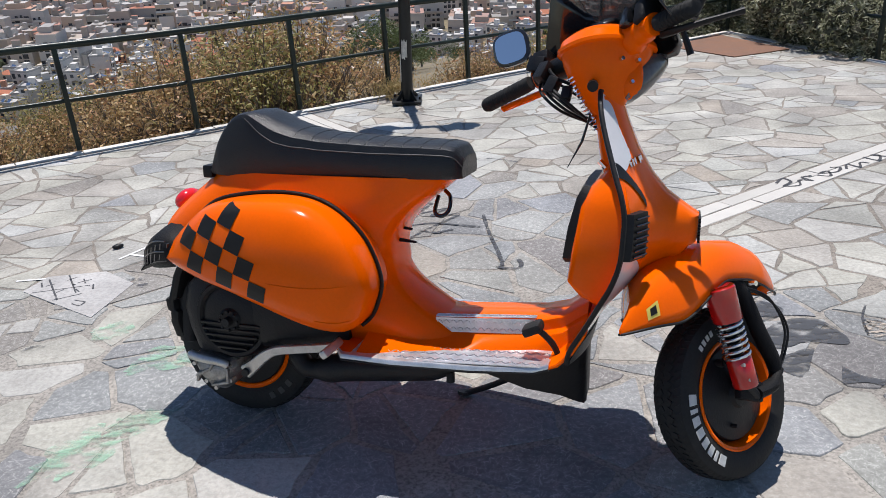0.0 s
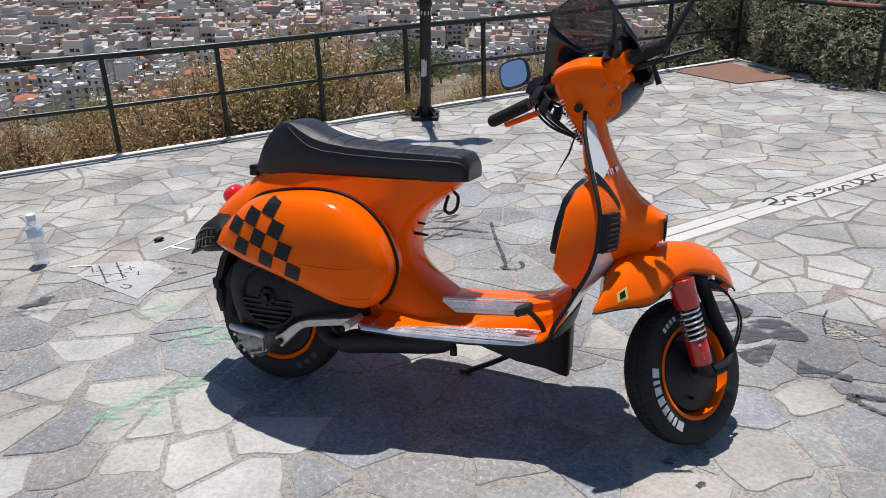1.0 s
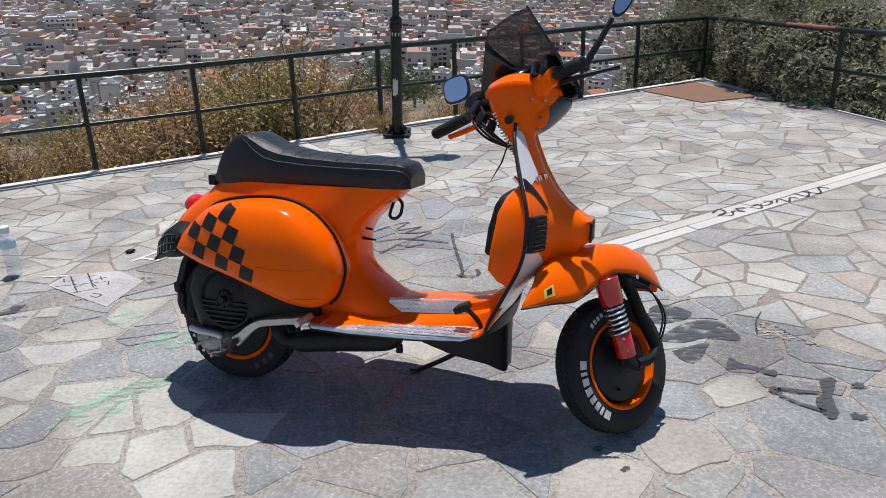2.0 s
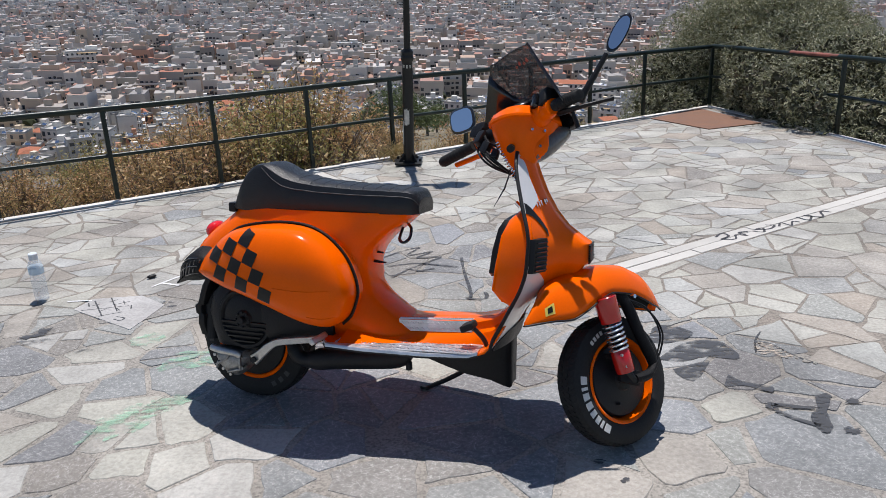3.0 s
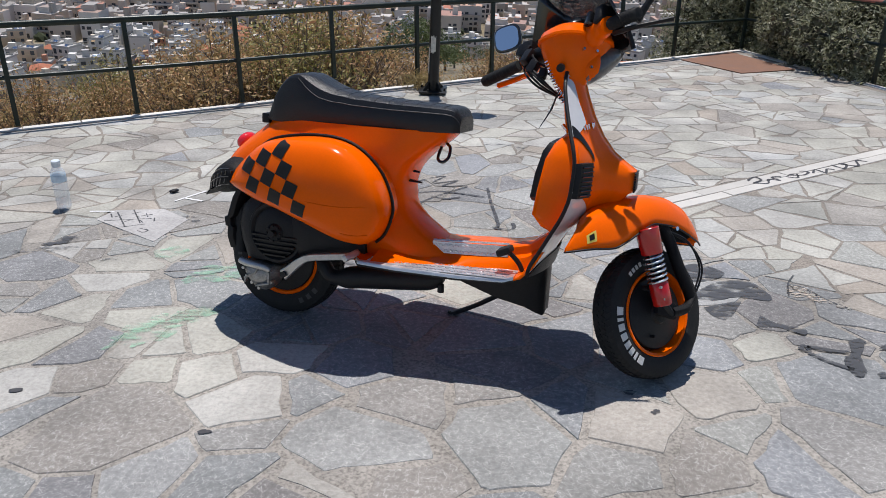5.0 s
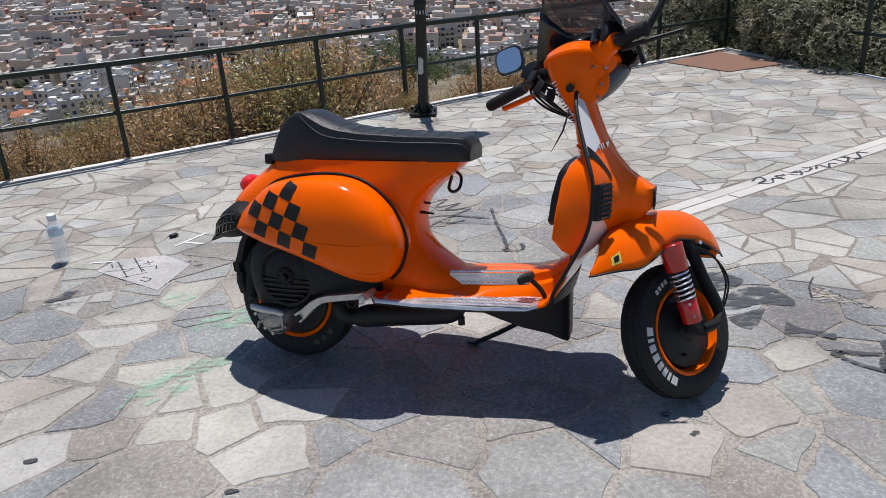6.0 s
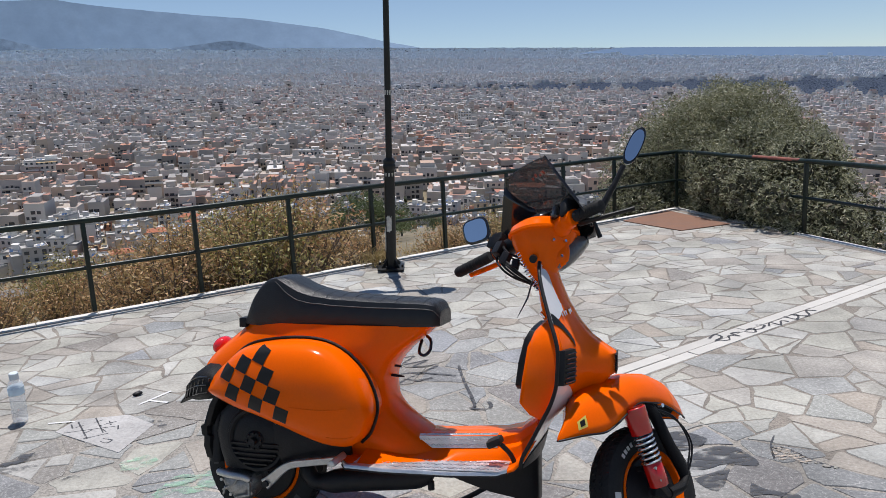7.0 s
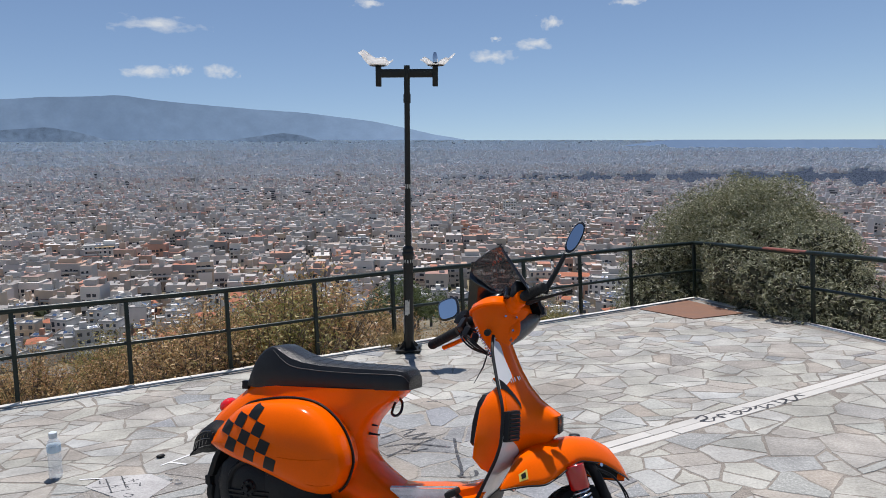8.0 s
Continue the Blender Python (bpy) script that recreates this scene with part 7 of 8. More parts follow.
for x, y, z in ((0.944, -0.083, 1.0), (0.99, -0.089, 1.0), (0.985, -0.068, 0.955)):
    bm = B()
    lathe(bm, [(0.0, -0.004), (0.0045, -0.004), (0.0055, 0.0), (0.0055, 0.006), (0, 0.006)], pose(x, y, z, 0, 0, -12), 10)
    part("head_screw", moved(bm, STEER), CHROME, headset)
bm = B()
lo = []
for x, z0, z1, w in ((0.965, 0.93, 1.0, 0.05), (0.98, 0.918, 1.02, 0.066), (1.0, 0.916, 1.03, 0.074), (1.014, 0.92, 1.036, 0.077), (1.018, 0.925, 1.036, 0.075)):
    lo.append([Vector((x, q.x, q.y)) for q in oval(0, (z0 + z1) / 2, 0, w, (z1 - z0) / 2, 24, 2.6)])
rings(bm, lo)
part("headlamp_bucket", moved(bm, STEER), ORANGE, headset, "orange headlamp bucket")
bm = B()
lo = []
for x, z0, z1, w in ((0.985, 0.915, 0.99, 0.06), (1.02, 0.918, 1.02, 0.074), (1.06, 0.94, 1.045, 0.076), (1.1, 0.972, 1.055, 0.07), (1.13, 1.0, 1.056, 0.058), (1.146, 1.022, 1.046, 0.035)):
    lo.append([Vector((x, q.x, q.y)) for q in oval(0, (z0 + z1) / 2, 0, w, (z1 - z0) / 2, 24, 2.6)])
rings(bm, lo)
part("headlamp", moved(bm, STEER), mat("dark_lens_hood", (0.11, 0.11, 0.112), 0.12, var=0.35, scale=9), headset, "headlamp in a dark smoked hood")
bm = B()
lo = []
for x, z0, z1, w in ((0.93, 1.08, 1.1, 0.05), (0.95, 1.08, 1.112, 0.062), (1.0, 1.08, 1.118, 0.068), (1.05, 1.075, 1.11, 0.065)):
    lo.append([Vector((x, q.x, q.y)) for q in oval(0, (z0 + z1) / 2, 0, w, (z1 - z0) / 2, 20)])
rings(bm, lo)
part("speedometer", moved(bent(bm), STEER), BLACK_GLOSS, headset)
for s in (-1, 1):
    grip = B()
    tube(grip, [(0.925, s * 0.215, 1.028), (0.922, s * 0.225, 1.026), (0.905, s * 0.285, 1.015), (0.886, s * 0.352, 1.003), (0.883, s * 0.362, 1.001)], [0.0185, 0.0195, 0.0185, 0.0195, 0.015], 18)
    g = part("handlebar_grip", moved(bent(grip), STEER), RUBBER, scooter, "black ribbed rubber grip")
    for k in range(9):
        bm = B()
        p = Vector((0.92, s * 0.232, 1.0245)).lerp(Vector((0.8885, s * 0.342, 1.0045)), k / 8)
        d = Vector((-0.0315, s * 0.11, -0.02)).normalized() * 0.003
        tube(bm, [p - d, p + d], 0.0199, 18)
        part("grip_ring", moved(bent(bm), STEER), RUBBER, g)
    bm = B()
    box(bm, (0.05, 0.045, 0.05), pose(0.94, s * 0.172, 1.07, 0, 12, s * 15), 0.008)
    part("switch_block", moved(bent(bm), STEER), BLACK_PLASTIC, scooter)
    bm = B()
    if s > 0:
        tube(bm, smooth_line([(0.975, 0.18, 1.025), (0.995, 0.22, 1.022), (0.985, 0.29, 1.016), (0.955, 0.375, 1.005)], 5), [0.015, 0.014] + [0.0115] * 12 + [0.011, 0.0115], 10, 0.8)
    else:
        tube(bm, smooth_line([(1.0, -0.15, 1.04), (1.0, -0.215, 1.033), (1.038, -0.258, 1.042), (1.091, -0.297, 1.055)], 5), [0.011] * 4 + [0.009] * 6 + [0.0075] * 4 + [0.009, 0.0095], 10, 0.8)
        tube(bm, [(1.01, -0.2, 1.035), (1.03, -0.2, 0.982)], [0.006, 0.008], 8)
    part("hand_lever", moved(bm, STEER), ORANGE if s > 0 else BLACK_PLASTIC, scooter, "orange hand lever" if s > 0 else "black hand lever")
# mirrors
for s, base, neck, mid, half_w, half_h, turn in ((-1, (1.04, -0.205, 1.065), (1.094, -0.279, 1.206), (1.126, -0.3075, 1.27), 0.0245, 0.069, 0), (1, (0.935, 0.2, 1.05), (1.01, 0.3, 1.125), (0.945, 0.31, 1.155), 0.06, 0.052, 1)):
    base, neck, mid = Vector(base), Vector(neck), Vector(mid)
    m_root = B()
    line = smooth_line([base, base.lerp(neck, 0.2) + Vector((0, 0, 0.004)), base.lerp(neck, 0.6), neck], 6)
    tube(m_root, line, [0.0115 - 0.0035 * k / 18 + (0.0012 if k % 2 and k < 13 else 0.0) for k in range(19)], 12)
    arm = part("mirror_arm", moved(m_root if s < 0 else bent(m_root), STEER), BLACK_PLASTIC, scooter, "black ribbed mirror arm")
    face = Vector((-0.95, -0.25, 0.1)).normalized()
    if s < 0:
        face = Vector((-0.684, -0.729, 0.008)).normalized()
    upv = Vector((0, 0, 1))
    if s < 0:
        upv = (mid - neck).normalized()
    rt = upv.cross(face).normalized()
    upv = face.cross(rt)

    def blade(scale, depth):
        out = []
        for k in range(28):
            a = 2 * math.pi * k / 28
            c, n = math.cos(a), math.sin(a)
            x = half_w * scale * math.copysign(abs(c) ** (0.95 if s < 0 else 0.62), c)
            y = half_h * scale * math.copysign(abs(n) ** (0.8 if s < 0 else 0.62), n)
            out.append(mid + rt * (x - (0.06 if s < 0 else 0.22) * y) + upv * y + face * depth)
        return out

    bm = B()
    rings(bm, [blade(0.3, -0.026), blade(0.75, -0.021), blade(0.97, -0.008), blade(1.0, 0.0), blade(0.95, 0.002)])
    shell = part("mirror_shell", moved(bm if s < 0 else bent(bm), STEER), BLACK_GLOSS, arm, "black mirror shell")
    bm = B()
    rings(bm, [blade(0.84, 0.0015), blade(0.84, 0.0035)])
    part("mirror_pane", moved(bm if s < 0 else bent(bm), STEER), MIRROR, arm, "silvered mirror glass", smooth=False)
# smoked fly screen with a black lower fairing
bm = B()


def screen(u, v):
    """u across from -1 to 1, v from the foot to the top: a flat middle between wings folded back."""
    y = u * (0.19 - 0.09 * v)
    return Vector((1.1 - 0.16 * v - 1.3 * max(0.0, abs(y) - 0.092), y, 1.1 + 0.19 * v - 0.01 * u * u))


def fold(v):
    return min(1.0, 0.092 / (0.19 - 0.09 * v))


def across(v, k=1.0):
    c = fold(v)
    return [-k, -(c + 0.7 * (k - c)), -(c + 0.3 * (k - c)), -c, -0.66 * c, -0.33 * c, 0, 0.33 * c, 0.66 * c, c, c + 0.3 * (k - c), c + 0.7 * (k - c), k]


lo = []
for j in range(11):
    v = 0.1 + 0.9 * j / 10
    lo.append([screen(u, v) for u in across(v)])
rings(bm, lo, closed=False)
pane = part("fly_screen", moved(bm, STEER), SMOKE, scooter, "smoked fly screen over the headlamp")
pane.data.polygons.foreach_set("use_smooth", [False] * len(pane.data.polygons))
sol = pane.modifiers.new("thickness", "SOLIDIFY")
sol.thickness = 0.003
bm = B()
lo = []
for j in range(8):
    row = []
    for u in across(0.1, 1.06):
        top, foot = 0.3 + 0.2 * abs(u) + 0.9 * max(0.0, abs(u) - 0.6), -0.3 + 0.3 * max(0.0, abs(u) - 0.35)
        v = foot + (top - foot) * j / 7
        row.append(screen(u, v) + Vector((0.005, 0, -0.02 * max(0.0, abs(u) - 0.5))))
    lo.append(row)
rings(bm, lo, closed=False)
fair = part("screen_fairing", moved(bm, STEER), BLACK_GLOSS, pane, "gloss black screen fairing")
sol = fair.modifiers.new("thickness", "SOLIDIFY")
sol.thickness = 0.004
for s in (-1, 1):
    bm = B()
    tube(bm, [screen(s * 0.99, 0.05 + 0.95 * k / 10) for k in range(11)], 0.0035, 8)
    part("screen_edge", moved(bm, STEER), BLACK_GLOSS, pane)
    bm = B()
    tube(bm, [screen(s * fold(v), v) + Vector((-0.003, 0, 0)) for v in [0.25 + 0.07 * k for k in range(10)]], 0.0016, 6)
    part("screen_fold", moved(bm, STEER), BLACK_GLOSS, pane)
bm = B()
tube(bm, [screen(-1 + k / 6, 1.0) for k in range(13)], 0.0028, 8)
part("screen_edge", moved(bm, STEER), BLACK_GLOSS, pane)
# a red reflection on the screen, put into colour as plain bars
bm = B()
for k in range(4):
    a = screen(-0.4 + 0.16 * k, 0.8 - 0.02 * (k % 2)) + Vector((-0.0045, 0, 0))
    box(bm, (0.001, 0.009, 0.008 if k % 2 else 0.012), Matrix.Translation(a) @ pose(0, 0, 0, 14 * (k - 2), -38, 0))
part("reflection_bars", moved(bm, STEER), mat("reflection_red", (0.4, 0.09, 0.06), 0.6, var=0.3), pane, "red bars painted for a reflection on the screen", smooth=False)["kind"] = "stuff"
# cables between head and body
for y0, x1, y1 in ((0.06, 0.965, 0.05), (0.075, 0.955, 0.03), (0.05, 0.96, 0.0), (0.09, 0.95, 0.07)):
    bm = B()
    tube(bm, smooth_line([STEER @ Vector((0.93, y0 + 0.08, 1.03)), STEER @ Vector((0.89, y0 + 0.05, 0.98)), STEER @ Vector((0.905, y0, 0.92)), Vector((x1, y1, 0.86)), Vector((x1 + 0.04, y1, 0.8))], 6), 0.0038, 8)
    part("control_cable", bm, BLACK_PLASTIC, scooter)
bm = B()
q0, q1 = STEER @ Vector((0.89, 0.03, 0.985)), Vector((0.96, -0.02, 0.86))
d = (q1 - q0).normalized()
e1 = d.cross(Vector((0, 1, 0))).normalized()
e2 = d.cross(e1)
tube(bm, [q0.lerp(q1, k / 120) + e1 * 0.009 * math.cos(k / 120 * 2 * math.pi * 14) + e2 * 0.009 * math.sin(k / 120 * 2 * math.pi * 14) for k in range(121)], 0.0022, 6)
part("cable_spring", bm, CHROME, scooter)
bm = B()
tube(bm, [(0.955, 0.1, 1.045), (0.945, 0.15, 1.04), (0.93, 0.2, 1.032)], [0.03, 0.028, 0.024], 16)
perch = part("lever_perch", moved(bm, STEER), BLACK_PLASTIC, scooter, "black lever perch with its cables")
for size, at, turn in (((0.045, 0.05, 0.04), (0.925, 0.175, 1.06), (20, 10, 15)), ((0.03, 0.035, 0.05), (0.905, 0.14, 1.03), (10, 30, 5)), ((0.026, 0.03, 0.04), (0.895, 0.1, 0.985), (30, 10, 20)), ((0.022, 0.024, 0.036), (0.905, 0.065, 0.955), (12, 25, 40)), ((0.02, 0.03, 0.024), (0.915, 0.135, 0.985), (40, 0, 10))):
    bm = B()
    box(bm, size, pose(*at, *turn), 0.005)
    part("connector", moved(bm, STEER), BLACK_PLASTIC, perch)
for k, (y, low, back) in enumerate(((0.18, 0.99, 0.905), (0.14, 0.98, 0.9))):
    bm = B()
    tube(bm, smooth_line([(0.935, y, 1.06), (back + 0.01, y - 0.015, 1.035), (back, y - 0.05, low + 0.02), (back + 0.02, y - 0.09, low - 0.01), (0.94, 0.03, 0.925 + 0.008 * k)], 5), 0.0034 + 0.001 * (k % 2), 7)
    part("loom_cable", moved(bm, STEER), BLACK_PLASTIC, perch)

# ---- small things on the terrace ----
MARK_Z = 0.0022


def stroke(name, label, lines, width, material, category="graffiti"):
    """Flat painted strokes on the stones."""
    bm = B()
    for pts in lines:
        pts = smooth_line([(x, y, 0) for x, y in pts], 6) if len(pts) > 2 else [Vector((x, y, 0)) for x, y in pts]
        lo = []
        for i, p in enumerate(pts):
            d = pts[min(i + 1, len(pts) - 1)] - pts[max(i - 1, 0)]
            s = Vector((d.y, -d.x, 0)).normalized() * width * (0.75 + 0.35 * noise.noise((p.x * 30, p.y * 30, 1)))
            lo.append([p - s + Vector((0, 0, MARK_Z)), p + s + Vector((0, 0, MARK_Z))])
        rings(bm, lo, closed=False)
    return tagged(part(name, bm, material, None, "", False), label, category)


def blot(name, label, centre, rx, ry, turn, material, seed, category="stain", ragged=0.35):
    """A ragged flat stain."""
    bm = B()
    vs = []
    for k in range(40):
        a = 2 * math.pi * k / 40
        r = 1 + ragged * noise.fractal((math.cos(a) * 1.6, math.sin(a) * 1.6, seed), 0.8, 2, 4) * 2
        x, y = rx * r * math.cos(a), ry * r * math.sin(a)
        c, s = math.cos(turn), math.sin(turn)
        vs.append(bm.verts.new((centre[0] + x * c - y * s, centre[1] + x * s + y * c, MARK_Z - 0.0005)))
    bm.faces.new(vs)
    return tagged(part(name, bm, material, None, "", False), label, category)


def thin_paint(name, col, cover, scale, most=1.0):
    """Worn paint that lets the stone show through in specks."""
    m = mat(name, col, 0.75, var=0.3, scale=scale, bump=0.0)
    n, l = m.node_tree.nodes, m.node_tree.links
    no, mr, tr, mx = n.new("ShaderNodeTexNoise"), n.new("ShaderNodeMapRange"), n.new("ShaderNodeBsdfTransparent"), n.new("ShaderNodeMixShader")
    tc = n.new("ShaderNodeTexCoord")
    no.inputs["Scale"].default_value, no.inputs["Detail"].default_value = scale * 2, 6
    run = n.new("ShaderNodeMapping")
    run.inputs["Rotation"].default_value, run.inputs["Scale"].default_value = (0, 0, -0.5), (0.6, 1.4, 1.0)
    l.new(tc.outputs["Object"], run.inputs["Vector"])
    l.new(run.outputs[0], no.inputs["Vector"])
    mr.inputs[1].default_value, mr.inputs[2].default_value = 0.68 - cover * 0.4, 0.9 - cover * 0.4
    mr.inputs[4].default_value = most
    l.new(no.outputs[0], mr.inputs[0])
    l.new(mr.outputs[0], mx.inputs[0])
    l.new(tr.outputs[0], mx.inputs[1])
    l.new(n["Principled BSDF"].outputs[0], mx.inputs[2])
    l.new(mx.outputs[0], n["Material Output"].inputs[0])
    return m


WORN_INK = thin_paint("worn_black_spray", (0.05, 0.052, 0.06), 0.85, 18)
WORN_SMEAR = thin_paint("worn_blue_grey_paint", (0.05, 0.054, 0.063), 0.9, 13, 0.9)
WORN_SIGN = thin_paint("worn_sign_paint", (0.05, 0.053, 0.06), 0.97, 22, 0.92)
CRUMBLED = thin_paint("crumbled_pale_bedding", (0.4, 0.34, 0.28), 0.62, 34)
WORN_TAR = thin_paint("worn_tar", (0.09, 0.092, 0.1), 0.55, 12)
WORN_GREEN = thin_paint("worn_green_spray", (0.3, 0.54, 0.38), 0.68, 12, 0.5)

stroke("graffiti", "black sprayed scribble on the grey paving", [[(-0.25, 3.57), (-0.16, 3.67), (-0.05, 3.74), (-0.11, 3.6), (0.03, 3.65), (-0.05, 3.55), (0.09, 3.56), (-0.01, 3.44), (-0.17, 3.24)], [(-0.21, 3.41), (-0.04, 3.45), (0.19, 3.37)], [(-0.1, 3.36), (-0.02, 3.33), (0.06, 3.36)]], 0.011, WORN_INK)
stroke("graffiti", "black sprayed hook-shaped line on the paving", [[(0.21, 3.53), (0.23, 3.29), (0.27, 2.96), (0.25, 2.91), (0.33, 2.89), (0.35, 2.93), (0.34, 2.98)]], 0.012, WORN_INK)
stroke("graffiti", "black scrawl written along the marble strip", [[(x - 0.04, y + 0.125) for x, y in ln] for ln in [[(1.78, 3.65), (1.84, 3.72), (1.86, 3.66), (1.8, 3.6), (1.88, 3.6), (1.91, 3.68), (1.97, 3.66), (1.94, 3.72), (2.0, 3.74)], [(2.03, 3.74), (2.09, 3.72), (2.11, 3.8), (2.06, 3.77), (2.15, 3.78), (2.2, 3.85), (2.15, 3.86)], [(2.22, 3.82), (2.26, 3.9), (2.3, 3.84), (2.34, 3.92), (2.38, 3.9)], [(2.4, 4.01), (2.45, 3.94), (2.5, 4.03), (2.46, 4.04), (2.56, 4.0), (2.6, 4.12), (2.66, 4.1)]]], 0.0095, INK)
stroke("graffiti", "tic-tac-toe grid drawn in marker on a pale stone", [[(-1.72, 3.0), (-1.58, 2.79)], [(-1.65, 3.04), (-1.53, 2.85)], [(-1.73, 2.87), (-1.5, 2.92)], [(-1.6, 2.79), (-1.5, 2.84)], [(-1.7, 2.93), (-1.67, 2.95)], [(-1.6, 2.95), (-1.57, 2.93)], [(-1.62, 2.86), (-1.6, 2.89)], [(-1.74, 2.97), (-1.71, 2.92)], [(-1.56, 2.99), (-1.53, 2.94)], [(-1.57, 2.95), (-1.52, 2.98)], [(-1.55, 2.89), (-1.52, 2.86)], [(-1.63, 2.98), (-1.6, 3.01)], [(-1.49, 2.93), (-1.47, 2.88)], [(-1.5, 2.78), (-1.45, 2.76), (-1.46, 2.73), (-1.5, 2.75)]], 0.0048, WORN_SIGN)


def patch(name, label, outline, material, category="graffiti"):
    """A flat painted patch with a rounded, slightly ragged outline."""
    line = smooth_line([(x, y, 0) for x, y in outline + outline[:1]], 5)[:-1]
    bm = B()
    ring = []
    for p in line:
        w = 0.006 * noise.noise((p.x * 45, p.y * 45, 4))
        ring.append(bm.verts.new((p.x + w, p.y - w, MARK_Z)))
    bm.faces.new(ring)
    bmesh.ops.triangulate(bm, faces=bm.faces[:])
    bmesh.ops.recalc_face_normals(bm, faces=bm.faces[:])
    return tagged(part(name, bm, material, None, "", False), label, category)


patch("graffiti", "broad black painted patch on the grey paving", [(1.02, 2.36), (1.09, 2.51), (1.17, 2.52), (1.24, 2.43), (1.12, 2.35)], WORN_SMEAR)
patch("graffiti", "broad black painted stroke on the grey paving", [(1.03, 2.2), (1.16, 2.33), (1.28, 2.37), (1.34, 2.33), (1.36, 2.19), (1.23, 2.21), (1.13, 2.18)], WORN_SMEAR)
patch("graffiti", "black painted foot of a worn stroke", [(1.07, 2.11), (1.16, 2.15), (1.23, 2.17), (1.14, 2.02), (1.09, 2.04)], WORN_SMEAR)
patch("graffiti", "short black painted stroke with a blunt end", [(1.27, 2.06), (1.31, 2.0), (1.4, 1.96), (1.38, 1.92), (1.3, 1.97), (1.23, 1.97)], WORN_SMEAR)
patch("graffiti", "forked head of a black painted sign", [(1.52, 1.88), (1.56, 1.9), (1.58, 1.88), (1.52, 1.77), (1.49, 1.66), (1.45, 1.65), (1.45, 1.74), (1.5, 1.81)], WORN_SIGN)
stroke("graffiti", "two black painted arms and a ring on the grey paving", [[(1.36, 1.83), (1.43, 1.81), (1.49, 1.8)], [(1.35, 1.79), (1.39, 1.74), (1.46, 1.685)], [(1.365, 1.82), (1.35, 1.838), (1.335, 1.82), (1.35, 1.802), (1.365, 1.82)]], 0.013, WORN_SIGN)
for k, (c, rx, ry, t, m, nm) in enumerate([                                           ((1.645, 1.84), 0.026, 0.017, 0.3, WORN_SIGN, "round black paint blot"), ((1.555, 1.655), 0.028, 0.018, 0.3, WORN_SIGN, "round black paint blot"), ((0.75, 1.4), 0.015, 0.011, 0.4, WORN_INK, "small black mark on a pale stone"), ((0.69, 1.5), 0.022, 0.012, 0.2, WORN_INK, "small black mark on the paving"),
                                           ((-1.27, 1.38), 0.022, 0.013, 0.2, INK, "oily dark spot on a stone"), ((-0.59, 1.21), 0.02, 0.01, 0.1, INK, "chewing gum black with dirt"), ((-1.47, 2.4), 0.05, 0.02, 0.3, WORN_TAR, "faint dark stain on the paving"), ((-1.8, 2.6), 0.07, 0.035, 0.9, WORN_SMEAR, "dark smear across a joint"),
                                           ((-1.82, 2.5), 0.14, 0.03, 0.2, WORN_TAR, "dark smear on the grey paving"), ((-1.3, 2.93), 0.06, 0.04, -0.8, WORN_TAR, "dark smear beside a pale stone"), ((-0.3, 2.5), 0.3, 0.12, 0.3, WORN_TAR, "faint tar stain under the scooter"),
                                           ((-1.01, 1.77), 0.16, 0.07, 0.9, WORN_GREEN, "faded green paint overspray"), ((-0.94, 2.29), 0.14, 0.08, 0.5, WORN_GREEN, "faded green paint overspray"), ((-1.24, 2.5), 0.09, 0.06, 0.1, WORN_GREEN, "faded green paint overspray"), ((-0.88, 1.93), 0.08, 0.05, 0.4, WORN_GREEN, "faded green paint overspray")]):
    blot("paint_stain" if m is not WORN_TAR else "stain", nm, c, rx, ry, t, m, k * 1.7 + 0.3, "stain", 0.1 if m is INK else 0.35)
# a pale smooth stone that carries the grid
bm = B()
pts = [Vector((x, y, 0)) for x, y in ((-1.78, 2.89), (-1.74, 3.03), (-1.49, 3.06), (-1.31, 2.92), (-1.36, 2.62))][::-1]
rings(bm, [[p + Vector((0, 0, z)) for p in pts] for z in (-0.02, 0.0018)])
part("flagstone", bm, stone_mat("pale_flag", (0.45, 0.445, 0.44), 0.3, False, 0.2), terrace, "pale smooth flagstone", False)
# broken edge where two pavings meet
patch("crumbled_bedding", "pale crumbled bedding in a broken paving edge", [(1.46, 2.33), (1.52, 2.33), (1.57, 2.22), (1.55, 2.18), (1.49, 2.22), (1.44, 2.23)], CRUMBLED, "crack")
for k in range(14):
    t = k / 13
    p = Vector((lerp([(0, 1.47), (0.6, 1.55), (1, 1.63)], t), lerp([(0, 2.33), (0.6, 2.2), (1, 2.13)], t), 0)) + Vector((rnd.gauss(0, 0.012), rnd.gauss(0, 0.012), 0))
    bm = B()
    r = rnd.uniform(0.004, 0.01)
    bmesh.ops.create_icosphere(bm, subdivisions=1, radius=r, matrix=Matrix.Translation(p + Vector((0, 0, r * 0.2))) @ Matrix.Rotation(rnd.uniform(0, 3), 4, "Z") @ Matrix.Diagonal((1.5, 1, 0.5, 1)))
    for v in bm.verts:
        v.co += Vector((rnd.gauss(0, 1), rnd.gauss(0, 1), rnd.gauss(0, 0.5))) * r * 0.18
    tagged(part("stone_chip", bm, rnd.choice((STONES[0][0], MORTAR)), None, "", False), "loose stone chip along the broken joint", "stone chip", group="chips along the broken joint")
stroke("crack", "dark open crack along the broken joint", [[(1.53, 2.44), (1.475, 2.35), (1.44, 2.24)], [(1.475, 2.34), (1.53, 2.31), (1.575, 2.21), (1.64, 2.13)]], 0.0055, WORN_SIGN, "crack")
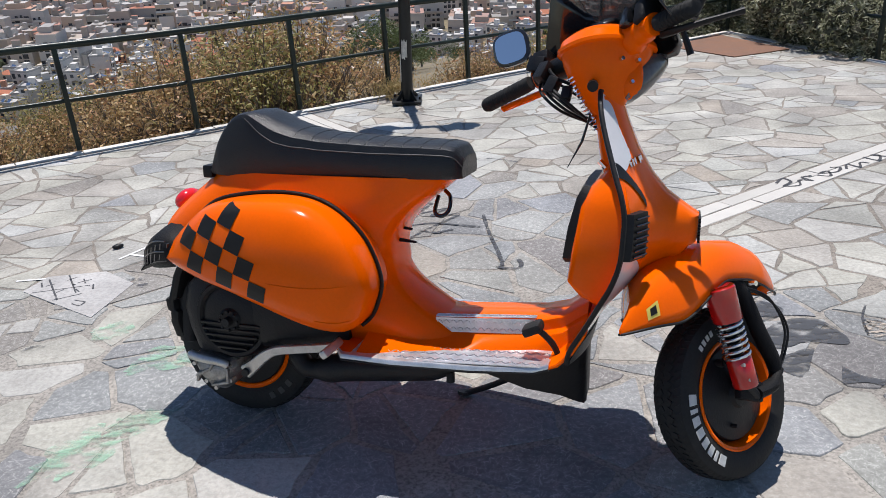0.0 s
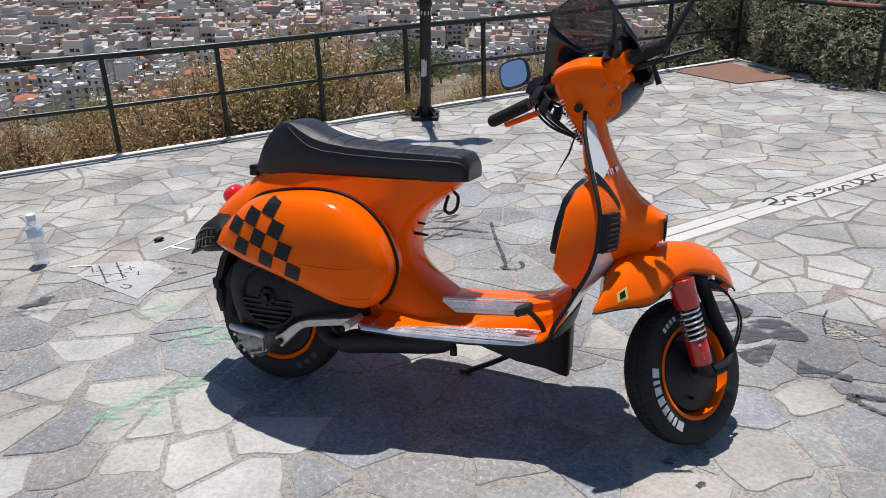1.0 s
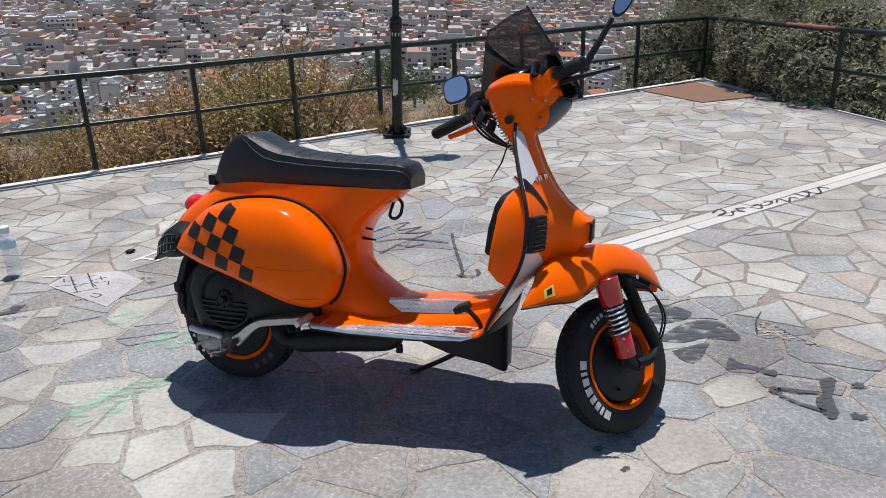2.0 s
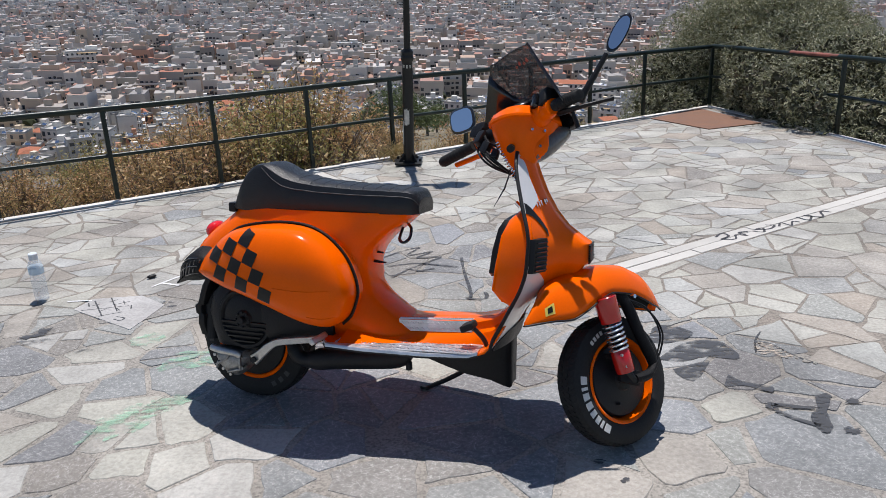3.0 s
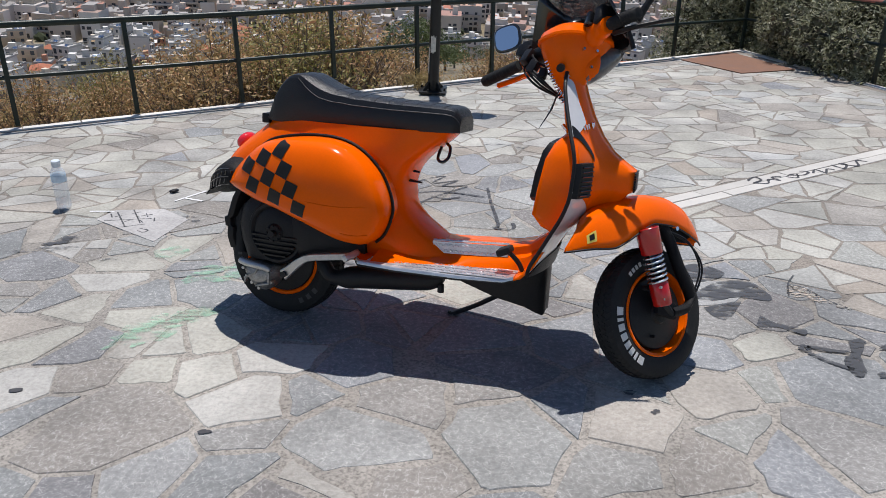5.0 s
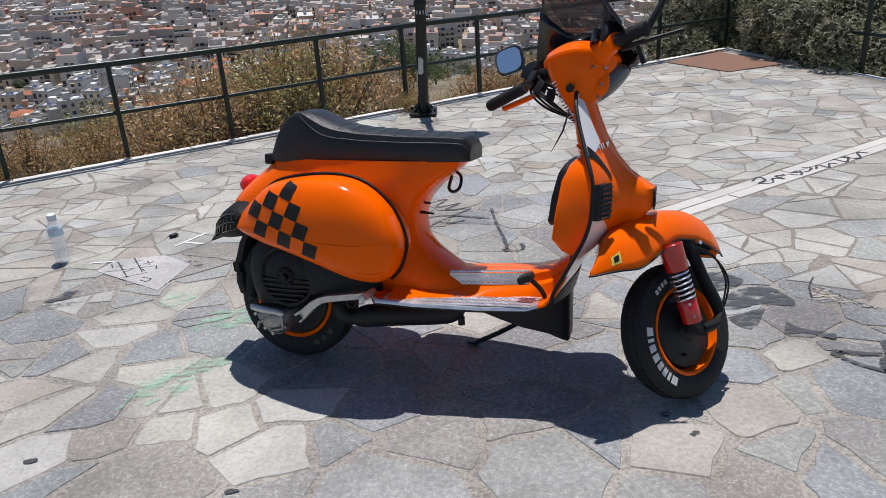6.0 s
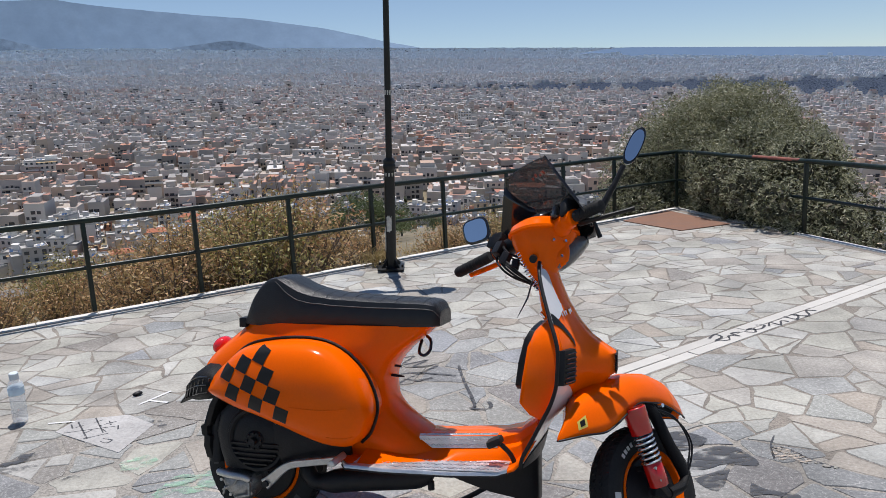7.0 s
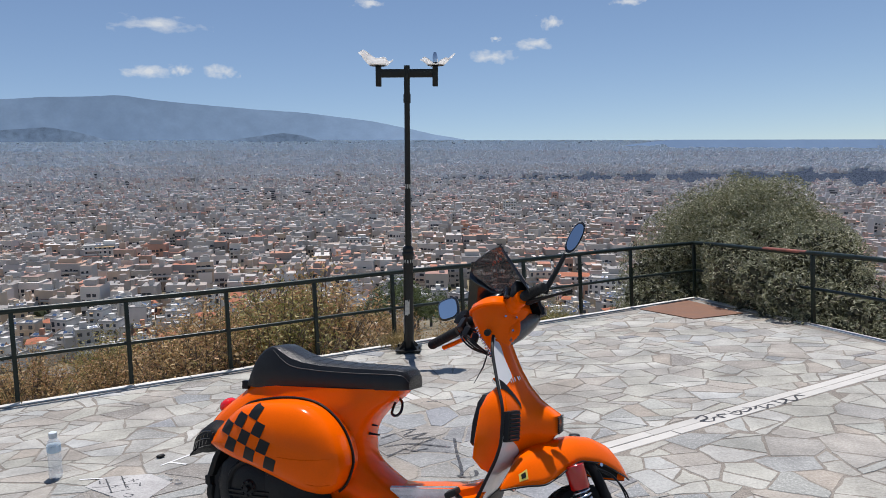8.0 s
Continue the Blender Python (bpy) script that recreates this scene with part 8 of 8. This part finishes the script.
stroke("crack", "crumbled brown joint across the paving", [[(-0.3, 4.22), (-0.14, 4.3), (0.0, 4.39), (0.1, 4.4), (0.25, 4.5), (0.45, 4.4)]], 0.014, WORN_TAR, "crack")
# litter
stroke("paper_strip", "white torn paper strip lying on the paving", [[(-1.49, 3.19), (-1.38, 3.37)], [(-1.45, 3.24), (-1.34, 3.2)]], 0.012, TAPE, "litter")
stroke("paper_strip", "white torn paper strip lying on the paving", [[(-1.87, 3.0), (-1.74, 3.01)]], 0.01, TAPE, "litter")
bm = B()
bmesh.ops.create_uvsphere(bm, u_segments=10, v_segments=6, radius=0.022, matrix=pose(-1.55, 3.33, 0.011, 0, 0, 40) @ Matrix.Diagonal((1.3, 0.7, 0.5, 1)))
tagged(part("litter_scrap", bm, BLACK_PLASTIC), "crumpled black scrap on the paving", "litter")
bm = B()
bmesh.ops.create_icosphere(bm, subdivisions=2, radius=0.03, matrix=pose(0.94, 3.5, 0.008) @ Matrix.Diagonal((1.2, 1, 0.3, 1)))
tagged(part("litter_scrap", bm, BLACK_PLASTIC), "black scrap beside the marble strip", "litter")
# water bottle
bottle = thing("water_bottle", "clear plastic water bottle standing upright on the paving", "bottle", Matrix.Translation((-2.04, 3.06, 0.0)) @ Matrix((EAST, AHEAD, UPRIGHT)).transposed().to_4x4() @ Matrix.Diagonal((0.98, 0.98, 0.91, 1)))
prof = [(0.0, 0.002), (0.03, 0.001), (0.036, 0.006), (0.037, 0.02)]
for k in range(9):
    z = 0.03 + 0.016 * k
    prof += [(0.0375, z), (0.0355, z + 0.008)]
prof += [(0.0375, 0.176), (0.0375, 0.21), (0.036, 0.222), (0.031, 0.236), (0.022, 0.248), (0.019, 0.252), (0.019, 0.28), (0.0, 0.281)]
part("body", lathe(B(), prof, pose(0, 0, 0, 90, 0, 0) @ Matrix.Diagonal((1, 1, 1, 1)), 28), PET, bottle, "ribbed clear plastic body")
part("label_band", lathe(B(), [(0.038, 0.168), (0.0384, 0.17), (0.0384, 0.208), (0.038, 0.21)], pose(0, 0, 0, 90, 0, 0), 28), leaf_mat("bottle_label", [(0.66, 0.74, 0.8), (0.68, 0.76, 0.82)], 0.5, 0.6), bottle, "pale blue label")
part("cap", lathe(B(), [(0.0, 0.256), (0.0225, 0.256), (0.0225, 0.288), (0.02, 0.291), (0, 0.291)], pose(0, 0, 0, 90, 0, 0), 20), CAPBLUE, bottle, "pale blue cap")
add_stones()
add_strips()
